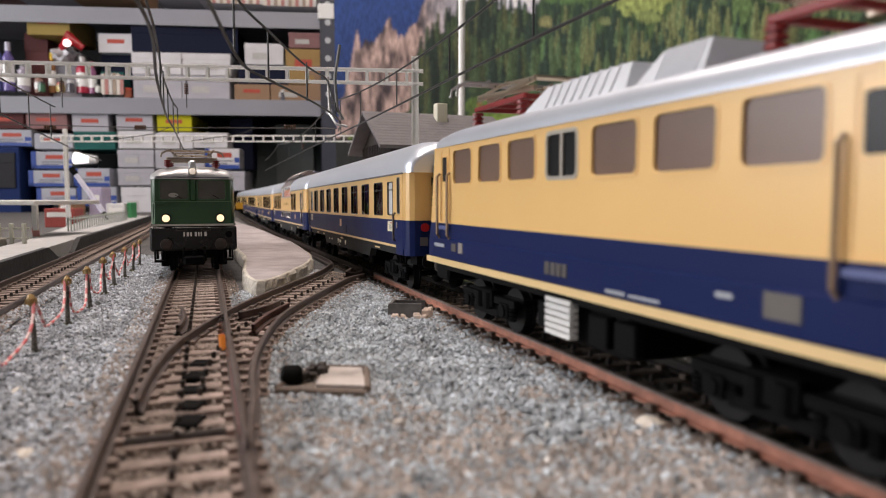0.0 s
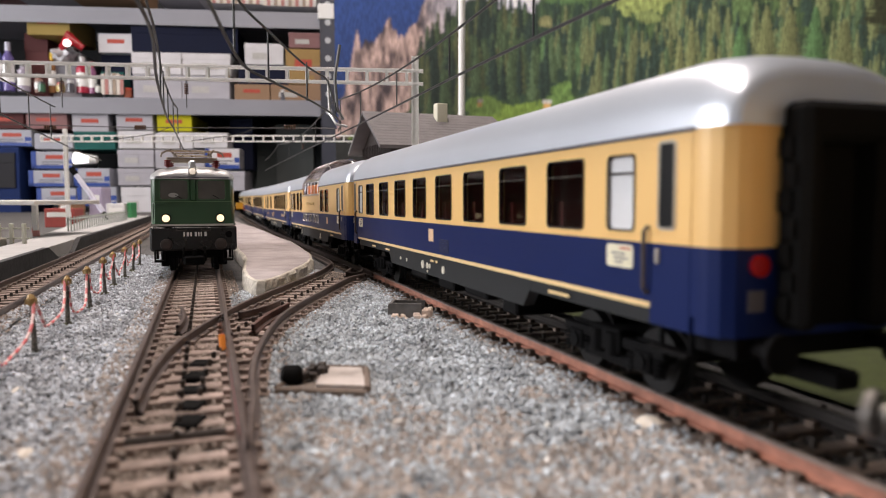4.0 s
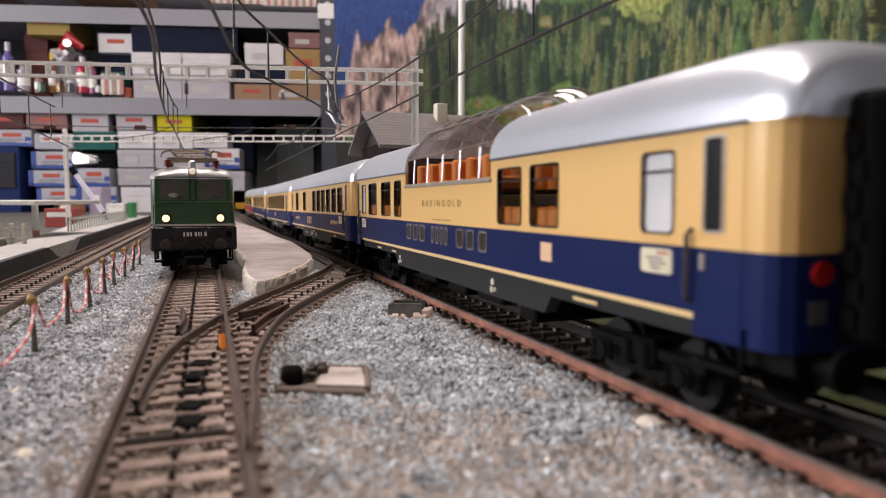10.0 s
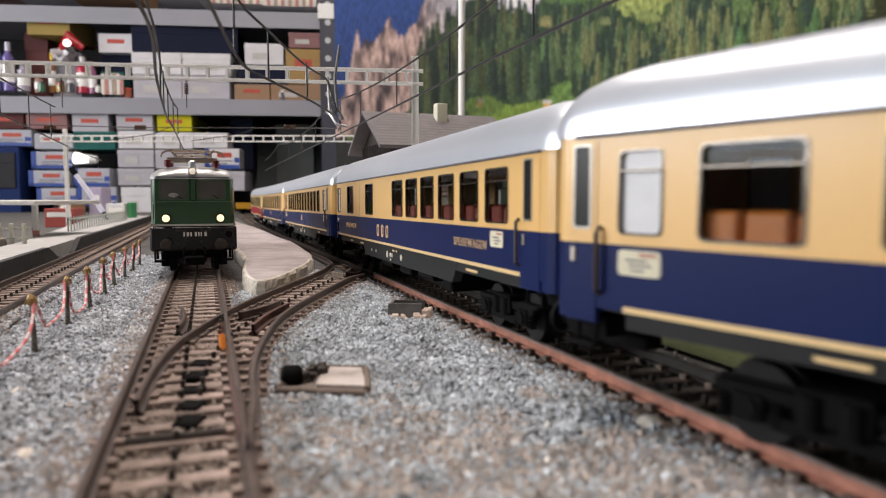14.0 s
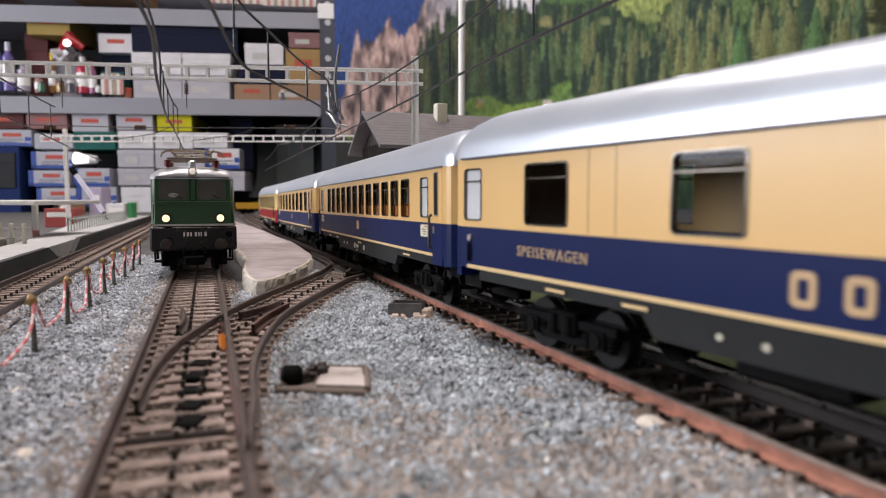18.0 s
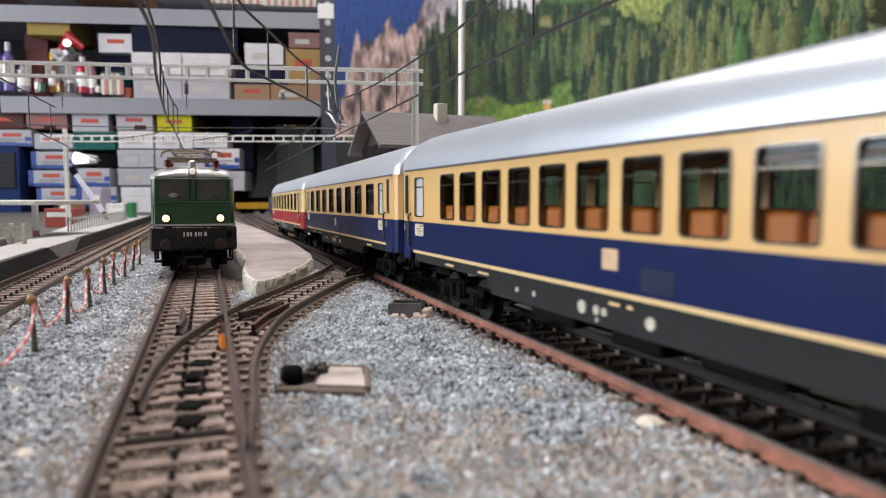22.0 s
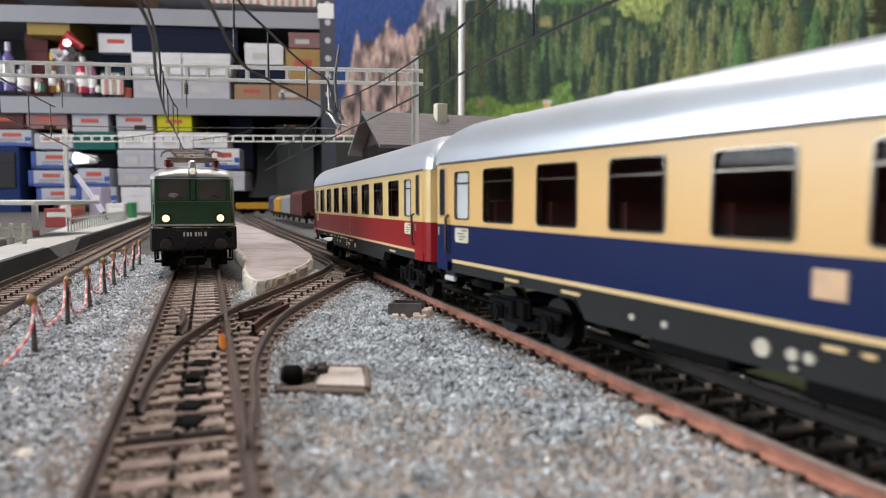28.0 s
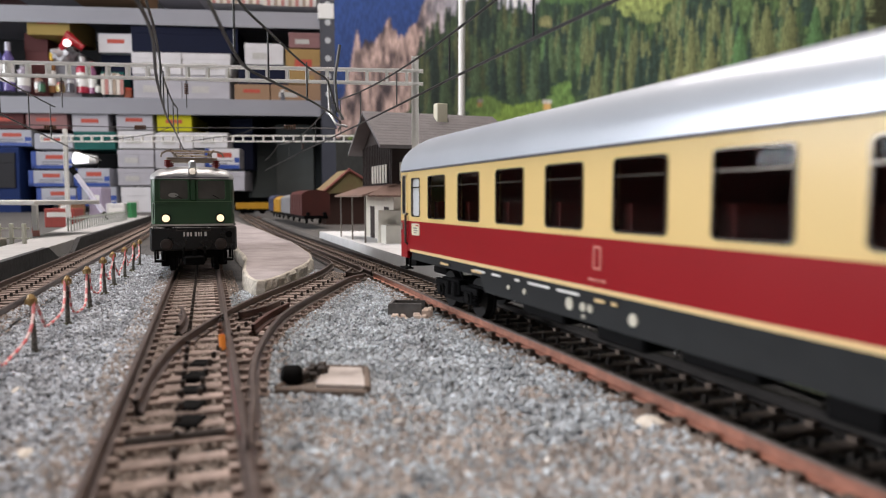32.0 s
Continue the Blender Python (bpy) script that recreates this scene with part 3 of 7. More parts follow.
def island_platform():
    """A cast plaster slab: smooth top, chipped crumbling sides."""
    isl = thing("island_platform", pose(0, 0, 0), "pale plaster island platform with a chipped rounded end", "platform")
    edge = smooth_line(ISLAND_TIP, 2.5) + smooth_line(LEFT_EDGE, 12.0)
    n = len(edge)
    rows = []
    for z, out, rough in ((-8.0, 1.4, 0.2), (1.0, 1.2, 0.5), (3.0, 0.9, 0.8), (5.2, 0.7, 0.9), (6.1, 0.25, 0.5), (6.5, -0.6, 0.35)):
        row = []
        for i in range(n):
            a, b = edge[i - 1], edge[(i + 1) % n]
            k = max(0.01, math.hypot(b[0] - a[0], b[1] - a[1]))
            nx, ny = (b[1] - a[1]) / k, -(b[0] - a[0]) / k
            x, y = edge[i]
            o = out + rough * (noise.noise((x * 0.16, y * 0.16, z * 0.3)) + 0.6 * noise.noise((x * 0.6, y * 0.6, z * 0.8)))
            row.append((x + nx * o, y + ny * o, z + 0.12 * noise.noise((x * 0.1, y * 0.1, 5.0))))
        rows.append(row + row[:1])
    part("side", loft(mk(), rows, cap=False), mat("worn_plaster_edge", (0.56, 0.52, 0.45), 0.9, var=0.35, scale=250, bump=1.0, bscale=700), isl, "rough chipped plaster side")
    bm = mk()
    bm.faces.new([bm.verts.new(p) for p in rows[-1][:-1]])
    bmesh.ops.triangulate(bm, faces=bm.faces)
    part("paving", bm, CONCRETE, isl)


island_platform()


def side_platform():
    edge = [(-143.5 - 0.335 * (y - 220.0) - 21.5, y) for y in range(180, 1100, 30)]
    outer = [(x - 28 - 0.085 * max(0, y - 440), y) for x, y in edge]
    th = thing("side_platform", pose(0, 0, 0), "low white platform with a dark stone side", "platform")
    bm = mk()
    prism(bm, edge[::1] + outer[::-1], -1.5, 7.8)
    part("paving", bm, mat("white_platform_paving", (0.47, 0.465, 0.46), 0.85, var=0.12, scale=90, bump=0.3, bscale=600), th)
    for y0, y1 in ((170.0, 402.0), (446.0, 1080.0)):
        stations = [(y0, 8.6), (y1 - 26, 8.6), (y1, 0.6)] if y0 < 300 else [(y0, 0.6), (y0 + 24, 8.6), (y1, 8.6)]
        rows = []
        for y, top in stations:
            x = -143.5 - 0.335 * (y - 220.0) - 21.5
            rows.append([(x + 3.6, y, -1.2), (x + 3.4, y, top), (x + 0.05, y, top), (x + 0.05, y, -1.2), (x + 3.6, y, -1.2)])
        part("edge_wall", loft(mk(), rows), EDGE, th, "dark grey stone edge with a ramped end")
    return th


side_platform()

# posts with barrier tape
POSTS = [(-91.3, 153.5), (-103.1, 188.8), (-110.8, 216.4), (-122.5, 250.0), (-131.0, 275.0), (-139.5, 303.0), (-148.0, 330.0), (-157.0, 358.0)]
KNOB = mat("gold_painted_knob", (0.50, 0.33, 0.14), 0.5, metal=0.3, var=0.3, scale=900)
POST = mat("flecked_grey_post", (0.17, 0.16, 0.14), 0.8, var=0.9, scale=1400, bump=0.6)
TAPE_R = mat("red_barrier_tape", (0.72, 0.17, 0.18), 0.5, var=0.1)
TAPE_W = mat("white_barrier_tape", (0.80, 0.58, 0.56), 0.5, var=0.05)
for i, (x, y) in enumerate(POSTS):
    th = thing("barrier_post", pose(x * MM, y * MM, 0, random.uniform(-3, 3), random.uniform(-3, 3), 0), "thin grey post with gold knob holding barrier tape", "post", "barrier posts beside the track")
    bm = mk()
    tube(bm, [(0, 0, -1.5), (0, 0, 12.2)], [0.7, 0.45], 10)
    part("shaft", bm, POST, th)
    bm = mk()
    tube(bm, [(0, 0, 11.6), (0, 0, 12.1), (0, 0, 13.4), (0, 0, 14.2)], [0.5, 1.0, 0.95, 0.4], 8)
    for k in range(5):
        a = k * 1.26
        box(bm, math.cos(a) * 0.9 - 0.3, math.cos(a) * 0.9 + 0.3, math.sin(a) * 0.9 - 0.3, math.sin(a) * 0.9 + 0.3, 12.0, 13.2)
    part("knob", bm, KNOB, th)
    bm = mk()
    for k in range(7):
        a = k * 0.9
        box(bm, math.cos(a) * 1.1 - 0.4, math.cos(a) * 1.1 + 0.5, math.sin(a) * 1.0 - 0.4, math.sin(a) * 1.0 + 0.4, -0.4, 0.9 + 0.3 * (k % 3))
    part("foot", bm, mat("mossy_foot", (0.17, 0.17, 0.11), 0.9, var=0.5, scale=900), th)
TAPES = [((-80, 118), POSTS[0])] + list(zip(POSTS, POSTS[1:]))
for i, (a, b) in enumerate(TAPES):
    th = thing("barrier_tape", pose(0, 0, 0), "sagging red and white barrier tape between two posts", "tape", "barrier tapes")
    n = 18
    low = (9.5, 8.5, 10.5, 9.0, 8.0, 9.5, 8.0, 8.0)[i]
    path = []
    for k in range(n + 1):
        t = k / n
        path.append((a[0] + (b[0] - a[0]) * t + 0.6 * math.sin(t * 9 + i), a[1] + (b[1] - a[1]) * t, 12.8 - low * (1 - (2 * t - 1) ** 2) ** 0.8 + 0.25 * math.sin(t * 13)))
    for k in range(0, n):
        bm = mk()
        tube(bm, path[k:k + 2], 0.36, 6)
        part("red_band" if k % 2 else "white_band", bm, TAPE_R if k % 2 else TAPE_W, th)


# ---------------------------------------------------------------- small things between the rails
def point_motor():
    th = thing("point_motor_plate", pose(-0.0215, 0.1285, 0.0005, 0, 0, -6), "weathered grey cover plate with a black motor in the ballast", "point motor")
    bm = mk()
    prism(bm, [(-7.6, -8), (9.2, -8), (5.8, 7.5), (-5.5, 7.5)], -0.8, 1.0)
    part("plate", bm, mat("weathered_grey_plastic", (0.20, 0.165, 0.14), 0.85, var=0.4, scale=250, bump=0.8, second=(0.07, 0.055, 0.045)), th)
    bm = mk()
    prism(bm, [(-0.6, -6.6), (8.6, -6.6), (4.9, 6.2), (-2.3, 6.2)], 1.2, 1.9)
    part("cover", bm, mat("pale_grey_cover", (0.50, 0.455, 0.43), 0.8, var=0.4, scale=160, bump=0.6, second=(0.22, 0.19, 0.17)), th)
    bm = mk()
    tube(bm, [(-8.0, -3.4, 2.4), (-7.4, -3.3, 2.4), (-5.0, -2.8, 2.4), (-4.2, -2.6, 2.4)], [1.2, 2.0, 2.0, 1.3], 16)
    part("motor_drum", bm, RUBBER, th)
    bm = mk()
    box(bm, -7.6, 9.3, -8.4, -7.4, -0.6, 1.5, 0.3)
    box(bm, -5.6, 5.7, 6.7, 7.8, -0.6, 2.0, 0.3)
    tube(bm, [(9.0, -7.6, 1.4), (5.6, 7.2, 1.3)], 0.75, 6)
    tube(bm, [(-7.4, -7.6, 1.2), (-5.6, 7.2, 1.2)], 0.6, 6)
    part("plate_rim", bm, mat("brown_grey_rim", (0.17, 0.13, 0.105), 0.8, var=0.4, scale=300, bump=0.6), th)
    for k in range(14):
        bm = mk()
        a, b = random.uniform(-5, -1), random.uniform(-4, 5)
        box(bm, a, a + random.uniform(0.8, 2), b, b + random.uniform(0.6, 1.6), 1.5, random.uniform(2.2, 3.4), 0.2)
        part("gear_piece", bm, STUD, th)
    bm = mk()
    for x, y in ((-4, -2.5), (-3.8, 1.0), (-3.5, 3.5)):
        disc(bm, (x, y, 2.2), (0, 0, 1), 0.8, 1.4, 10)
    part("screw", bm, STUD, th)


point_motor()


def cable_pit():
    th = thing("cable_box", pose(-0.0105, 0.205, 0, 0, 0, -4), "small open black box sunk in pink plaster in the ballast", "cable box")
    bm = mk()
    box(bm, -4.8, 4.6, -5, -4.2, -1, 4.9)
    box(bm, -5.2, -4.4, -5, 6, -1, 4.6)
    box(bm, -5, 4.6, 5.4, 6, -1, 4.4)
    part("wall", bm, mat("dark_grey_box", (0.14, 0.135, 0.13), 0.6, var=0.3, scale=500), th)
    bm = mk()
    box(bm, -4.4, 4.2, -4.2, 5.4, -1, 1.2)
    part("bottom", bm, RUBBER, th)
    rows = mk()
    for k in range(26):
        x, y = random.uniform(-3.5, 6.5), random.uniform(-6.6, -5.0) if k < 15 else random.uniform(-5, 4)
        if k >= 15:
            x = random.uniform(4.6, 6.8)
        s = random.uniform(0.5, 1.1)
        box(rows, x - s, x + s, y - s * 0.6, y + s * 0.6, -0.6, random.uniform(0.8, 2.2) + (1.0 if x > 3 else 0.0), 0.25)
    part("plaster_lump", rows, mat("pink_plaster", (0.82, 0.66, 0.56), 0.9, var=0.15, scale=500, bump=0.5), th, "crumbled pink plaster")


cable_pit()


def lineside_bits():
    th = thing("switch_lamp", pose(-0.0492, 0.1537, 0, 2, -3, 0), "small upright orange lamp tube between the turnout rails", "lamp")
    bm = mk()
    tube(bm, [(0, 0, 1.4), (0, 0, 1.7), (0, 0, 4.9), (0, 0, 5.2)], [0.5, 0.72, 0.72, 0.5], 12)
    part("tube", bm, mat("translucent_orange_tube", (0.9, 0.30, 0.06), 0.35, emit=(1, 0.3, 0.05), power=0.25), th)
    bm = mk()
    tube(bm, [(0, 0, 5.1), (0, 0, 9.4)], [0.62, 0.5], 10)
    part("stem", bm, glass("brownish_clear_stem", (0.62, 0.48, 0.42), 0.15, 0.1, 0.3), th, "clear brownish stem")
    bm = mk()
    disc(bm, (0, 0, 1.0), (0, 0, 1), 1.2, 0.9, 10)
    part("socket", bm, STUD, th)
    th = thing("blade_drive", pose(0, 0, 0), "black turnout drive bars between the blades", "turnout drive")
    for k, (x, y) in enumerate(((-50.0, 141), (-47.5, 131), (-44.5, 121), (-41.5, 112), (-38.8, 104))):
        bm = mk()
        box(bm, x - 1.9, x + 1.9, y - 2.4, y + 2.4, 0.6, 1.9, 0.3)
        part("slide_block", bm, RUBBER, th)
    bm = mk()
    tube(bm, [(-44, 94, 1.7), (-29, 99.5, 1.7)], 0.7, 6)
    part("tie_bar", bm, STUD, th)
    # guard and check rails
    th = thing("check_rails", pose(0, 0, 0), "short dark check rails of the turnout", "rail")
    rail("check_rail", smooth_line([(-76.3, 201), (-71, 189), (-67.2, 177), (-65.5, 168)]), RAIL, th)
    rail("wing_rail", smooth_line([(-56.5, 191), (-52, 203), (-50.5, 216), (-50.0, 232)][:3]), RAIL, th)
    rail("check_rail", smooth_line([(-47.6, 172), (-48.2, 190), (-46.4, 210)]), mat("brown_check_rail", (0.11, 0.05, 0.04), 0.6, var=0.2), th)
    rail("wing_rail", smooth_line([(-44, 330), (-43, 314), (-41.8, 300)]), RAIL, th)
    rail("point_blade", smooth_line([(-41.6, 298), (-37.6, 310), (-38.5, 328), (-43, 352)]), RAIL, th)


lineside_bits()


# ---------------------------------------------------------------- the waiting green locomotive
def green_loco():
    g = thing("green_locomotive", pose(-0.1035, 0.2885, 0.004, 0, 0, -70.8), "dark green electric locomotive with lit headlamps on the station track", "locomotive")
    # its frame: x forward (towards the front face at 0), y left, z up
    L, w = 165.0, 16.6
    bm = mk()
    rows = []
    for x, k in ((0.0, 0.89), (-0.8, 0.94), (-2.2, 0.975), (-6, 1.0), (-L, 1.0)):
        rows.append([(x, y * w * k, z) for y, z in ((-1, 20.6), (-1, 33), (-0.985, 39.1), (-0.5, 39.3), (0.5, 39.3), (0.985, 39.1), (1, 33), (1, 20.6))])
    loft(bm, rows)
    body = part("body", bm, GREEN, g)
    bm = mk()
    rows = []
    for x, k, t in ((0.7, 0.86, 0.2), (0.2, 0.9, 0.45), (-1.2, 0.95, 0.7), (-3.5, 0.98, 0.9), (-7, 1.0, 1.0), (-L, 1.0, 1.0)):
        rows.append([(x, y * (w + 0.3) * k, 39.2 + z * t * 1.12) for y, z in ((-1, 0), (-0.97, 1.6), (-0.8, 3.6), (-0.45, 4.7), (0, 5.0), (0.45, 4.7), (0.8, 3.6), (0.97, 1.6), (1, 0))])
    loft(bm, rows)
    part("roof", bm, SILVER, g, smooth=True)
    # windscreens with frames
    for s in (-1, 1):
        bm = mk()
        o = round_rect(11.6, 8.6, 1.3)
        i = round_rect(10.6, 7.6, 0.9)
        va = [bm.verts.new((0.75, s * 7.3 + a, 34.8 + b)) for a, b in o]
        vb = [bm.verts.new((0.75, s * 7.3 + a, 34.8 + b)) for a, b in i]
        vc = [bm.verts.new((-0.2, s * 7.3 + a, 34.8 + b)) for a, b in i]
        n = len(o)
        for j in range(n):
            t = (j + 1) % n
            bm.faces.new((va[j], va[t], vb[t], vb[j]))
            bm.faces.new((vb[j], vb[t], vc[t], vc[j]))
        fr = part("windscreen_frame", bm, mat("worn_green_frame", (0.05, 0.13, 0.06), 0.3, var=0.3, scale=200), g)
        bm = mk()
        pr = [bm.verts.new((0.35, s * 7.3 + a, 34.8 + b)) for a, b in i]
        bm.faces.new(pr)
        part("windscreen", bm, mat("grey_smoked_windscreen", (0.115, 0.11, 0.10), 0.1, var=0.25, scale=120), fr)
        bm = mk()
        tube(bm, [(0.9, s * 7.3 + 3, 31.2), (0.9, s * 7.3 + 0.5, 32.6)], 0.14, 6)
        part("wiper", bm, BLACK, fr)
        bm = mk()
        tube(bm, [(0.8, s * 15.3, 22.5), (1.5, s * 15.3, 23.2), (1.5, s * 15.3, 28.6), (0.8, s * 15.3, 29.2)], 0.22, 6)
        part("handrail", bm, mat("dark_green_rail", (0.02, 0.05, 0.025), 0.4), g)
    # headlamps
    for y, z, r in ((-10.6, 23.1, 1.5), (10.6, 23.1, 1.5), (0.0, 42.4, 1.3)):
        bm = mk()
        tube(bm, [(-1, y, z), (1.0, y, z), (1.5, y, z)], [r + 0.5, r + 0.5, r + 0.3], 20)
        lamp = part("headlamp", bm, SILVER if y == 0 else BLACK, g)
        bm = mk()
        tube(bm, [(0.8, y, z), (1.7, y, z), (2.1, y, z)], [r, r, r * 0.5], 20)
        part("lens", bm, GLOW if y else mat("dim_top_lens", (0.85, 0.80, 0.72), 0.2, emit=(1, 0.9, 0.75), power=0.5), lamp, "glowing warm lens" if y else "pale lens")
    # pale flattened disc at one windscreen
    bm = mk()
    disc(bm, (0.42, -7.6, 32.6), (1, 0, 0), 1.9, 0.1, 20)
    for v in bm.verts:
        v.co.z = 32.6 + (v.co.z - 32.6) * 0.5
    part("oval_sticker", bm, mat("pale_grey_oval", (0.42, 0.42, 0.40), 0.4), g, "pale oval behind the windscreen")
    bm = mk()
    box(bm, -0.4, 0.8, -1.25, 1.25, 30.2, 39.4, 0.5)
    part("centre_pillar", bm, GREEN, g)
    bm = mk()
    for k in range(9):
        disc(bm, (0.3, -14 + k * 3.5, 28.9), (1, 0, 0), 0.16, 0.5, 6)
    part("rivet_row", bm, GREEN, g)
    bm = mk()
    tube(bm, [(-1.5, -15.4, 40.2), (0.9, -13.5, 40.0), (1.3, -6, 40.0), (1.3, 6, 40.0), (0.9, 13.5, 40.0), (-1.5, 15.4, 40.2)], 0.3, 6)
    part("rain_gutter", bm, mat("dark_gutter_line", (0.12, 0.13, 0.16), 0.4), g)
    bm = mk()
    for s2 in (-1, 1):
        box(bm, -3, 2.2, s2 * 13.4 - 2.0, s2 * 13.4 + 2.0, 5.2, 5.9, 0.15)
        box(bm, -3, 2.0, s2 * 13.4 - 2.0, s2 * 13.4 - 1.6, 5.2, 10.0)
        box(bm, -3, 2.0, s2 * 13.4 + 1.6, s2 * 13.4 + 2.0, 5.2, 10.0)
    part("shunter_step", bm, BLACK, g)
    bm = mk()
    for s2 in (-1, 1):
        tube(bm, [(1.2, s2 * 6.6, 18.4), (2.0, s2 * 6.6, 18.0), (2.0, s2 * 3.0, 18.0), (1.2, s2 * 3.0, 18.4)], 0.2, 6)
    part("grab_bar", bm, STUD, g)
    bm = mk()
    box(bm, -4, 0.4, -1.4, 1.4, 40, 47.0, 0.7)
    part("lamp_housing", bm, SILVER, g)
    # lines and skirt
    bm = mk()
    box(bm, -1.0, 0.95, -15.9, 15.9, 19.9, 20.7)
    for s in (-1, 1):
        box(bm, -L, -1, *sorted((s * (w - 0.2), s * (w + 0.25))), 19.9, 20.7)
    part("waist_line", bm, mat("bright_silver_line", (0.62, 0.62, 0.58), 0.35, metal=0.4), g, "dull silver line")
    bm = mk()
    box(bm, -0.5, 0.6, -15.6, 15.6, 29.8, 30.15)
    part("trim_line", bm, mat("pale_green_line", (0.10, 0.20, 0.10), 0.4), g)
    bm = mk()
    box(bm, -L, 1.2, -17.0, 17.0, 9.6, 19.9, 0.8)
    part("front_apron", bm, mat("satin_black_apron", (0.004, 0.0045, 0.005), 0.28, var=0.3, scale=200), g)
    for s in (-1, 1):
        bm = mk()
        tube(bm, [(0.5, s * 10.5, 12.5), (4.2, s * 10.5, 12.5)], 1.2, 12)
        tube(bm, [(4.0, s * 10.5, 12.5), (4.5, s * 10.5, 12.5), (4.9, s * 10.5, 12.5)], [2.4, 2.3, 1.4], 20)
        part("buffer", bm, mat("brown_black_buffer", (0.045, 0.035, 0.032), 0.45, metal=0.3), g)
    # number on the apron, as plain bars
    for k, (a, b) in enumerate(((-3.8, -3.2), (-2.5, -1.6), (-1.1, -0.5), (0.6, 1.5), (2.0, 2.5), (2.9, 3.4), (4.4, 5.3))):
        bm = mk()
        box(bm, 1.2, 1.32, a - 0.3, b - 0.3, 15.6, 17.4)
        part("number_bar", bm, WHITE, g)
    bm = mk()
    box(bm, 1, 7, -0.7, 0.7, 7.0, 10.5, 0.3)
    box(bm, 5.5, 7.5, -4.2, 4.2, 4.2, 8.0, 0.8)
    box(bm, 5.0, 8.5, -3.6, 3.6, 6.8, 7.6, 0.2)
    part("coupler", bm, BLACK, g)
    bm = mk()
    for s in (-1, 1):
        tube(bm, [(1.0, s * 4, 11), (2.6, s * 4.2, 8.5), (2.0, s * 4.4, 5.5)], 0.5, 6)
        tube(bm, [(0.8, s * 14.2, 10), (1.2, s * 14.2, 6.5)], 0.5, 6)
    part("brake_hose", bm, RUBBER, g)
    bm = mk()
    box(bm, -8, -1.5, -13.0, 13.0, 6.6, 9.8, 0.6)
    for s in (-1, 1):
        box(bm, -5, -2.5, s * 8.6 - 1.2, s * 8.6 + 1.2, 1.2, 7.0, 0.4)
        box(bm, -7, -2.0, s * 11.4 - 1.6, s * 11.4 + 1.6, 3.2, 8.0, 0.4)
    part("rail_guard", bm, BLACK, g)
    bm = mk()
    disc(bm, (2.0, -13.8 * -1, 16.4), (1, 0, 0), 1.4, 1.6, 12)
    part("jumper_socket", bm, BLACK, g)
    for bx in (-36, -L + 36):
        bogie(g, bx)
    bm = mk()
    for s in (-1, 1):
        for k in range(6):
            box(bm, -30 - k * 18, -18 - k * 18, *sorted((s * w, s * (w + 0.1))), 30, 37)
    part("side_window", bm, mat("dark_door_glass", (0.012, 0.013, 0.014), 0.3, spec=0.2), g)
    pantograph(g, -17, 44.6, 1, 13.2, tall=1.12)
    for o in g.children:
        if o.name.startswith("pantograph"):
            for q in o.children:
                if q.name.startswith(("arm", "contact_shoe", "base_frame")):
                    q.data = q.data.copy()
                    q.data.materials[0] = mat("dull_bronze_rod", (0.30, 0.25, 0.20), 0.4, metal=0.6)
    return g


green_loco()

# ---------------------------------------------------------------- overhead line
def wire_run(label, contact, messenger, droppers):
    th = thing("catenary_wire", pose(0, 0, 0), label, "overhead wire", "overhead wires")
    bm = mk()
    tube(bm, contact, 0.45, 8)
    part("contact_wire", bm, WIRE, th)
    bm = mk()
    tube(bm, messenger, 0.42, 8)
    part("messenger_wire", bm, WIRE, th)
    for x, y, z0, z1 in droppers:
        bm = mk()
        tube(bm, [(x, y, z0), (x, y, z1)], 0.34, 6)
        part("dropper", bm, WIRE, th)


def sag(y, tops, low):
    """Messenger height between supports."""
    for a, b in zip(tops, tops[1:]):
        if a <= y <= b:
            t = (y - a) / (b - a)
            return 97.0 - (97.0 - low) * (1 - (2 * t - 1) ** 2)
    return 97.0


ys = list(range(60, 1000, 12))
wire_run("dark overhead wire with droppers above the through track", [(wire_x(y), y, 74.5) for y in ys], [(wire_x(y), y, sag(y, (90, 450, 800, 1150), 88.5)) for y in ys],
         [(wire_x(y), y, 74.5, sag(y, (90, 450, 800, 1150), 88.5)) for y in (118, 174, 233, 299, 370, 425, 520, 600, 700)])
C2 = smooth_line([(-45.7, 137), (-58.3, 204), (-57.7, 233), (-53, 290), (-52.5, 355), (-62, 416)], 6)
M2 = smooth_line([(-52, 160), (-57, 200), (-57.4, 231), (-57, 291), (-53.5, 325), (-53, 352)], 6)
wire_run("dark overhead wire bending over the turnout branch", [(-36, 90, 74.5)] + [(x, y, 74.5) for x, y in C2],
         [(x, y, 90.2 if y < 325 else 90.2 - (y - 325) * 0.45) for x, y in M2], [(-56, 190, 74.5, 90), (-57.6, 233, 74.5, 90), (-55, 285, 74.5, 90), (-52.8, 345, 74.5, 82)])
C3 = smooth_line([(-55, 120), (-68, 165), (-94.5, 233), (-130, 330), (-153, 399), (-189, 505), (-235, 640)], 8)
M3 = smooth_line([(-60, 140), (-80, 191), (-94, 231), (-126.5, 319), (-153, 398), (-162, 429)], 8)
wire_run("dark overhead wire above the green locomotive", [(x, y, 74.5) for x, y in C3], [(x, y, 90.0) for x, y in M3], [(-105, 262, 74.5, 90), (-121, 305, 74.5, 90), (-138, 353, 74.5, 90), (-155, 404, 74.5, 90), (-162, 429, 74.5, 90)])
C4 = smooth_line([(-165, 225), (-203, 319), (-261, 469), (-316, 613), (-360, 740)], 8)
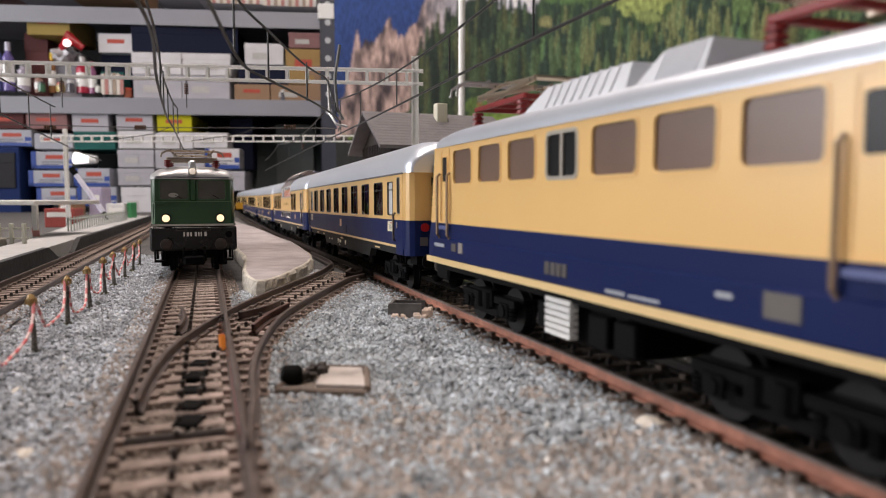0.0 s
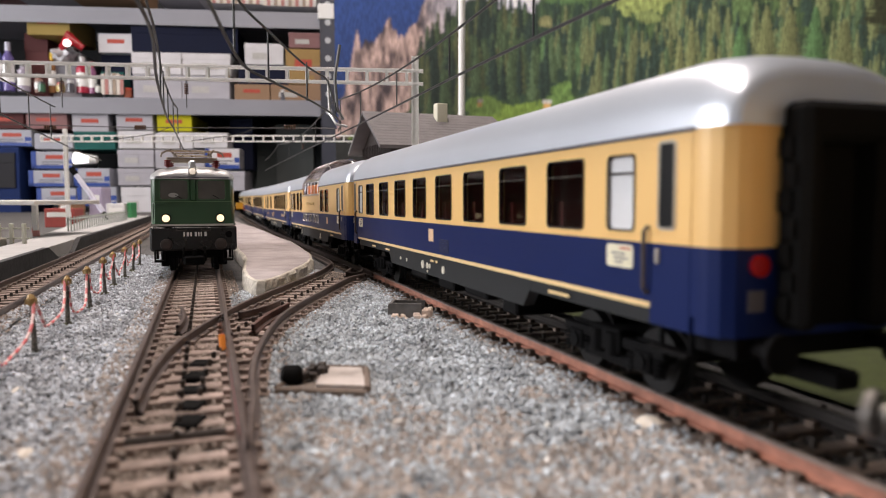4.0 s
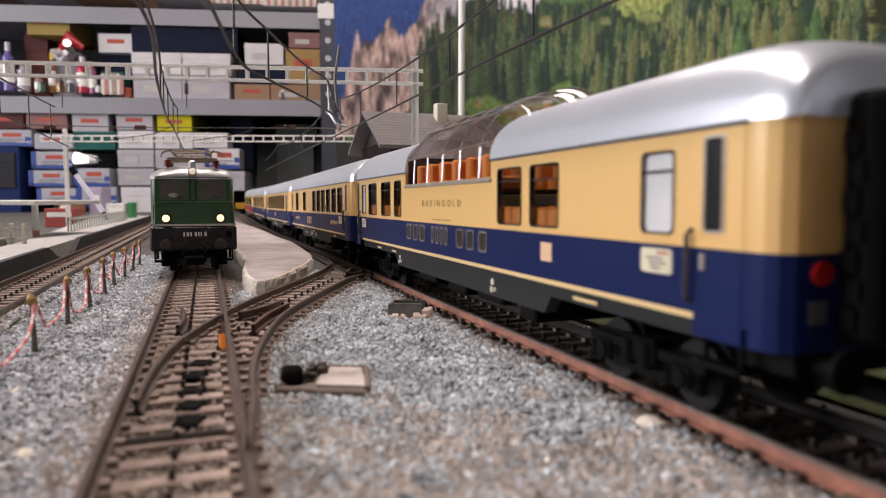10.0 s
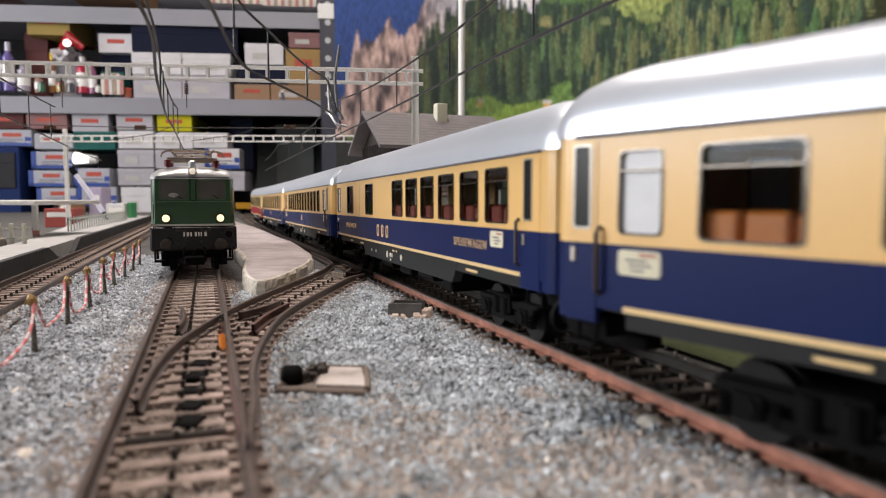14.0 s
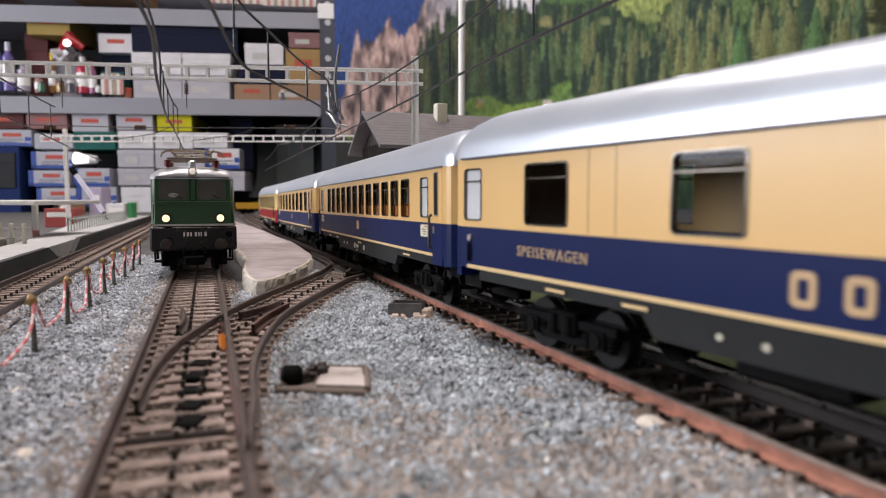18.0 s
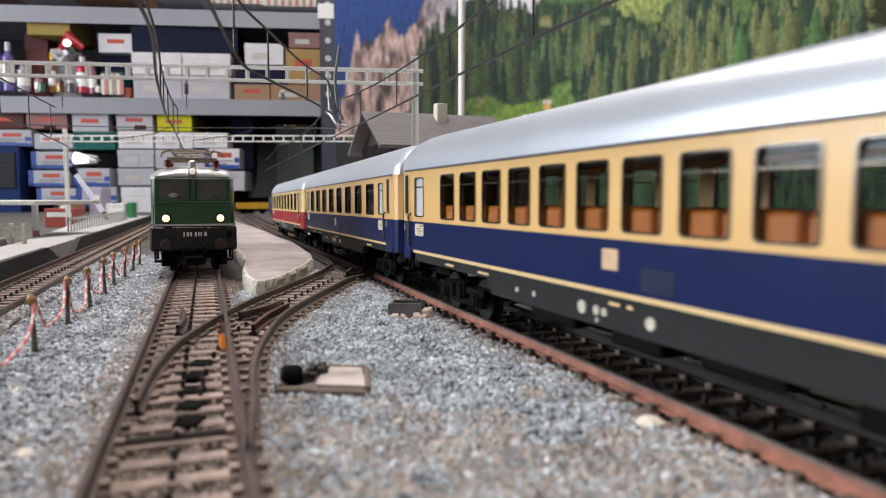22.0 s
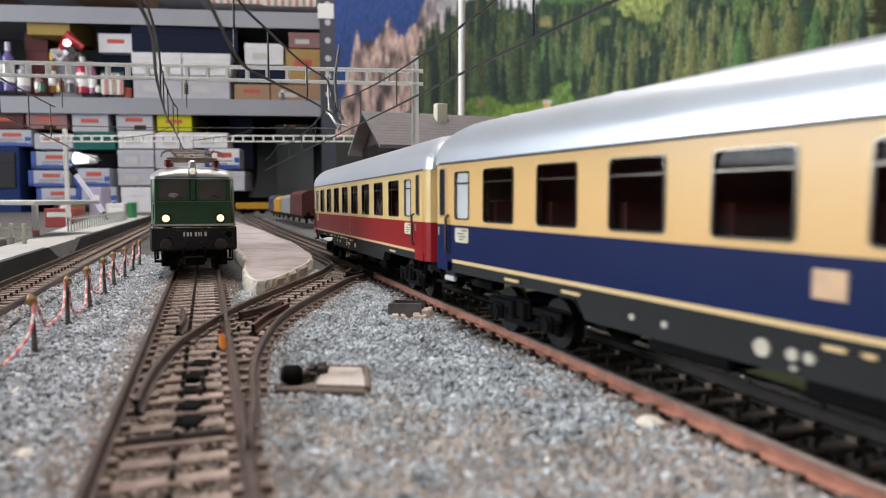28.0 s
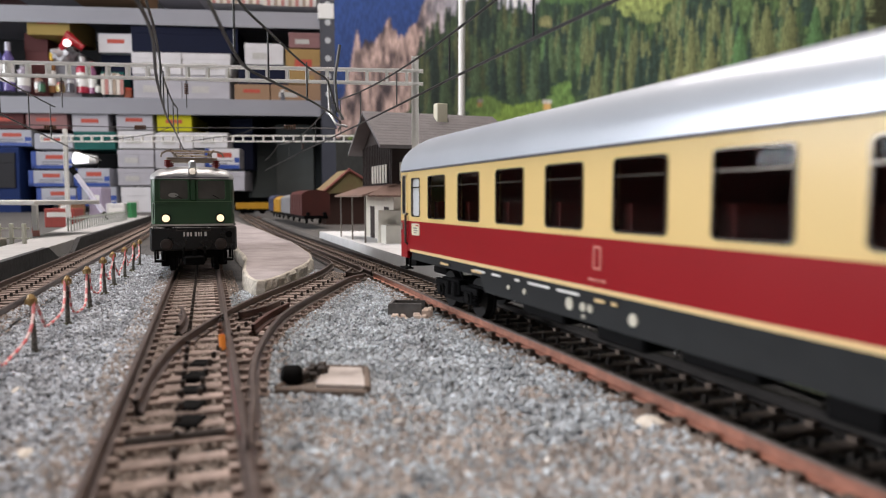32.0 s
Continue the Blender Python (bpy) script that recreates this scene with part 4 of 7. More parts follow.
M4 = [(x, y, 91.0 + (y - 319) * 0.038) for x, y in smooth_line([(-170, 240), (-203, 319), (-258, 462), (-262, 475)], 8)]
wire_run("dark overhead wire above the platform track", [(x, y, 74.5) for x, y in C4], M4, [(-206, 327, 74.5, 91), (-232, 394, 74.5, 94), (-258, 462, 74.5, 96.5)])


def portal(x0, x1, y, z0, z1, masts, label, hangers, cell=10.0, tilt=0.0):
    """Lattice cross beam on masts, with hanging insulators."""
    th = thing("catenary_portal", pose(0, 0, 0), label, "catenary portal", "catenary portals")
    for z in (z0, z1):
        for d in (-1.6, 1.6):
            bm = mk()
            box(bm, x0, x1, y + d - 0.6, y + d + 0.6, z - 0.7, z + 0.7, 0.1)
            for v in bm.verts:
                v.co.z += (x1 - v.co.x) * tilt
            part("chord", bm, MAST, th)
    bm = mk()
    box(bm, -0.7, 0.7, -2.0, 2.0, z0, z1)
    src = part("lattice_bar", bm, MAST, th, m=pose(x0 * MM, y * MM, (x1 - x0) * tilt * MM))
    for k in range(1, int((x1 - x0) / cell) + 1):
        share("lattice_bar", src, th, pose((x0 + k * cell) * MM, y * MM, (x1 - x0 - k * cell) * tilt * MM))
    for mx in masts:
        bm = mk()
        box(bm, mx - 1.9, mx - 1.1, y - 1.9, y + 1.9, -2, z1 + 8)
        box(bm, mx + 1.1, mx + 1.9, y - 1.9, y + 1.9, -2, z1 + 8)
        box(bm, mx - 1.4, mx + 1.4, y - 0.4, y + 0.4, -2, z1 + 8)
        part("mast", bm, MAST, th)
    for hx, drop in hangers:
        bm = mk()
        z0h = z0 + (x1 - hx) * tilt
        tube(bm, [(hx, y, z0h), (hx, y, z0h - drop)], 0.3, 6)
        hg = part("hanger", bm, WIRE, th)
        bm = mk()
        for k in range(5):
            disc(bm, (hx, y, z0h - 3 - k * 1.2), (0, 0, 1), 1.2, 0.7, 10)
        part("insulator", bm, mat("brown_porcelain", (0.10, 0.035, 0.02), 0.3), hg)
    return th


portal(-262, -11, 390, 98.2, 105.2, (-15.4, -258), "pale grey lattice catenary portal across the station tracks", ((-211, 17), (-142, 16)), 11.0, 0.021)
portal(-458, -86, 800, 99.5, 105.8, (-431, -88), "pale grey lattice catenary portal further down the station", ((-300, 14), (-160, 20)), 11.5)


def cross_wire():
    th = thing("cross_span_wire", pose(0, 0, 0), "thin cross span wire with ribbed insulators", "overhead wire")
    bm = mk()
    tube(bm, [(-420, 600, 99), (-262, 600, 95.4), (-88, 600, 94.5)], 0.45, 6)
    part("wire", bm, WIRE, th)
    for x in (-262.7, -134.7, -340):
        bm = mk()
        for k in range(5):
            disc(bm, (x + k * 2.0, 600, 95.5), (1, 0, 0), 1.9, 0.8, 10)
        part("insulator", bm, mat("brown_porcelain", (0.10, 0.035, 0.02), 0.3), th)
    for x in (-235, -160):
        bm = mk()
        tube(bm, [(x, 600, 95), (x - 12, 600, 90), (x - 55, 600, 84)], 0.4, 6)
        part("steady_arm", bm, WIRE, th)
    th = thing("catenary_mast", pose(0.0212, 0.8, 0), "tall pale catenary mast behind the station house", "mast")
    bm = mk()
    tube(bm, [(0, 0, -2), (0, 0, 300)], 3.8, 12)
    part("tube", bm, MAST, th)
    th = thing("track_bracket", pose(0, 0, 0), "bent metal bracket holding the overhead wire", "bracket")
    bm = mk()
    tube(bm, [(-52, 356, 112), (-54, 352, 95), (-53, 352, 80), (-50, 352, 74.5)], 0.8, 8)
    tube(bm, [(-62, 380, 100), (-60, 372, 80), (-56, 368, 74), (-50, 366, 72.5)], 0.7, 8)
    part("tube", bm, mat("bare_metal", (0.4, 0.4, 0.4), 0.35, metal=0.8), th)


cross_wire()

# ---------------------------------------------------------------- station house and its slab
UA, VA = Vector((-0.345, 0.939, 0)), Vector((0.939, 0.345, 0))
HOUSE = Matrix(((VA.x, UA.x, 0, -0.0345), (VA.y, UA.y, 0, 0.485), (0, 0, 1, 0.003), (0, 0, 0, 1)))
WOOD = mat("dark_stained_timber", (0.017, 0.007, 0.005), 0.7, var=0.35, scale=200, bump=0.6, bscale=500)
RENDERED = mat("cream_white_render", (0.70, 0.66, 0.58), 0.8, var=0.08, scale=90, bump=0.3)
SLATE = mat("grey_roof_slates", (0.155, 0.145, 0.15), 0.75, var=0.2, scale=150, bump=0.4)
COPPER = mat("brown_canopy_sheet", (0.20, 0.125, 0.10), 0.6, var=0.2, scale=120)


def station_house():
    h = thing("station_house", HOUSE, "dark timber chalet station with grey roof and pale ground floor", "house")
    bm = mk()
    for b in ((0, 82, 0, 1.5), (0, 82, 78.5, 80), (0, 1.5, 1.5, 78.5), (80.5, 82, 1.5, 78.5)):
        box(bm, *b, 0, 38)
    part("ground_floor_wall", bm, RENDERED, h)
    bm = mk()
    box(bm, -1.5, 83, -1.5, 81.5, 38, 70)
    gable = [(-1.5, 70), (81.5, 70), (40, 93)]
    for x in (-1.5, 81.5):
        a = [bm.verts.new((x, y, z)) for y, z in gable]
        b = [bm.verts.new((x + 1.5, y, z)) for y, z in gable]
        bm.faces.new(a[::-1])
        bm.faces.new(b)
        for i in range(3):
            bm.faces.new((a[i], a[(i + 1) % 3], b[(i + 1) % 3], b[i]))
    part("upper_wall", bm, WOOD, h)
    for y in range(0, 82, 5):
        bm = mk()
        box(bm, -2.1, -1.5, y, y + 0.8, 38, 72)
        part("batten", bm, WOOD, h)
    for sgn, (ya, yb) in ((-1, (-9, 40)), (1, (89, 40))):
        bm = mk()
        v = [(-12, ya, 66.0), (100, ya, 66.0), (92, yb, 94.0), (-12, yb, 94.0)]
        lo = [bm.verts.new(p) for p in v]
        up = [bm.verts.new((p[0], p[1], p[2] + 2.2)) for p in v]
        bm.faces.new(lo if sgn > 0 else lo[::-1])
        bm.faces.new(up[::-1] if sgn > 0 else up)
        for i in range(4):
            j = (i + 1) % 4
            bm.faces.new((lo[i], lo[j], up[j], up[i]))
        rf = part("roof_slope", bm, SLATE, h)
        if sgn < 0:
            for k in range(12):
                t = k / 12
                y, z = ya + (yb - ya) * t, 68.4 + 28.0 * t
                bm = mk()
                box(bm, -12.2, 100.2 - 8 * t, y - 0.2, y + 4.2, z - 0.3, z + 0.12)
                bmesh.ops.rotate(bm, verts=bm.verts, cent=(0, y, z), matrix=Matrix.Rotation(math.atan2(28, 49), 3, "X"))
                part("slate_course", bm, SLATE, rf)
    bm = mk()
    box(bm, 42, 50.5, 27, 35.5, 80, 103, 0.5)
    part("chimney", bm, mat("cream_chimney_block", (0.72, 0.70, 0.56), 0.8, var=0.05), h)
    # shutters on the two seen walls
    for k in range(6):
        bm = mk()
        box(bm, -2.9, -2.1, 8 + k * 7.5, 11.5 + k * 7.5, 43, 56, 0.2)
        part("shutter", bm, mat("pale_shutter", (0.62, 0.58, 0.52), 0.7), h)
    for k in range(10):
        bm = mk()
        box(bm, 4 + k * 4.2, 6.4 + k * 4.2, -2.6, -1.6, 44, 57, 0.2)
        part("shutter", bm, mat("pale_shutter", (0.62, 0.58, 0.52), 0.7), h)
    # canopy over the platform and along the front
    bm = mk()
    v = [(-24, -6, 33), (-24, 84, 33), (0, 84, 41), (0, -6, 41)]
    lo, up = [bm.verts.new(p) for p in v], [bm.verts.new((p[0], p[1], p[2] + 1.2)) for p in v]
    bm.faces.new(lo)
    bm.faces.new(up[::-1])
    for i in range(4):
        bm.faces.new((lo[(i + 1) % 4], lo[i], up[i], up[(i + 1) % 4]))
    part("canopy", bm, COPPER, h)
    bm = mk()
    v = [(-24, -22, 33), (70, -22, 33), (70, 0, 41), (-4, 0, 41)]
    lo, up = [bm.verts.new(p) for p in v], [bm.verts.new((p[0], p[1], p[2] + 1.2)) for p in v]
    bm.faces.new(lo[::-1])
    bm.faces.new(up)
    for i in range(4):
        bm.faces.new((lo[i], lo[(i + 1) % 4], up[(i + 1) % 4], up[i]))
    part("canopy", bm, COPPER, h)
    for y in (-2, 38, 78):
        bm = mk()
        box(bm, -21, -20.0, y, y + 1.0, 0, 34)
        part("canopy_post", bm, mat("grey_canopy_post", (0.22, 0.20, 0.18), 0.6), h)
    for y0 in (12, 52):
        bm = mk()
        box(bm, -0.4, 0.3, y0, y0 + 12, 0, 26)
        part("door", bm, WOOD, h)
    bm = mk()
    box(bm, 30, 44, -0.4, 0.4, 6, 26)
    part("door", bm, WOOD, h)
    bm = mk()
    box(bm, -10, 2, -16, -2, 0, 14, 0.3)
    box(bm, -12, 12, -3, -1, 0, 24, 0.3)
    part("kiosk", bm, mat("white_kiosk", (0.76, 0.75, 0.68), 0.7, var=0.05), h)
    slab = [(line_x(y) + 20, y) for y in range(300, 660, 20)]
    bm = mk()
    prism(bm, [(x + 190, y + 20) for x, y in slab[::-1]][::-1] + slab[::-1], -1.5, 4.6)
    s = part("station_slab", bm, mat("white_station_slab", (0.68, 0.69, 0.70), 0.85, var=0.1, scale=90, bump=0.4))
    tagged(s, "pale concrete platform slab in front of the station house", "platform", kind="structure")


station_house()


def second_house():
    h = thing("model_house", pose(-0.135, 0.98, 0, 0, 0, 20), "small red and green roofed model house behind the wagons", "house")
    bm = mk()
    box(bm, -30, 36, 0, 60, -2, 46)
    part("wall", bm, mat("dusky_brown_wall", (0.06, 0.028, 0.022), 0.8), h)
    bm = mk()
    loft(bm, [[(-40, -8, 40), (0, -8, 74), (46, -8, 46)], [(-40, 66, 40), (0, 66, 74), (46, 66, 46)]], cap=True)
    part("roof", bm, mat("mossy_green_roof", (0.19, 0.21, 0.09), 0.8, var=0.4, scale=40, second=(0.20, 0.06, 0.05)), h)
    bm = mk()
    tube(bm, [(-41, -9, 38), (0, -9, 73)], 2.0, 6)
    tube(bm, [(0, -9, 75), (47, -9, 47)], 2.0, 6)
    part("bargeboard", bm, mat("dull_red_bargeboard", (0.24, 0.07, 0.06), 0.7), h)


second_house()


def wagon(x, y, yaw, L, w, z1, material, label, arched=True, load=False):
    g = thing("freight_wagon", pose(x * MM, y * MM, 0.004, 0, 0, yaw), label, "wagon", "freight wagons on the siding")
    bm = mk()
    rows = []
    for sx in (-L / 2, L / 2):
        top = [(w * math.cos(a), z1 - 6 + 6 * math.sin(a)) for a in [radians(180 - 22.5 * k) for k in range(9)]] if arched else [(-w, z1), (w, z1)]
        rows.append([(sx, yy, zz) for yy, zz in [(-w, 10)] + top + [(w, 10)]])
    loft(bm, rows)
    part("body", bm, material, g)
    for k in range(6):
        for s in (-1, 1):
            bm = mk()
            box(bm, -L / 2 + k * L / 5 - 0.5, -L / 2 + k * L / 5 + 0.5, *sorted((s * w, s * (w + 0.6))), 10, z1 - 5)
            part("rib", bm, material, g)
    bm = mk()
    box(bm, -L / 2, L / 2, -w + 2, w - 2, 6, 10)
    for sx in (-1, 1):
        for s in (-1, 1):
            disc(bm, (sx * L * 0.3, s * 8.3, 5.3), (0, 1, 0), 5.3, 2.0, 16)
            disc(bm, (sx * (L / 2 + 3), s * 10, 12), (1, 0, 0), 2.4, 6, 12)
    part("underframe", bm, BLACK, g)


BROWN = mat("oxide_brown_wagon", (0.085, 0.018, 0.014), 0.6, var=0.15, scale=90)
YEL = mat("yellow_wagon", (0.50, 0.27, 0.02), 0.5, var=0.1, scale=90)
wagon(-170, 885, 110, 100, 16.5, 41, BROWN, "oxide brown covered freight wagon on the siding")
wagon(-208, 989, 110, 95, 15.5, 36, mat("pale_grey_wagon", (0.24, 0.24, 0.25), 0.6), "pale grey freight wagon on the siding")
wagon(-243, 1084, 110, 80, 15, 34, YEL, "yellow freight wagon on the siding")
wagon(-272, 1165, 110, 70, 15, 36, mat("dark_blue_wagon", (0.05, 0.06, 0.12), 0.6), "dark blue freight wagon on the siding")
wagon(-372, 1360, 20, 62, 13, 22, YEL, "low yellow freight wagon at the far end of the yard", arched=False)
SIDING = [(-170 - 0.364 * (y - 885.0), float(y)) for y in range(700, 1500, 20)]
track("siding_track", SIDING, "distant siding track under the freight wagons", studs=False, pitch=10.0)


# ---------------------------------------------------------------- things on the side platform
def platform_things():
    sh = thing("platform_shelter", pose(0, 0, 0), "flat grey platform shelter roof on thin posts", "shelter")
    bm = mk()
    box(bm, -420, -276, 470, 560, 30.5, 33.6, 0.4)
    part("roof", bm, MAST, sh)
    for x, y in ((-293, 500), (-345, 500), (-320, 545)):
        bm = mk()
        box(bm, x - 1.5, x + 1.5, y - 1.5, y + 1.5, -2.4, 30.5)
        part("post", bm, MAST, sh)
        bm = mk()
        box(bm, x - 1.7, x + 1.7, y - 1.7, y + 1.7, 7.8, 12)
        part("post_foot", bm, mat("red_white_post_foot", (0.6, 0.25, 0.22), 0.6), sh)
    fn = thing("picket_fence", pose(0, 0, 0), "short cream picket fence at the platform", "fence", "fences on the platform")
    for k in range(7):
        bm = mk()
        box(bm, -300 + k * 7.6, -298 + k * 7.6, 419, 421, -2.4, 20.0, 0.2)
        part("post", bm, mat("cream_fence", (0.52, 0.52, 0.44), 0.7), fn)
    for z in (10.5, 16.5):
        bm = mk()
        box(bm, -304, -250, 419.6, 420.4, z, z + 1)
        part("bar", bm, mat("cream_fence", (0.52, 0.52, 0.44), 0.7), fn)
    kb = thing("planter_wall", pose(0, 0, 0), "low stone wall in front of the picket fence", "wall")
    bm = mk()
    box(bm, -330, -262, 408, 417, -2.4, 11.5, 0.5)
    part("coping", bm, mat("sandy_stone", (0.34, 0.31, 0.26), 0.9, var=0.2, scale=200), kb)
    wf = thing("platform_fence", pose(0, 0, 0), "pale green slatted fence along the back of the platform", "fence", "fences on the platform")
    a, b = Vector((-268, 560, 0)), Vector((-352, 850, 0))
    bm = mk()
    box(bm, -0.45, 0.45, -0.8, 0.8, 8, 20)
    src = None
    for k in range(30):
        p = a.lerp(b, k / 29) + Vector((-34, 0, 0))
        m = pose(p.x * MM, p.y * MM, 0, 0, 0, 16)
        if src is None:
            src = part("slat", bm, mat("pale_green_fence", (0.42, 0.46, 0.42), 0.7), wf, m=m)
        else:
            share("slat", src, wf, m)
    bm = mk()
    tube(bm, [tuple(a + Vector((-34, 0, 18))), tuple(b + Vector((-34, 0, 18)))], 0.8, 6)
    part("top_bar", bm, mat("pale_green_fence", (0.42, 0.46, 0.42), 0.7), wf)
    pn = thing("marker_pen", pose(0, 0, 0), "white plastic marker tube leaning behind the platform", "pen")
    bm = mk()
    tube(bm, [(-394, 750, 60), (-366, 750, 20)], 2.7, 12)
    part("barrel", bm, mat("white_blue_plastic", (0.72, 0.72, 0.85), 0.35), pn)
    bm = mk()
    tube(bm, [(-399, 750, 67), (-394, 750, 60)], [3.3, 3.0], 12)
    part("cap", bm, BLACK, pn)
    bm = mk()
    tube(bm, [(-366, 750, 20), (-362, 750, 12)], [2.0, 0.8], 12)
    part("tip", bm, BLACK, pn)
    for x, y, w2, d, z1, m, lab in ((-490, 900, 36, 30, 24, mat("red_carton", (0.35, 0.06, 0.05), 0.6), "red carton on the board behind the platform"),
                                   (-447, 960, 24, 26, 30, mat("white_carton", (0.7, 0.7, 0.7), 0.6), "white carton on the board behind the platform"),
                                   (-430, 962, 6, 16, 31, mat("green_carton", (0.05, 0.3, 0.12), 0.6), "green carton on the board behind the platform"),
                                   (-492, 1000, 18, 30, 52, mat("lilac_carton", (0.45, 0.40, 0.55), 0.6), "lilac carton on the board behind the platform"),
                                   (-522, 980, 20, 30, 34, mat("brown_wood_block", (0.3, 0.16, 0.08), 0.6), "brown wooden block behind the platform")):
        bx = thing("carton", pose(x * MM, y * MM, -0.0022, 0, 0, random.uniform(-8, 8)), lab, "carton", "cartons behind the platform")
        bm = mk()
        box(bm, -w2 / 2, w2 / 2, -d / 2, d / 2, 0, z1, 0.8)
        part("body", bm, m, bx)
        bm = mk()
        box(bm, -w2 / 2 + 3, w2 / 2 - 3, -d / 2 - 0.3, -d / 2, z1 * 0.55, z1 * 0.8)
        part("label", bm, WHITE, bx)


platform_things()

# ---------------------------------------------------------------- storage shelf behind the layout
# shelf frame: x along the shelf, y into it, z up; it turns a little away to its right
SHELF = pose(-0.315, 1.86, 0, 0, 0, 6)
STEEL = mat("grey_painted_shelf_steel", (0.27, 0.275, 0.31), 0.45, var=0.05, scale=10)
DARKST = mat("dark_blue_grey_upright", (0.045, 0.05, 0.07), 0.45, var=0.1, scale=20)


def shelf_unit():
    s = thing("storage_shelf", SHELF, "grey steel storage shelf filled with boxes and bottles", "shelf")
    for z in (476, 250):
        bm = mk()
        box(bm, -1250, 12, 0, 2.5, z, z + 41)
        box(bm, -1250, 12, 2.5, 380, z + 37, z + 41)
        part("board", bm, STEEL, s)
    for x in (-1250, -8):
        bm = mk()
        box(bm, x, x + 44, -6, -3, -120, 700)
        box(bm, x, x + 3, -6, 40, -120, 700)
        up = part("upright", bm, DARKST, s)
        for k in range(7, 16):
            bm = mk()
            disc(bm, (x + 21, -6.2, -60 + k * 46), (0, 1, 0), 8, 0.8, 14)
            part("hole", bm, mat("pale_hole_edge", (0.5, 0.52, 0.55), 0.4), up)
    # near-black panel colour puts shade into the gaps between the boxes
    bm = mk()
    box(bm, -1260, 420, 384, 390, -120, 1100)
    part("back_panel", bm, mat("gap_shade_back_panel", (0.015, 0.016, 0.019), 0.7, var=0.2, scale=6), s)
    bm = mk()
    box(bm, -1260, 60, -20, 380, -60, -40)
    part("bottom_board", bm, STEEL, s)
    bm = mk()
    box(bm, -12, 30, -10, -6, 500, 540, 2)
    part("corner_tag", bm, WHITE, s, "white plastic corner tag")


shelf_unit()
RED_PRINT = mat("red_box_print", (0.42, 0.06, 0.035), 0.6)
BLUE_CARD = mat("blue_box_card", (0.02, 0.06, 0.28), 0.5, var=0.1, scale=30)


def shelf_box(x0, x1, z0, z1, colour, style="plain", deep=180, y=10):
    key = "card_%02d_%02d_%02d" % tuple(int(c * 99) for c in colour)
    m = mat(key, colour, 0.7, var=0.12, scale=25, spec=0.15)
    b = thing("storage_box", SHELF @ pose((x0 + x1) / 2 * MM, y * MM, z0 * MM, 0, 0, random.uniform(-2, 2)), "%s on the storage shelf" % {"plain": "plain card storage box", "label": "pale model train box with red label", "band": "card storage box with a coloured band", "spine": "stack of thin paper volumes"}[style], "box", "boxes on the storage shelf")
    w, h = (x1 - x0) / 2, z1 - z0
    bm = mk()
    box(bm, -w, w, 0, deep, 0, h, 1.0)
    part("carton", bm, m, b)
    if style == "plain":
        bm = mk()
        box(bm, -w - 0.8, w + 0.8, -0.8, deep, h * 0.72, h, 0.6)
        part("lid", bm, m, b)
        if h > 30 and w > 25 and min(colour) > 0.1:
            bm = mk()
            box(bm, -w * 0.6, w * random.uniform(-0.1, 0.5), -1.4, -0.8, h * 0.25, h * 0.55)
            part("printed_label", bm, mat("off_white_label", (0.45, 0.44, 0.42), 0.6), b)
    if style == "label":
        bm = mk()
        box(bm, -w * 0.3, w * 0.55, -0.6, 0, h * 0.56, h * 0.80)
        part("printed_label", bm, RED_PRINT, b)
        bm = mk()
        box(bm, -w, w, -0.8, 0, 0, h * 0.2)
        box(bm, -w, -w * 0.76, -0.8, 0, 0, h)
        box(bm, w * 0.7, w, -0.8, 0, h * 0.3, h * 0.55)
        part("blue_edge", bm, BLUE_CARD, b)
        bm = mk()
        for k in range(2):
            box(bm, -w * 0.5, w * (0.3 + 0.3 * k), -0.6, 0, h * (0.22 + 0.14 * k), h * (0.28 + 0.14 * k))
        part("fine_print", bm, mat("grey_print", (0.15, 0.15, 0.16), 0.6), b)
    elif style == "band":
        bm = mk()
        box(bm, -w * 0.5, w * 0.45, -0.6, 0, h * 0.48, h * 0.70)
        part("band", bm, RED_PRINT, b)
    elif style == "spine":
        n = max(2, int(w * 2 / 9))
        for k in range(n):
            bm = mk()
            a = -w + 2 * w * k / n
            box(bm, a + 0.4, a + 2 * w / n - 0.4, -2 - random.uniform(0, 3), 0, 0, h * random.uniform(0.85, 1.0))
            part("volume", bm, mat("paper_spine_%d" % (k % 4), ((0.68, 0.62, 0.56), (0.45, 0.20, 0.18), (0.62, 0.60, 0.58), (0.36, 0.28, 0.22))[k % 4], 0.7), b)
    return b


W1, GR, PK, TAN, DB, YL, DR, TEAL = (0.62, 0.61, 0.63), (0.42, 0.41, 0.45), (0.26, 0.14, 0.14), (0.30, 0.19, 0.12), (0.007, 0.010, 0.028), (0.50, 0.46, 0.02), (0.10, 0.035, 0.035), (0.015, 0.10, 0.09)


W2 = (0.40, 0.41, 0.46)


def on_shelf(u0, u1, v0, v1, colour, style="plain", deep=180, y=10):
    """A box on the shelf: u runs along the shelf and v down its front, in steps of 1.512 mm."""
    k = 1.512
    shelf_box((u0 - 784) * k + 322, (u1 - 784) * k + 322, (350 - v1) * k + 35.6, (350 - v0) * k + 35.6, colour, style, deep, y)


# upper bay
for a in ((60, 150, -20, 14, GR), (150, 262, -20, 14, TAN), (290, 360, -18, 12, GR)):
    on_shelf(*a)
on_shelf(378, 470, -40, 18, W1, "spine")
on_shelf(470, 560, -50, 20, W1, "spine")
on_shelf(0, 60, -30, 12, PK, "spine")
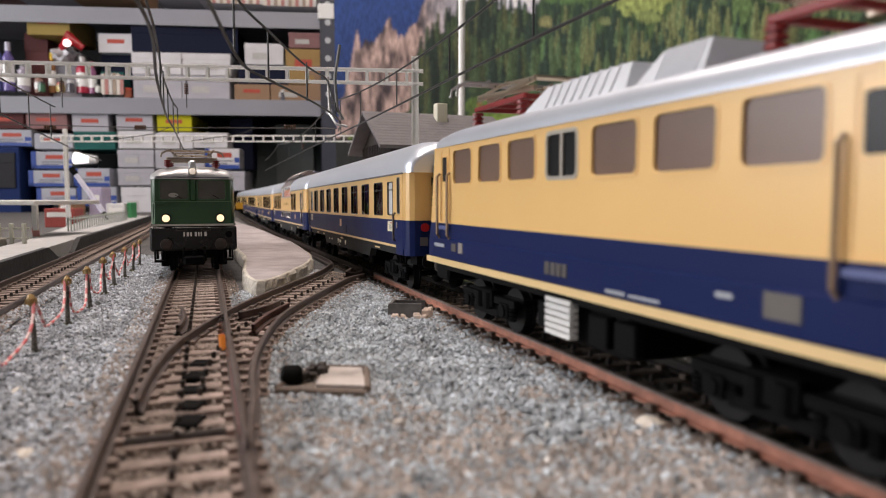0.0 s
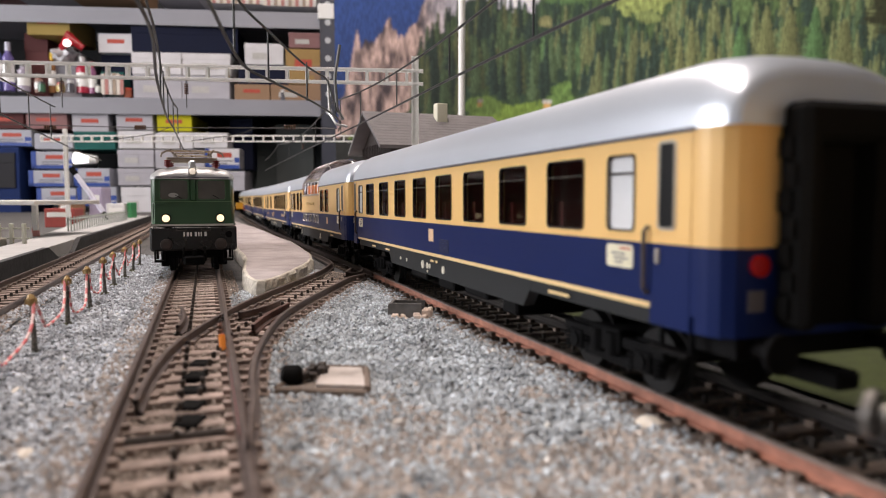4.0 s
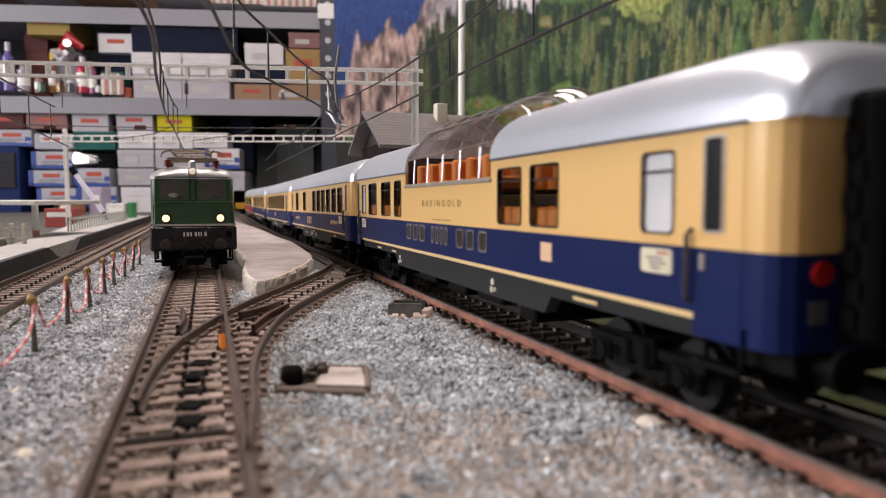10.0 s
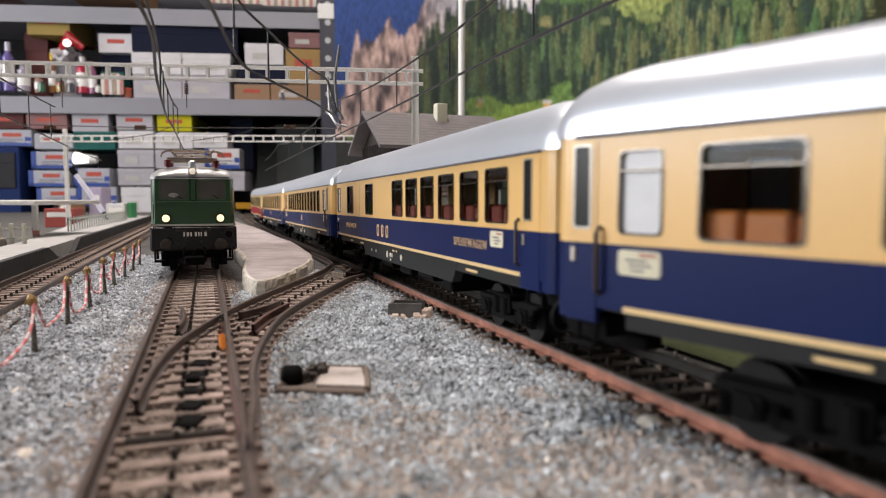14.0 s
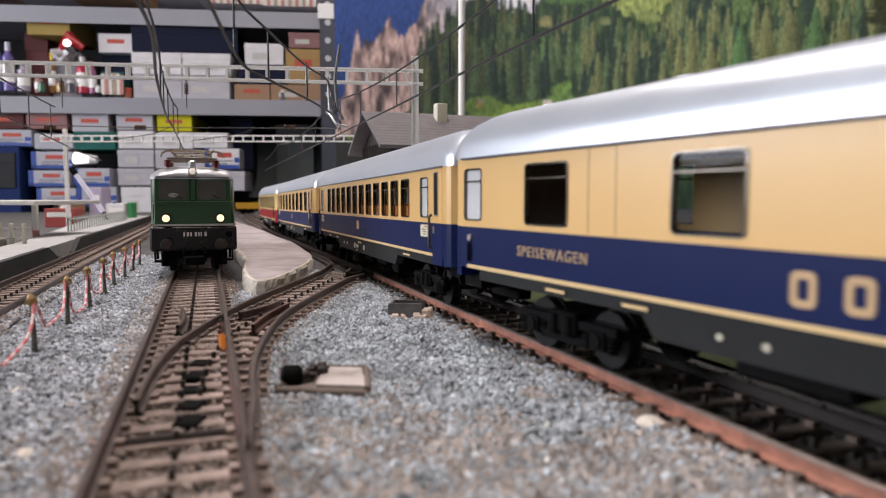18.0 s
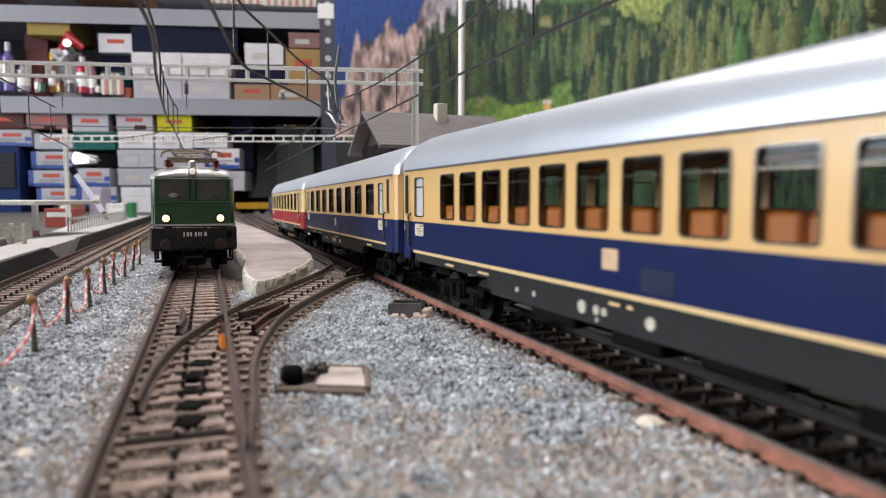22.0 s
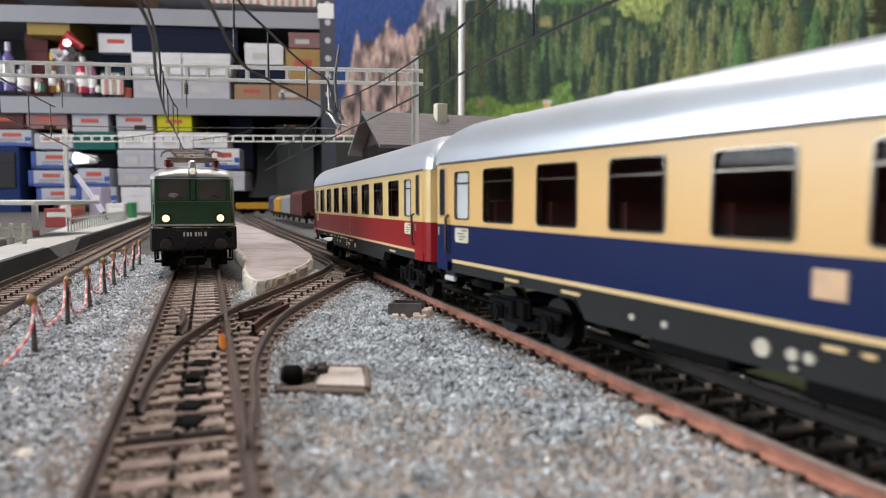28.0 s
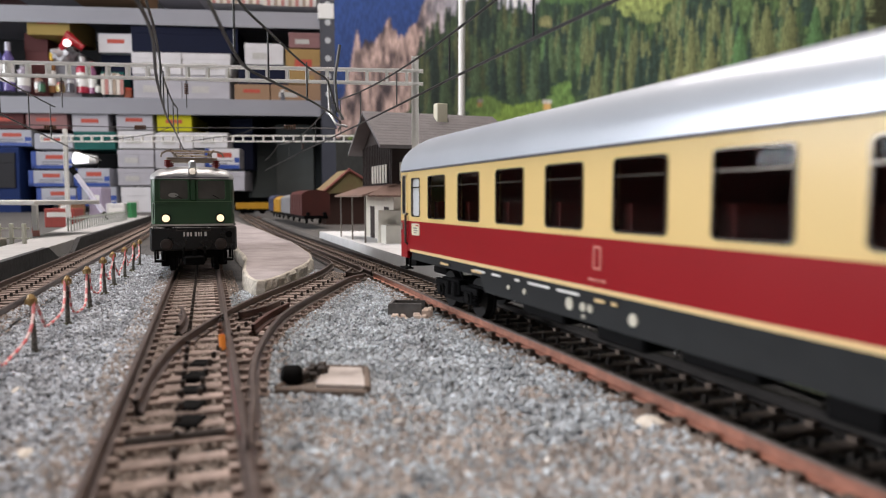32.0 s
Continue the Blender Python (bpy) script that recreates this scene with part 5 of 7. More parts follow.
# middle bay
on_shelf(82, 150, 40, 78, (0.30, 0.22, 0.07), "band")
on_shelf(62, 100, 68, 180, DR, y=60)
on_shelf(190, 250, 70, 102, W1, "band", y=30)
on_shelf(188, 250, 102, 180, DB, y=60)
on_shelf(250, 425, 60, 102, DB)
on_shelf(248, 330, 103, 140, W1)
on_shelf(331, 412, 103, 140, W1)
on_shelf(250, 330, 141, 180, GR)
on_shelf(331, 410, 141, 180, GR)
on_shelf(437, 502, 84, 120, W1)
on_shelf(425, 510, 121, 154, DB)
on_shelf(418, 478, 154, 182, TAN, "band")
on_shelf(480, 545, 154, 182, TAN)
on_shelf(512, 566, 64, 90, PK)
on_shelf(506, 568, 92, 152, (0.34, 0.22, 0.09), "band")
on_shelf(545, 572, 120, 182, TAN)
on_shelf(200, 236, 138, 176, TEAL, "spine", y=2)
on_shelf(100, 148, 98, 178, GR, y=80)
# lower bay
on_shelf(4, 70, 208, 234, DR, "band")
on_shelf(74, 140, 208, 234, PK, "band")
on_shelf(148, 207, 207, 238, GR, "band")
on_shelf(220, 280, 206, 234, GR, "band")
on_shelf(287, 345, 208, 236, YL, "band")
on_shelf(10, 82, 236, 263, W2, "label")
on_shelf(86, 148, 242, 268, W2, "band")
on_shelf(150, 217, 238, 268, TEAL)
on_shelf(80, 146, 272, 301, W2, "label")
on_shelf(74, 140, 304, 331, W2, "label")
on_shelf(86, 150, 334, 362, W2, "label")
on_shelf(147, 206, 300, 331, W2, "label")
on_shelf(152, 216, 332, 364, W2, "label")
on_shelf(222, 280, 236, 266, W1)
on_shelf(220, 280, 268, 298, GR)
on_shelf(220, 280, 300, 329, GR)
on_shelf(224, 278, 332, 385, W1)
on_shelf(283, 346, 238, 266, W1)
on_shelf(347, 404, 238, 264, W1)
on_shelf(366, 424, 265, 300, W1, "label")
on_shelf(283, 364, 268, 300, GR)
on_shelf(402, 432, 304, 338, GR)
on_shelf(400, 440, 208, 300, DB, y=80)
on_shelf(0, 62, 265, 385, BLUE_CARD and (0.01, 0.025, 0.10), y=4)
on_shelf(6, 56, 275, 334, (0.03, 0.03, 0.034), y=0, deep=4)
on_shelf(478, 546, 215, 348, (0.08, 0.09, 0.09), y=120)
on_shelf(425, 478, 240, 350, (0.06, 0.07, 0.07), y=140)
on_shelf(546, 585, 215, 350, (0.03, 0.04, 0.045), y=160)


def bottle(px, py0, py1, r, colour, cap, label):
    k = 1.512
    x, z0, z1 = (px - 784) * k + 322, (350 - py1) * k + 35.6, (350 - py0) * k + 35.6
    b = thing("bottle", SHELF @ pose(x * MM, 0.035, z0 * MM), label, "bottle", "bottles on the storage shelf")
    h = z1 - z0
    bm = mk()
    tube(bm, [(0, 0, 0), (0, 0, 1.5), (0, 0, h * 0.68), (0, 0, h * 0.78), (0, 0, h * 0.84)], [r * 0.9, r, r, r * 0.5, r * 0.42], 20)
    part("flask", bm, mat("bottle_%02d_%02d_%02d" % tuple(int(c * 99) for c in colour), colour, 0.2, var=0.1, scale=30), b, smooth=False)
    bm = mk()
    tube(bm, [(0, 0, h * 0.82), (0, 0, h)], r * 0.48, 16)
    part("cap", bm, mat("cap_%02d_%02d_%02d" % tuple(int(c * 99) for c in cap), cap, 0.4), b)
    bm = mk()
    tube(bm, [(0, 0, h * 0.18), (0, 0, h * 0.55)], r * 1.02, 20)
    part("label", bm, WHITE, b)


bottle(22, 78, 170, 14, (0.10, 0.12, 0.30), (0.15, 0.2, 0.4), "blue-violet plastic bottle with a white label")
bottle(42, 88, 170, 14, (0.16, 0.13, 0.34), (0.5, 0.5, 0.6), "violet plastic bottle with a white label")
bottle(66, 120, 170, 15, (0.40, 0.36, 0.44), (0.2, 0.2, 0.2), "pale lilac jar with a dark cap")
bottle(112, 104, 172, 9, (0.30, 0.14, 0.06), (0.7, 0.45, 0.03), "amber bottle with a yellow cap")
bottle(162, 110, 172, 16, (0.42, 0.03, 0.06), (0.5, 0.5, 0.5), "red and blue spray can")
bottle(178, 118, 172, 10, (0.30, 0.12, 0.22), (0.4, 0.1, 0.1), "plum coloured spray can")
bottle(90, 140, 172, 10, (0.36, 0.22, 0.18), (0.3, 0.3, 0.3), "small brown jar with a grey cap")


def clamp_lamp():
    k = 1.512
    t = thing("clip_light", SHELF @ pose(((150 - 784) * k + 322) * MM, 0.002, ((350 - 96) * k + 35.6) * MM), "red clip light with a bright lens on the shelf", "clip light")
    bm = mk()
    tube(bm, [(-28, 30, 0), (0, 0, 22), (30, 10, -4)], [10, 15, 8], 10)
    part("housing", bm, mat("glossy_red_plastic", (0.45, 0.02, 0.03), 0.25), t)
    bm = mk()
    disc(bm, (0, -12, 4), (0, 1, 0.1), 9, 4, 16)
    part("lens", bm, mat("bright_lens", (1, 1, 1), 0.2, emit=(1, 1, 1), power=2.0), t)
    t = thing("work_lamp", SHELF @ pose(((168 - 784) * k + 322) * MM, 0.004, ((350 - 283) * k + 35.6) * MM), "lit white work lamp among the boxes", "lamp")
    bm = mk()
    tube(bm, [(-27, 8, 0), (27, 8, -4)], [17, 10], 12)
    part("shade", bm, WHITE, t)
    bm = mk()
    tube(bm, [(-24, -2, 0), (10, -2, -3)], [15, 9], 12)
    part("tube", bm, mat("lit_work_tube", (1, 1, 1), 0.2, emit=(0.95, 1, 1), power=2.2), t)


clamp_lamp()


def shelf_clutter():
    """Crumpled bags, jars and paper stacks between the boxes."""
    k = 1.512

    def spot(px, py):
        return (px - 784) * k + 322, (350 - py) * k + 35.6

    film = mat("milky_plastic_film", (0.55, 0.55, 0.57), 0.25, var=0.3, scale=60)
    for n, (px, py, w, h, m) in enumerate(((130, 118, 62, 40, film), (212, 180, 52, 34, film), (460, 152, 54, 26, film), (30, 205, 46, 22, film), (120, 78, 40, 26, mat("red_plastic_bag", (0.28, 0.03, 0.035), 0.4, var=0.4, scale=60)))):
        x, z = spot(px, py)
        t = thing("plastic_bag", SHELF @ pose(x * MM, 0.05, z * MM), "crumpled plastic bag between the boxes", "bag", "bags on the storage shelf")
        bm = mk()
        bmesh.ops.create_icosphere(bm, subdivisions=3, radius=1.0)
        for v in bm.verts:
            q = 1 + 0.45 * noise.noise(v.co * 1.9 + Vector((n * 7.0, 0, 0))) + 0.2 * noise.noise(v.co * 5.0)
            v.co = Vector((v.co.x * q * w / 2, v.co.y * q * 30, max(0.0, (v.co.z * q + 1) * h / 2)))
        part("bag_skin", bm, m, t)
    for n, (px, py, r, h, c) in enumerate(((8, 170, 13, 40, (0.30, 0.30, 0.33)), (100, 172, 9, 26, (0.06, 0.16, 0.10)), (130, 172, 10, 24, (0.45, 0.33, 0.10)), (146, 172, 9, 30, (0.10, 0.10, 0.12)), (192, 172, 9, 22, (0.55, 0.55, 0.52)), (240, 180, 10, 26, (0.35, 0.10, 0.06)), (500, 182, 9, 30, (0.12, 0.12, 0.14)))):
        x, z = spot(px, py)
        t = thing("paint_jar", SHELF @ pose(x * MM, -0.004 + 0.02, z * MM), "small glass paint jar with a lid", "jar", "jars on the storage shelf")
        bm = mk()
        tube(bm, [(0, 0, 0), (0, 0, 1), (0, 0, h * 0.7), (0, 0, h * 0.78)], [r * 0.9, r, r, r * 0.8], 16)
        part("glass_body", bm, mat("jar_%d" % n, c, 0.15, var=0.1, scale=40), t)
        bm = mk()
        disc(bm, (0, 0, h * 0.88), (0, 0, 1), r * 0.86, h * 0.22, 16)
        part("lid", bm, mat("jar_lid_%d" % (n % 3), ((0.6, 0.6, 0.6), (0.05, 0.05, 0.05), (0.55, 0.08, 0.05))[n % 3], 0.4), t)


shelf_clutter()


# ---------------------------------------------------------------- mountain picture on the wall behind the house
def mural():
    """A printed alpine view: sky, rock towers, meadows and fir forest, painted row by row."""
    W, H, S = 600, 230, 2.0
    rng = np.random.RandomState(11)
    img = np.zeros((H, W, 3))
    yy, xx = np.mgrid[0:H, 0:W]
    X, Y = 596 + xx * S, -90 + yy * S

    def fuzz(sx, sy, seed):
        r = np.random.RandomState(seed)
        g = r.rand(int(H / sy) + 3, int(W / sx) + 3)
        fy, fx = yy / sy, xx / sx
        iy, ix = fy.astype(int), fx.astype(int)
        ty, tx = fy - iy, fx - ix
        ty, tx = ty * ty * (3 - 2 * ty), tx * tx * (3 - 2 * tx)
        return (g[iy, ix] * (1 - tx) + g[iy, ix + 1] * tx) * (1 - ty) + (g[iy + 1, ix] * (1 - tx) + g[iy + 1, ix + 1] * tx) * ty

    img[:] = np.array((0.012, 0.036, 0.135)) * (1.25 - 0.0022 * np.clip(Y + 90, 0, 300))[..., None]
    ridge = np.interp(X, [596, 604, 615, 626, 634, 640, 648, 656, 664, 672, 680, 686, 691, 698, 706, 716, 728, 740, 752, 764, 800, 2000], [230, 190, 150, 100, 62, 84, 66, 72, 90, 72, 64, 40, 34, 58, 70, 72, 60, 40, 0, -30, -90, -90])
    ridge = ridge + (fuzz(2.5, 40, 1) - 0.5) * 22
    rock = Y > ridge
    f = 0.5 * fuzz(3, 14, 2) + 0.3 * fuzz(9, 40, 3) + 0.2 * fuzz(1.3, 5, 4)
    pink, grey = np.array((0.36, 0.255, 0.225)), np.array((0.03, 0.022, 0.026))
    col = grey + (pink - grey) * np.clip((f - 0.30) * 2.5, 0, 1)[..., None]
    cool = np.clip((X - 740) / 60, 0, 1)[..., None]
    col = col * (1 - cool) + cool * (np.array((0.30, 0.29, 0.33)) * (0.5 + f[..., None]))
    img[rock] = col[rock]
    # forest ground
    edge = np.interp(X, [596, 690, 720, 745, 765, 785, 805, 825, 850, 900, 940, 1000, 2000], [260, 230, 190, 130, 100, 64, 30, 12, 6, 30, 20, -20, -90]) + (fuzz(4, 30, 5) - 0.5) * 30
    forest = Y > edge
    g = 0.6 * fuzz(4, 18, 6) + 0.4 * fuzz(1.5, 5, 7)
    light = np.clip((X - 850) / 600, 0, 1)[..., None]
    dark, mid = np.array((0.010, 0.022, 0.016)), np.array((0.05, 0.085, 0.03))
    fc = dark + (mid * (0.6 + 0.9 * light) - dark) * np.clip((g - 0.3) * 1.7, 0, 1)[..., None]
    img[forest] = fc[forest]
    snow = (((X - 895) / 40) ** 2 + ((Y - 2) / 28) ** 2 < 0.6 + 0.8 * fuzz(6, 6, 8)) & (Y < 24)
    img[snow] = (0.42, 0.42, 0.48)
    # sunlit clearings
    CLEAR = ((1120, -5, 62, 44, (0.15, 0.185, 0.06)), (1000, -8, 70, 26, (0.04, 0.08, 0.03)), (965, 46, 22, 10, (0.11, 0.11, 0.05)), (1062, 44, 16, 9, (0.08, 0.10, 0.045)), (1140, 38, 26, 12, (0.11, 0.14, 0.05)), (1330, -40, 50, 50, (0.18, 0.27, 0.09)),
             (935, 204, 116, 22, (0.085, 0.135, 0.026)), (990, 178, 26, 32, (0.06, 0.11, 0.03)), (850, 190, 40, 18, (0.06, 0.10, 0.025)), (700, 260, 120, 30, (0.12, 0.2, 0.03)), (955, 96, 8, 24, (0.045, 0.09, 0.035)), (1018, 112, 7, 30, (0.035, 0.07, 0.03)), (1300, 20, 20, 36, (0.07, 0.12, 0.045)))
    for cx, cy, rx, ry, c in CLEAR:
        d = ((X - cx) / rx) ** 2 + ((Y - cy) / ry) ** 2
        msk = d < 0.25 + 0.7 * fuzz(7, 5, int(abs(cx)) % 97) + 0.45 * fuzz(1.6, 3, int(abs(cx)) % 89)
        img[msk] = (np.array(c) * (0.65 + 0.7 * fuzz(3, 4, 9)[..., None]))[msk]

    def fir(cx, base, tall, wide, c):
        """One spruce: ragged triangle, darker to one side."""
        i0, i1 = int((base - tall + 90) / S), int((base + 90) / S)
        for i in range(max(i0, 0), min(i1, H)):
            t = (i - i0) / max(1, i1 - i0)
            hw = wide * (0.06 + t ** 0.8) * (0.65 + 0.7 * rng.rand())
            a, b = (cx - hw - 596) / S, (cx + hw - 596) / S
            ja, jb = max(0, int(a)), min(W, int(b) + 1)
            if jb <= ja:
                continue
            sh = np.linspace(1.25, 0.55, jb - ja) * (0.7 + 0.6 * rng.rand(jb - ja))
            img[i, ja:jb] = np.array(c)[None] * sh[:, None]

    trees = []
    for _ in range(900):
        cx = rng.uniform(735, 1790)
        lim = np.interp(cx, [735, 780, 830, 900, 1000, 1800], [235, 225, 200, 186, 215, 260])
        top = np.interp(cx, [735, 765, 805, 850, 940, 1000, 1800], [170, 110, 50, 40, 50, 10, -60])
        base = rng.uniform(top, lim)
        trees.append((base, cx))
    clear = lambda x, y: any(((x - q[0]) / q[2]) ** 2 + ((y - q[1]) / q[3]) ** 2 < 0.9 for q in CLEAR)
    for base, cx in sorted(trees):
        if clear(cx, base) or clear(cx, base - 25) or clear(cx, base - 55):
            continue
        k = np.clip((cx - 900) / 500, 0, 1)
        near = np.clip((base - 40) / 180, 0, 1)
        warm = rng.rand()
        if warm > 0.80 - 0.25 * k:
            c = np.array((0.105, 0.125, 0.055)) * (0.45 + 0.85 * k)
        elif warm > 0.45:
            c = np.array((0.045, 0.075, 0.036)) * (0.7 + 0.9 * k)
        else:
            c = np.array((0.013, 0.026, 0.020)) * (0.8 + 0.9 * k)
        fir(cx, base, rng.uniform(46, 105) * (0.6 + 0.5 * near), rng.uniform(5.5, 11) * (0.7 + 0.4 * near), c)
    for cx, base, tall, wide in ((1195, 190, 120, 14), (1215, 150, 110, 12), (1345, 110, 90, 18), (1345, 200, 125, 20), (1385, 150, 130, 26), (1430, 170, 150, 24), (1480, 130, 90, 22), (1250, 190, 110, 22), (1300, 185, 130, 24)):
        fir(cx, base, tall, wide, (0.115, 0.13, 0.055) if cx not in (1300, 1430) else (0.06, 0.13, 0.05))
    for cx, base, tall, wide in ((1560, 50, 150, 40), (1600, 70, 160, 50)):
        fir(cx, base, tall, wide, (0.02, 0.022, 0.010))
    img[(Y > 236 + 14 * fuzz(6, 6, 31)) & (X < 800)] = (0.012, 0.013, 0.012)
    for x0, x1, y0, y1, c in ((957, 973, 180, 186, (0.30, 0.29, 0.27)), (959, 971, 186, 198, (0.34, 0.20, 0.07)), (843, 853, 178, 183, (0.10, 0.09, 0.08)), (844, 852, 183, 192, (0.14, 0.08, 0.03))):
        img[(X >= x0) & (X < x1) & (Y >= y0) & (Y < y1)] = c
    # soft print: neighbouring dabs run into one another
    for _ in range(2):
        img[1:-1, 1:-1] = (img[1:-1, 1:-1] * 2 + img[:-2, 1:-1] + img[2:, 1:-1] + img[1:-1, :-2] + img[1:-1, 2:]) / 6
    img *= (0.75 + 0.5 * fuzz(1.2, 3.5, 21))[..., None]
    img += np.clip((X - 900) / 700, 0, 1)[..., None] * np.array((0.012, 0.014, 0.010))
    gain = (1.5 + 1.0 * np.clip((X - 800) / 160, 0, 1))[..., None]
    # flat picture, one small facet for each dab of colour
    k = 1500.0 / 1230.0
    dist = 1500.0
    m = bpy.data.materials.new("printed_photo_paper")
    m.use_nodes = True
    n, l = m.node_tree.nodes, m.node_tree.links
    a = n.new("ShaderNodeVertexColor")
    a.layer_name = "print"
    l.new(a.outputs["Color"], n["Principled BSDF"].inputs["Base Color"])
    n["Principled BSDF"].inputs["Roughness"].default_value = 0.7
    n["Principled BSDF"].inputs["Specular IOR Level"].default_value = 0.2
    th = thing("mural", pose(0, 0, 0), "printed alpine mountain and forest picture behind the layout", "mural")
    for c0 in range(0, W, 150):
        vx = (596 + np.arange(c0, c0 + 151) * S - 784) * k
        vz = 35.6 + (350 - (-90 + np.arange(H + 1) * S)) * k
        gx, gz = np.meshgrid(vx, vz)
        co = np.stack([gx, np.full_like(gx, dist), gz], 2).reshape(-1, 3) * MM
        idx = np.arange((H + 1) * 151).reshape(H + 1, 151)
        fa = np.stack([idx[:-1, :-1], idx[1:, :-1], idx[1:, 1:], idx[:-1, 1:]], 2).reshape(-1, 4)
        me = bpy.data.meshes.new("picture_sheet")
        me.from_pydata(co.tolist(), [], fa.tolist())
        at = me.color_attributes.new("print", "FLOAT_COLOR", "CORNER")
        rgba = np.ones((H * 150, 4))
        rgba[:, :3] = np.clip(img[:, c0:c0 + 150] * gain[:, c0:c0 + 150] + 0.014, 0, 0.8).reshape(-1, 3)
        at.data.foreach_set("color", np.repeat(rgba, 4, axis=0).ravel())
        link_mesh("picture_sheet", me, m, th)
    bm = mk()
    box(bm, -225, 1320, 1502, 1530, -40, 1000)
    b = part("wall_panel", bm, mat("grey_wall_panel_paint", (0.20, 0.20, 0.20), 0.8, var=0.04, scale=8))
    tagged(b, "flat panel that carries the mountain picture", "wall", kind="structure")


mural()

# ---------------------------------------------------------------- the moving train
# vehicle frame: x along the way of travel, y to its left, z up from the rail heads, millimetres; the seen side is at -y
HALF = 16.3


def coach_profile(w, z0, top, n=9):
    """Roof arch from gutter to gutter."""
    out = []
    for k in range(n * 2 + 1):
        a = math.pi * k / (2 * n)
        c, s = math.cos(a), math.sin(a)
        out.append((-w * math.copysign(abs(c) ** 0.7, c), z0 + (top - z0) * s ** 0.85))
    return out


def roof_shell(name, parent, x0, x1, w, z0, top, material, drop=0.58, label="", flat=0):
    """A long arched roof whose ends come down and round in; flat=-1 or 1 cuts the rear or front end square."""
    bm = mk()
    n = 9
    rear = [(x0 + 16 * (1 - math.cos(math.pi / 2 * k / n)), math.sin(math.pi / 2 * k / n)) for k in range(n + 1)]
    fore = [(x1 - (x - x0), f) for x, f in reversed(rear)]
    stations = ([(x0, 1.0), (x0 + 30, 1.0)] if flat < 0 else rear) + ([(x1, 1.0)] if flat > 0 else fore)
    rows = []
    for x, f in stations:
        t = z0 + (top - z0) * (drop + (1 - drop) * f)
        rows.append([(x, y, z) for y, z in coach_profile(w * (0.88 + 0.12 * min(1.0, f * 1.5)), z0, t)])
    if flat < 0:
        rows[0] = [(x + 15 * (1 - (abs(y) / w) ** 1.5), y, z) for x, y, z in rows[0]]
    loft(bm, rows, cap=False)
    bm.faces.new([bm.verts.new(p) for p in rows[0][::-1]])
    bm.faces.new([bm.verts.new(p) for p in rows[-1]])
    return part(name, bm, material, parent, label, smooth=True)


def side_wall(parent, side, x0, x1, zs, openings, mats, gap=None, lining=(10.9, 223.4)):
    """One body side with real openings: lower band, window zone with pillars, and the strip below the roof."""
    zlow, zbelt, zw0, zw1, ztop = zs
    ya, yb = (side * HALF, side * (HALF - 1.1))
    y0, y1 = min(ya, yb), max(ya, yb)
    bm = mk()
    box(bm, x0, x1, y0, y1, zlow, zbelt)
    part("lower_band", bm, mats[1], parent)
    bm = mk()
    box(bm, x0, x1, y0, y1, zbelt, zw0)
    if gap:
        box(bm, x0, gap[0], y0, y1, zw1, ztop)
        box(bm, gap[1], x1, y0, y1, zw1, ztop)
        openings = openings + [(gap[0], gap[1], 36.2, zw1)]
    else:
        box(bm, x0, x1, y0, y1, zw1, ztop)
    part("side_wall", bm, mats[0], parent)
    x = x0
    for a, b, za, zb in sorted(openings):
        bm = mk()
        box(bm, x, a, y0, y1, zw0, zw1)
        part("pillar", bm, mats[0], parent)
        for lo, hi in ((zw0, za), (zb, zw1)):
            if hi > lo + 0.05:
                bm = mk()
                box(bm, a, b, y0, y1, lo, hi)
                part("wall_strip", bm, mats[0], parent)
        x = b
    bm = mk()
    box(bm, x, x1, y0, y1, zw0, zw1)
    part("pillar", bm, mats[0], parent)
    bm = mk()
    e = side * (HALF + 0.12)
    box(bm, lining[0] - LEN / 2, lining[1] - LEN / 2, min(e, ya), max(e, ya), zlow - 0.1, zlow + 0.75)
    part("lining", bm, STRIPE, parent)


def window(parent, side, a, b, za, zb, transom=True, pane=PANE, blind=False):
    cx, cz, w, h = (a + b) / 2, (za + zb) / 2, b - a, zb - za
    y0, y1 = side * (HALF + 0.18), side * (HALF - 0.9)
    bm = mk()
    ring(bm, w + 0.3, h + 0.3, 1.1, 0.34, min(y0, y1), max(y0, y1), cx, cz)
    if transom:
        box(bm, a, b, min(y0, side * (HALF - 0.5)), max(y0, side * (HALF - 0.5)), zb - h * 0.25, zb - h * 0.25 + 0.3)
    win = part("window", bm, WINFRAME, parent)
    bm = mk()
    box(bm, a, b, min(side * (HALF - 0.45), side * (HALF - 0.7)), max(side * (HALF - 0.45), side * (HALF - 0.7)), za, zb)
    p = part("pane", bm, BLIND if blind else pane, win, "frosted white pane" if blind else "")
    if not blind:
        p.visible_shadow = False
    return win


def plate(parent, name, side, a, b, za, zb, material, label="", lift=0.1):
    bm = mk()
    y = side * HALF
    box(bm, a, b, min(y, y + side * lift), max(y, y + side * lift), za, zb)
    return part(name, bm, material, parent, label)


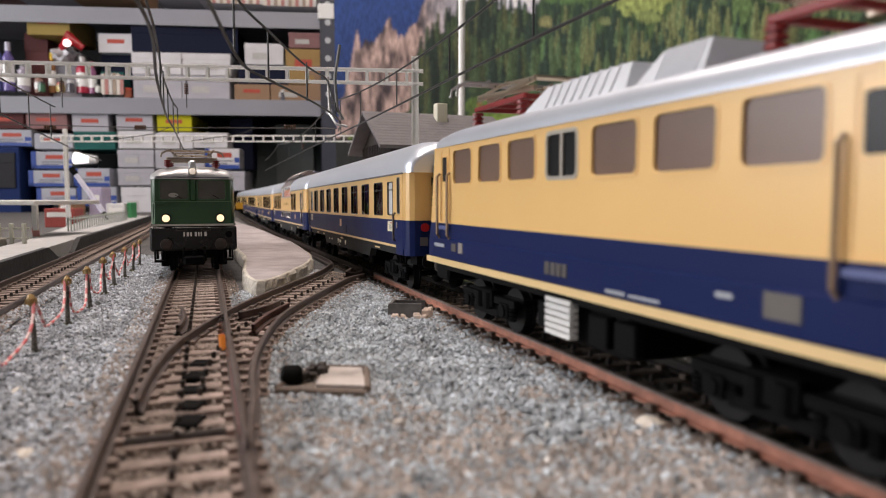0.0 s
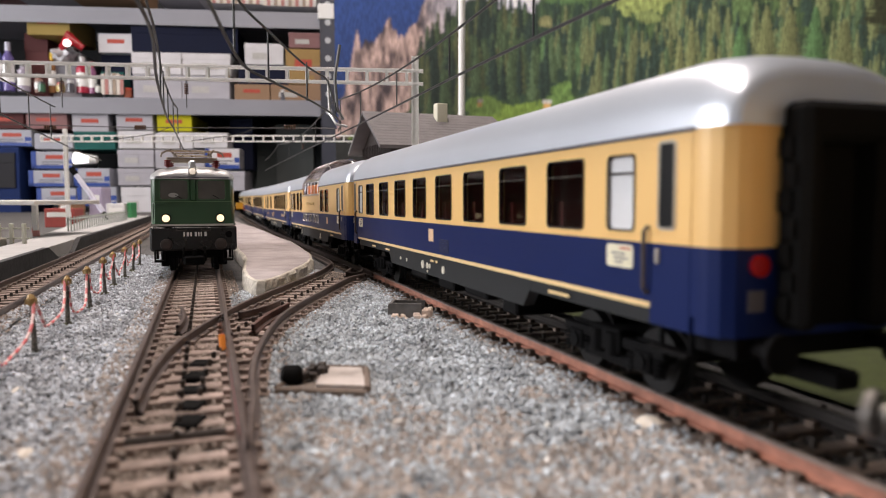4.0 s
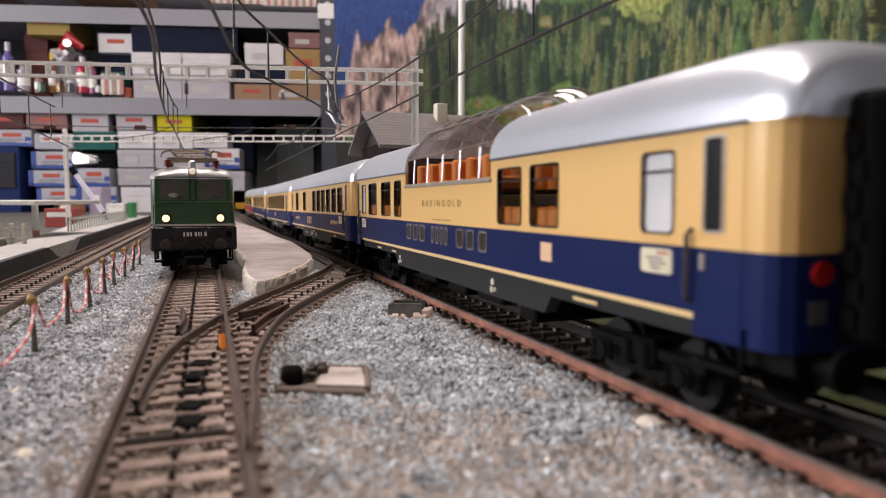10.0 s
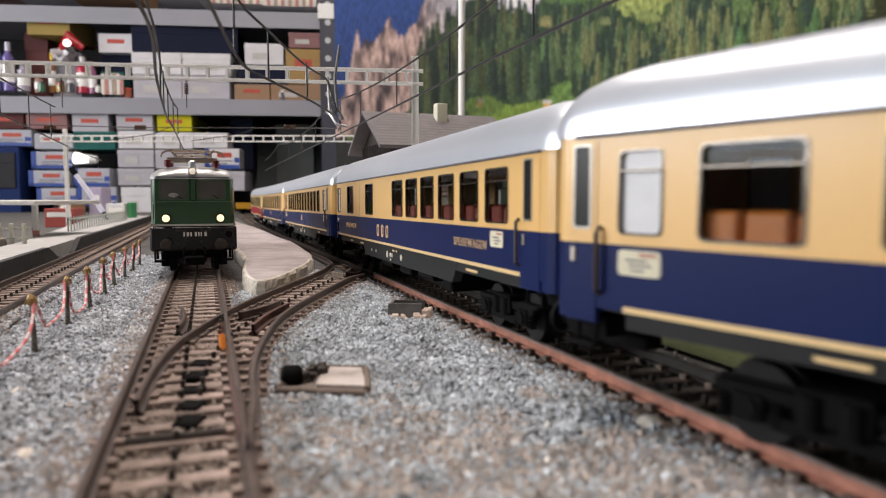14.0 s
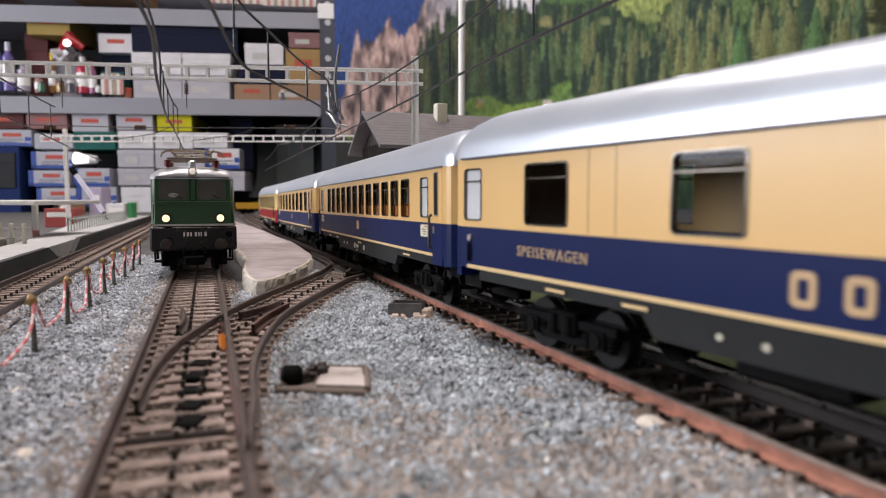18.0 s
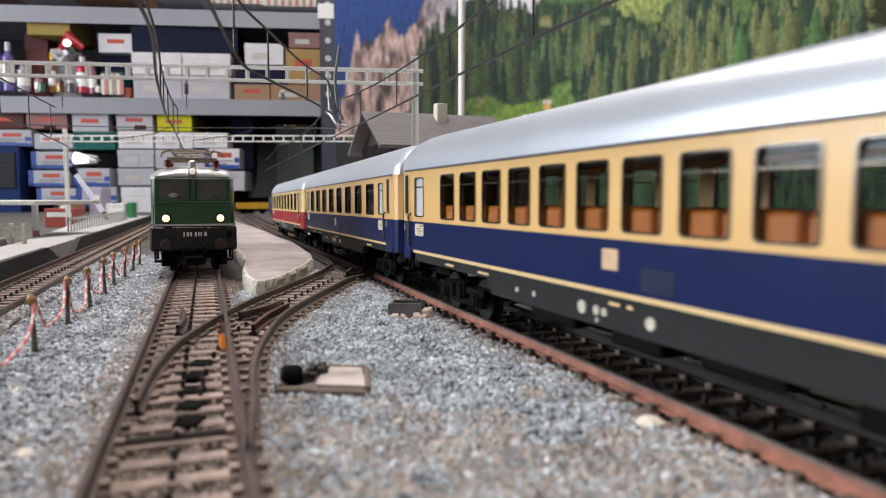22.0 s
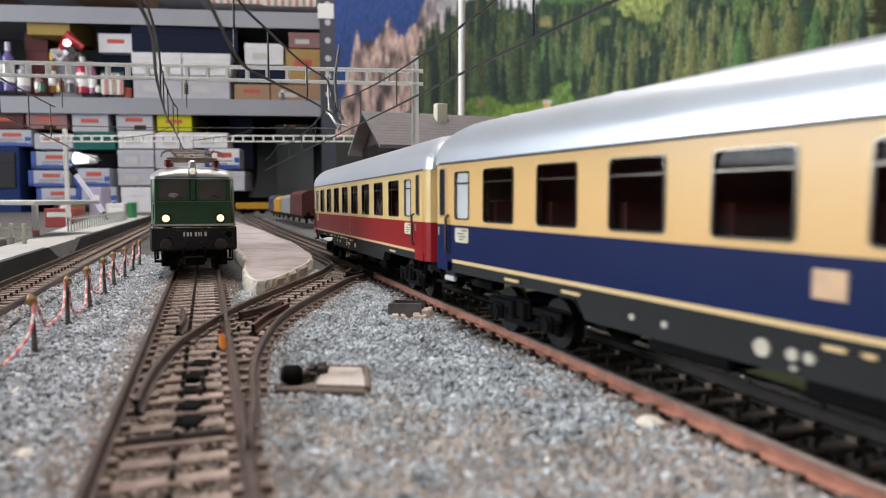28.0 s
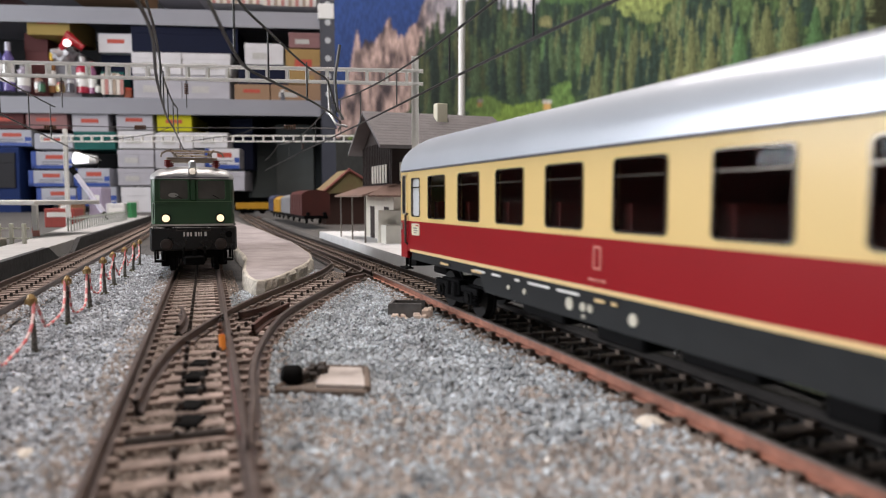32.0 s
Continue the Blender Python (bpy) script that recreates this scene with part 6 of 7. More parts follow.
def lettering(parent, words, x, z, size, material, width=None, space=1.25, thin=1.0):
    """Printed words on the seen side; the built-in font, turned to a mesh."""
    c = bpy.data.curves.new("words", "FONT")
    c.body, c.size, c.align_x, c.align_y, c.extrude, c.space_character = words, size * MM, "CENTER", "CENTER", 0.00006, space
    ob = bpy.data.objects.new("words", c)
    scene.collection.objects.link(ob)
    dg = bpy.context.evaluated_depsgraph_get()
    me = bpy.data.meshes.new_from_object(ob.evaluated_get(dg))
    bpy.data.objects.remove(ob)
    sx, mid = 1.0, 0.0
    if width:
        lo, hi = min(v.co.x for v in me.vertices), max(v.co.x for v in me.vertices)
        sx, mid = width * MM / (hi - lo), (lo + hi) / 2
    me.transform(pose(x * MM, -(HALF + 0.1) * MM, z * MM, 90, 0, 0) @ Matrix.Diagonal((sx, 1, 1, 1)) @ Matrix.Translation((-mid, 0, 0)))
    return link_mesh("lettering", me, material, parent)


def route_board(parent, side, x):
    """A destination board: ivory card with round corners, red head strip and fine print."""
    y = side * HALF
    bm = mk()
    outline = [(x + u, 22.45 + v) for u, v in round_rect(7.4, 3.6, 0.7)]
    a, b = [bm.verts.new((u, y, v)) for u, v in outline], [bm.verts.new((u, y + side * 0.12, v)) for u, v in outline]
    bm.faces.new(b if side < 0 else b[::-1])
    for i in range(len(a)):
        j = (i + 1) % len(a)
        bm.faces.new((a[i], a[j], b[j], b[i]))
    board = part("route_board", bm, mat("ivory_route_board", (0.74, 0.70, 0.52), 0.5), parent, "ivory route board with fine print")
    for u, v, z, h, m in ((0.2, 3.0, 23.5, 0.35, RED_PRINT), (-2.2, 1.6, 22.7, 0.3, GREY_PRINT), (-1.6, 2.2, 22.0, 0.3, GREY_PRINT), (-1.2, 1.0, 21.3, 0.3, GREY_PRINT)):
        bm = mk()
        box(bm, x + u, x + v, *sorted((y + side * 0.12, y + side * 0.16)), z, z + h)
        part("print_bar", bm, m, board)


def bars(parent, name, side, spans, z, h, material, label=""):
    """Small print too fine to read: plain bars."""
    y = side * HALF
    for a, b in spans:
        bm = mk()
        box(bm, a, b, min(y, y + side * 0.1), max(y, y + side * 0.1), z, z + h)
        part(name, bm, material, parent, label)


GREY_PRINT = mat("grey_print", (0.25, 0.25, 0.22), 0.6)
PANEL = {"express_coach": 115.6, "saloon_coach": 115.0, "dining_coach": 64.0, "dome_coach": 179.6}
LEN = 248.34
TAIL, NOSE = 2.5, 233.2
DOORS = []


def door(parent, side, end, lower, upper, shift=0.0):
    """An end door: cream upper panel between raised seams, window slit, handle, hand rail and step."""
    h = LEN / 2
    a, b, w0, w1, rail = ((222.6 - h, 231.8 - h, 224.6 - h, 228.2 - h, 222.2 - h) if end > 0 else (1.8 - h, 8.0 - h, 3.3 - h, 6.7 - h, 8.6 - h))
    a, b, w0, w1, rail = (q + shift for q in (a, b, w0, w1, rail))
    bm = mk()
    box(bm, a, b, *sorted((side * (HALF + 0.16), side * (HALF - 0.6))), 24.95, 26.2)
    box(bm, a, b, *sorted((side * (HALF + 0.16), side * (HALF - 0.6))), 39.2, 40.2)
    box(bm, a, w0 - 0.3, *sorted((side * (HALF + 0.16), side * (HALF - 0.6))), 26.2, 39.2, 0.1)
    box(bm, w1 + 0.3, b, *sorted((side * (HALF + 0.16), side * (HALF - 0.6))), 26.2, 39.2, 0.1)
    d = part("door", bm, upper, parent)
    bm = mk()
    box(bm, a, b, *sorted((side * (HALF + 0.14), side * (HALF - 1.0))), 13.0, 24.9, 0.2)
    part("door_panel", bm, lower, d)
    bm = mk()
    ring(bm, w1 - w0 + 0.4, 12.6, 0.8, 0.35, *sorted((side * (HALF + 0.26), side * (HALF - 0.6))), (w0 + w1) / 2, 33.2)
    part("door_window_frame", bm, FRAME, d)
    bm = mk()
    box(bm, w0, w1, *sorted((side * (HALF + 0.05), side * (HALF + 0.12))), 27.2, 39.2)
    part("pane", bm, mat("dark_door_glass", (0.012, 0.013, 0.014), 0.3, spec=0.2), d)
    bm = mk()
    tube(bm, [(rail, side * (HALF + 0.1), 17.5), (rail, side * (HALF + 0.9), 18.2), (rail, side * (HALF + 0.9), 26.6), (rail, side * (HALF + 0.1), 27.3)], 0.4, 6)
    part("handrail", bm, mat("dark_bronze_rail", (0.06, 0.04, 0.03), 0.5), d)
    bm = mk()
    box(bm, w0 - 0.4, w0 + 0.5, *sorted((side * (HALF + 0.14), side * (HALF + 0.5))), 22.0, 24.2, 0.1)
    part("door_handle", bm, FRAME, d)
    bm = mk()
    box(bm, a, b, *sorted((side * (HALF - 2), side * (HALF + 0.6))), 9.4, 10.0, 0.1)
    box(bm, a + 1, a + 1.6, *sorted((side * (HALF - 1.6), side * (HALF - 1.0))), 10, 15)
    box(bm, b - 1.6, b - 1, *sorted((side * (HALF - 1.6), side * (HALF - 1.0))), 10, 15)
    part("step", bm, BLACK, d)


def end_block(name, parent, end, xf, z0, z1, material):
    """The rounded, narrowed end of the body behind the doors."""
    bm = mk()
    out = []
    for dx, y in ((-0.6, HALF), (1.6, HALF - 0.15), (3.2, HALF - 0.9), (4.3, HALF - 2.4), (4.6, HALF - 4.2)):
        out.append((xf + end * dx, y))
    poly = [(x, -y) for x, y in out] + [(x, y) for x, y in reversed(out)]
    if end < 0:
        poly = poly[::-1]
    prism(bm, poly, z0, z1)
    return part(name, bm, material, parent)


def coach(name, label, wins, lower=BLUE, upper=CREAM, seat_mat=SEAT, zw=(26.2, 38.3), blinds=(), boards=True, seats=None, roof_gap=None, tail=TAIL, rear_door=True, lamp=(0.38, 0.012, 0.012)):
    """An express coach: wins are openings on the seen side, given from the rear end."""
    c = thing(name, pose(0, 0, 0), label, "coach", "coaches of the express train")
    h = LEN / 2
    zs = (15.4, 24.9, zw[0], zw[1], 40.6)
    for side in (-1, 1):
        ops = [(a - h, b - h, zw[0], zw[1]) for a, b in wins]
        for a, b in blinds:
            ops.append((a - h, b - h, zw[0] + 0.3, zw[1] - 0.2))
        side_wall(c, side, tail - h, NOSE - h, zs, ops, (upper, lower), roof_gap, (10.9 if rear_door else 6.0, 223.4))
        for a, b in wins:
            window(c, side, a - h, b - h, *zw)
        for a, b in blinds:
            window(c, side, a - h, b - h, zw[0] + 0.3, zw[1] - 0.2, blind=True)
        for end in (-1, 1):
            if end > 0 or rear_door:
                door(c, side, end, lower, upper, tail - TAIL if end < 0 else 0.0)
        for a, b in blinds:
            x = (a + b) / 2 - h
            if not boards:
                continue
            route_board(c, side, x)
    # ends, floor, gangways
    for end in (-1, 1):
        xf = (NOSE if end > 0 else tail) - h
        xe = xf + end * 4.6
        end_block("end_wall_upper", c, end, xf, 24.9, 40.8, upper)
        end_block("end_wall_lower", c, end, xf, 13.2, 24.9, lower)
        bm = mk()
        for s in (-1, 1):
            box(bm, *sorted((xe - end * 0.5, xe + end * 4.6)), s * 6.2 - 1.6, s * 6.2 + 1.6, 14.5, 40.5, 0.9)
        for k in range(7):
            for s in (-1, 1):
                box(bm, *sorted((xe + end * (0.6 + 0.6 * (k % 2)), xe + end * (2.6 + 0.6 * (k % 2)))), s * 7.9 - 0.5, s * 7.9 + 0.5, 16 + k * 3.4, 18.6 + k * 3.4)
        box(bm, *sorted((xe - end * 0.5, xe + end * 4.6)), -7.8, 7.8, 38.5, 43.5, 0.9)
        box(bm, *sorted((xe - end * 0.4, xe + end * 0.6)), -5, 5, 14.5, 39)
        part("gangway", bm, RUBBER, c, "black rubber gangway bellows")
        for s in (-1, 1):
            bm = mk()
            disc(bm, (xe + end * 3.4, s * 10, 11.6), (1, 0, 0), 2.6, 0.8, 14)
            tube(bm, [(xe - end * 2, s * 10, 11.6), (xe + end * 3.4, s * 10, 11.6)], 1.1, 10)
            part("buffer", bm, BLACK, c)
        bm = mk()
        box(bm, *sorted((xe - end * 1, xe - end * 9)), -13, 13, 10.2, 13.4)
        part("buffer_beam", bm, BLACK, c)
        bm = mk()
        box(bm, *sorted((xe - end * 8, xe + end * 4.9)), -2, 2, 6.5, 9, 0.4)
        part("coupler", bm, BLACK, c)
        for s in (-1, 1):
            bm = mk()
            disc(bm, (xe + end * 0.2, s * 10.6, 22.6), (1, 0, 0), 1.45, 0.8, 16)
            part("tail_lamp", bm, mat("tail_lens_%d" % (100 * lamp[0]), lamp, 0.25), c)
        bm = mk()
        box(bm, *sorted((xe, xe + end * 0.15)), -12.2, -9.6, 16.6, 19.4)
        part("end_label", bm, mat("dim_grey_print", (0.10, 0.10, 0.12), 0.6), c)
    bm = mk()
    box(bm, tail - h, NOSE - h, -HALF + 1.1, HALF - 1.1, 14.9, 16.0)
    part("floor_pan", bm, SKIRT, c)
    # underframe: a deep skirt between the bogies, shallow over them
    bm = mk()
    box(bm, 11 - h, 223 - h, -HALF + 0.5, HALF - 0.5, 12.8, 15.3)
    poly = [(62 - h, 15.3), (67 - h, 9.3), (178 - h, 9.3), (183 - h, 15.3)]
    part("solebar", bm, SKIRT, c)
    for s in (-1, 1):
        bm = mk()
        a = [bm.verts.new((x, s * (HALF - 0.45), z)) for x, z in poly]
        b = [bm.verts.new((x, s * (HALF - 3.0), z)) for x, z in poly]
        bm.faces.new(a)
        bm.faces.new(b[::-1])
        for i in range(4):
            bm.faces.new((a[i], b[i], b[(i + 1) % 4], a[(i + 1) % 4]))
        part("skirt", bm, SKIRT, c)
    for x, w, d in ((-36, 18, 6.0), (-8, 14, 5.5), (16, 16, 6.2), (38, 8, 5.0)):
        bm = mk()
        box(bm, x - w / 2, x + w / 2, -12, 12, d, 13, 0.5)
        part("equipment_box", bm, BLACK, c)
    bars(c, "fine_print", -1, [(-h + 38, -h + 44), (-h + 60, -h + 66), (h - 58, h - 50)] + ([] if roof_gap else [(-h + 115.0, -h + 118.0), (-h + 120.0, -h + 121.6)]), 13.6, 0.6, STRIPE)
    marks = ((80.0, 12.0, 0.55), (87.7, 12.0, 0.6), (106.0, 12.0, 1.25), (110.6, 12.0, 0.85), (113.0, 12.0, 0.75), (125.7, 12.0, 1.1), (110.9, 10.3, 0.4))
    if roof_gap:
        marks = ((69.6, 12.2, 0.75), (68.6, 10.6, 0.6), (70.8, 10.9, 0.5), (152.0, 12.6, 0.8), (151.4, 10.8, 0.75), (153.2, 11.0, 0.5))
    for x, z, r in marks:
        bm = mk()
        disc(bm, (x - h, -HALF + 0.35, z), (0, 1, 0), r, 0.3, 14)
        part("skirt_mark", bm, mat("ivory_round_mark", (0.66, 0.63, 0.52), 0.6), c)
    # class panel on the lower band
    if name in ("express_coach", "saloon_coach") and lower == BLUE:
        grille = plate(c, "vent_panel", -1, 123.6 - h, 131.4 - h, 17.0, 20.6, mat("dark_navy_grille", (0.003, 0.006, 0.03), 0.5), "dark ventilation panel")
        for k in range(5):
            bm = mk()
            box(bm, 124.0 - h, 131.0 - h, -HALF - 0.2, -HALF - 0.1, 17.4 + k * 0.65, 17.65 + k * 0.65)
            part("slat", bm, BLUE, grille)
    if lower == RED:
        bm = mk()
        ring(bm, 2.4, 4.2, 0.3, 0.4, -HALF - 0.1, -HALF, PANEL[name] - h, 21.4)
        part("class_panel", bm, mat("pale_red_print", (0.70, 0.25, 0.20), 0.5), c, "pale red printed frame")
        bars(c, "fine_print", -1, [(PANEL[name] - h - 2.6, PANEL[name] - h + 2.6), (PANEL[name] - h - 1.2, PANEL[name] - h + 1.6)], 17.2, 0.5, mat("pale_red_print", (0.70, 0.25, 0.20), 0.5))
        bars(c, "fine_print", -1, [(62 - h, 68 - h), (72 - h, 76.5 - h), (84 - h, 86 - h), (90 - h, 99 - h), (102 - h, 110 - h)], 13.9, 0.5, WHITE)
    elif name != "dining_coach":
        plate(c, "class_panel", -1, PANEL[name] - h - 2.25, PANEL[name] - h + 2.25, 19.6, 23.2, mat("salmon_panel", (0.80, 0.54, 0.33), 0.5), "small cream printed panel")
    for x in (38.5 - h, 205 - h):
        bogie(c, x)
    # inside
    # dark panel added under the roof to keep the interior in shade
    bm = mk()
    spans = ((8, 77), (153, 228)) if roof_gap else ((8, 228),)
    for u, v in spans:
        box(bm, u - h, v - h, -HALF + 1.2, HALF - 1.2, 39.4, 40.2)
    part("inner_ceiling", bm, DARKWOOD, c)
    for i, m in enumerate(seats or ()):
        for s in (-1, 1):
            bm = mk()
            box(bm, m - h - 4.8, m - h + 1.0, *sorted((s * 15.0, s * 9.0)), 16, 30.0, 0.5)
            box(bm, m - h + 1.5, m - h + 4.9, *sorted((s * 14.6, s * 8.5)), 16, 29.8, 0.5)
            box(bm, m - h - 3.0 + i % 3 * 1.4, m - h + 0.5 + i % 3 * 1.4, *sorted((s * 7.5, s * 3.0)), 16, 30.2 - i % 2 * 0.6, 0.5)
            part("seat", bm, seat_mat, c, "moulded seat")
    if not seats:
        bm = mk()
        for a, b in list(wins):
            box(bm, b - h + 4.5, b - h + 5.5, -HALF + 2, 6, 16.2, 39)
            box(bm, a - h - 1.5, a - h + 1.5, -HALF + 2.5, 6, 16.2, 31)
            box(bm, b - h - 1.0, b - h + 2.0, -HALF + 2.5, 6, 16.2, 31)
        box(bm, 24 - h, 206 - h, 6, 7, 16.2, 39)
        part("compartment_walls", bm, mat("wine_red_partition", (0.17, 0.022, 0.016), 0.6, var=0.2), c, "wine-red compartment partitions")
    if not roof_gap:
        roof_shell("roof", c, tail - 4.8 - h, NOSE + 5.4 - h, HALF + 0.25, 40.6, 51.9, ROOF)
    for x in (20 - h, 60 - h, 176 - h, 214 - h):
        if roof_gap and roof_gap[0] - 6 < x < roof_gap[1] + 6:
            continue
        bm = mk()
        tube(bm, [(x, -2.5, 51.0), (x, -2.5, 52.1), (x, -2.5, 52.4)], [2.4, 2.4, 1.6], 14)
        part("roof_vent", bm, ROOF, c)
    runs = ((tail - h + 1, roof_gap[0]), (roof_gap[1], NOSE - h - 1)) if roof_gap else ((tail - h + 1, NOSE - h - 1),)
    for s in (-1, 1):
        for u, v in runs:
            bm = mk()
            tube(bm, [(u, s * (HALF + 0.3), 40.6), (v, s * (HALF + 0.3), 40.6)], 0.3, 6)
            part("gutter", bm, mat("dark_gutter_line", (0.12, 0.13, 0.16), 0.4), c)
    return c


COMPARTMENTS = [(27.75 + 23.12 * i, 41.4 + 23.12 * i) for i in range(8)]
END_BLINDS = [(12.3, 20.2), (210.8, 218.4)]
SALOON = [(34.4 + 13.98 * i, 44.3 + 13.98 * i) for i in range(12)]
DINING = [(30.4, 44.6), (70.6, 84.2), (115.3, 129.0), (133.5, 146.6), (150.6, 163.4), (168.0, 181.0), (185.9, 198.6), (203.2, 216.2)]
DOMEWIN = [(22.9, 36.5), (44.5, 58.1), (63.8, 72.8), (155.7, 168.1), (172.3, 184.3)]

coach_a = coach("express_coach", "cream and blue compartment coach with silver roof on the through track", COMPARTMENTS, blinds=END_BLINDS)
coach_e = coach("express_coach", "cream and blue compartment coach with silver roof on the through track", COMPARTMENTS, blinds=END_BLINDS)
coach_f = coach("express_coach", "cream and wine-red compartment coach, the last of the train", COMPARTMENTS, lower=RED, upper=YELLOW_CREAM, blinds=END_BLINDS, lamp=(0.01, 0.01, 0.01))
coach_d = coach("saloon_coach", "cream and blue open saloon coach with orange seats", SALOON, blinds=END_BLINDS, seats=[39.3 + 13.98 * i for i in range(12)])
coach_c = coach("dining_coach", "cream and blue dining coach with wide windows and printed words", DINING, blinds=[(4.6, 12.5)], boards=False, rear_door=False, seat_mat=mat("wine_red_seat_plastic", (0.20, 0.030, 0.014), 0.5), seats=[120 + 17.6 * i for i in range(6)])
for x in (50.5, 57.8):
    plate(coach_c, "panel_seam", -1, x - LEN / 2, x + 0.22 - LEN / 2, 25.0, 40.4, mat("shaded_cream_seam", (0.50, 0.31, 0.12), 0.5), lift=0.06)
PRINT = mat("orange_cream_print", (0.62, 0.42, 0.22), 0.5, var=0.04)
lettering(coach_c, "SPEISEWAGEN", 39.2 - LEN / 2, 20.6, 3.0, PRINT, 22.8)
lettering(coach_c, "SPEISEWAGEN", 192.6 - LEN / 2, 20.6, 3.0, PRINT, 22.8)
route_board(coach_c, -1, 210.0 - LEN / 2)
for a in (91.0, 98.2, 105.4):
    bm = mk()
    ring(bm, 3.6, 4.6, 1.0, 1.0, -(HALF + 0.16), -HALF, a + 1.9 - LEN / 2, 20.3)
    part("company_mark", bm, PRINT, coach_c, "cream printed mark")
bm = mk()
disc(bm, (7.4 - LEN / 2, -HALF - 0.2, 22.4), (0, 1, 0), 0.8, 0.6, 12)
part("lock", bm, FRAME, coach_c, "round bright door lock")
bm = mk()
tube(bm, [(7.4 - LEN / 2, -HALF - 0.5, 21.2), (7.4 - LEN / 2, -HALF - 0.5, 17.0)], 0.4, 6)
part("handrail", bm, BLACK, coach_c)
coach_b = coach("dome_coach", "cream and blue coach with a raised glass viewing dome", DOMEWIN, blinds=[(9.8, 17.2), (210.6, 218.2)], seats=[26.5, 33, 48, 55, 68, 159, 165, 176, 182], roof_gap=(78.4 - LEN / 2, 151.6 - LEN / 2), tail=0.3)
lettering(coach_b, "RHEINGOLD", 114.6 - LEN / 2, 30.6, 2.7, mat("dark_gold_print", (0.40, 0.25, 0.10), 0.5), 34, 1.9, 0.55)
bars(coach_b, "underline", -1, [(107.5 - LEN / 2, 123.0 - LEN / 2)], 25.9, 0.3, mat("dark_gold_print", (0.40, 0.25, 0.10), 0.5))


def dome(parent):
    """Raised clear dome: one moulded glazing with sloping ends, thin moulded seams, orange seats inside."""
    h = LEN / 2
    a, b = 78.4 - h, 151.6 - h
    d = new("dome")
    d.empty_display_size = 0.005
    d.parent = parent
    prof = [(-16.2, 36.4), (-15.8, 44.6), (-12.0, 51.2), (-6.0, 55.6), (0, 56.8), (6.0, 55.6), (12.0, 51.2), (15.8, 44.6), (16.2, 36.4)]
    fine = [prof[0]]
    for i in range(1, 7):
        p0, p1, p2, p3 = prof[i - 1] if i > 1 else (-17.2, 38.4), prof[i], prof[i + 1], prof[i + 2] if i < 6 else (17.2, 38.4)
        for q in (0, 0.25, 0.5, 0.75):
            fine.append(tuple(0.5 * (2 * v1 + (v2 - v0) * q + (2 * v0 - 5 * v1 + 4 * v2 - v3) * q * q + (3 * v1 - v0 - 3 * v2 + v3) * q ** 3) for v0, v1, v2, v3 in zip(p0, p1, p2, p3)))
    prof = fine + [prof[7], prof[8]]
    last = len(prof) - 1
    rows = []
    for x, k in ((a + 0.2, 0.62), (a + 2.5, 0.8), (a + 9, 1.0), (b - 0.2, 1.0), (b + 10, 0.97), (b + 16, 0.8), (b + 20, 0.55)):
        rows.append([(min(x, b) + max(0.0, x - b) * (1 - (abs(y) / 16.4) ** 1.5), y, z if z < 44 else 44.6 + (z - 44.6) * k) for y, z in prof])
    clear = glass("dome_side_glazing", (0.90, 0.88, 0.87), 0.05, 0.012, 0.08)
    crown = glass("dome_crown_glazing", (0.86, 0.83, 0.84), 0.10, 0.20, 0.5)
    for name, i0, i1, m in (("side_pane", 0, 1, clear), ("crown_glass", 1, last - 1, crown), ("side_pane", last - 1, last, clear)):
        bm = mk()
        loft(bm, [r[i0:i1 + 1] for r in rows], cap=False)
        g = part(name, bm, m, d, smooth=name == "crown_glass")
        g.visible_shadow = False
    for r in (rows[0], rows[-1]):
        bm = mk()
        bm.faces.new([bm.verts.new(p) for p in r])
        g = part("end_pane", bm, clear, d)
        g.visible_shadow = False
    seam = glass("moulded_clear_edge", (0.88, 0.87, 0.88), 0.3, 0.6, 0.3)
    for i in range(5):
        x = a + 9 + i * (b - a - 17) / 4
        for sgn in (-1, 1):
            bm = mk()
            tube(bm, [(x, sgn * abs(y) * 0.99, z) for y, z in prof[:14]], 0.24, 6)
            part("seam", bm, seam, d)
    for k in (1, 6, last - 6, last - 1):
        bm = mk()
        tube(bm, [(r[k][0], r[k][1] * 1.005, r[k][2] + 0.05) for r in rows], 0.34, 8)
        part("seam", bm, seam, d)
    orange = mat("bright_orange_seat", (0.62, 0.185, 0.018), 0.5, var=0.15)
    for sgn in (-1, 1):
        bm = mk()
        box(bm, a - 0.4, b + 0.4, *sorted((sgn * (HALF - 0.6), sgn * (HALF + 0.5))), 35.6, 36.7, 0.15)
        part("sill", bm, FRAME, d)
        for i in range(6):
            bm = mk()
            x = 82.6 - h + i * 11.2
            box(bm, x + 1, x + 5.2, *sorted((sgn * 14.0, sgn * 9.8)), 33.9, 42.6, 0.6)
            box(bm, x + 3.5, x + 8.0, *sorted((sgn * 8.6, sgn * 4.2)), 33.9, 42.0, 0.6)
            box(bm, x + 1, x + 9.5, *sorted((sgn * 14.0, sgn * 4.2)), 33.9, 37.2, 0.4)
            part("dome_seat", bm, orange, d, "orange dome seat")
    bm = mk()
    box(bm, a, b, -15.0, 15.0, 33.2, 33.9)
    part("dome_floor", bm, DARKWOOD, d)
    bm = mk()
    box(bm, a - 0.2, a + 0.6, -15.4, 15.4, 33.9, 45.5)
    part("dome_bulkhead", bm, mat("black_brown_bulkhead", (0.018, 0.011, 0.008), 0.6, var=0.2), d)
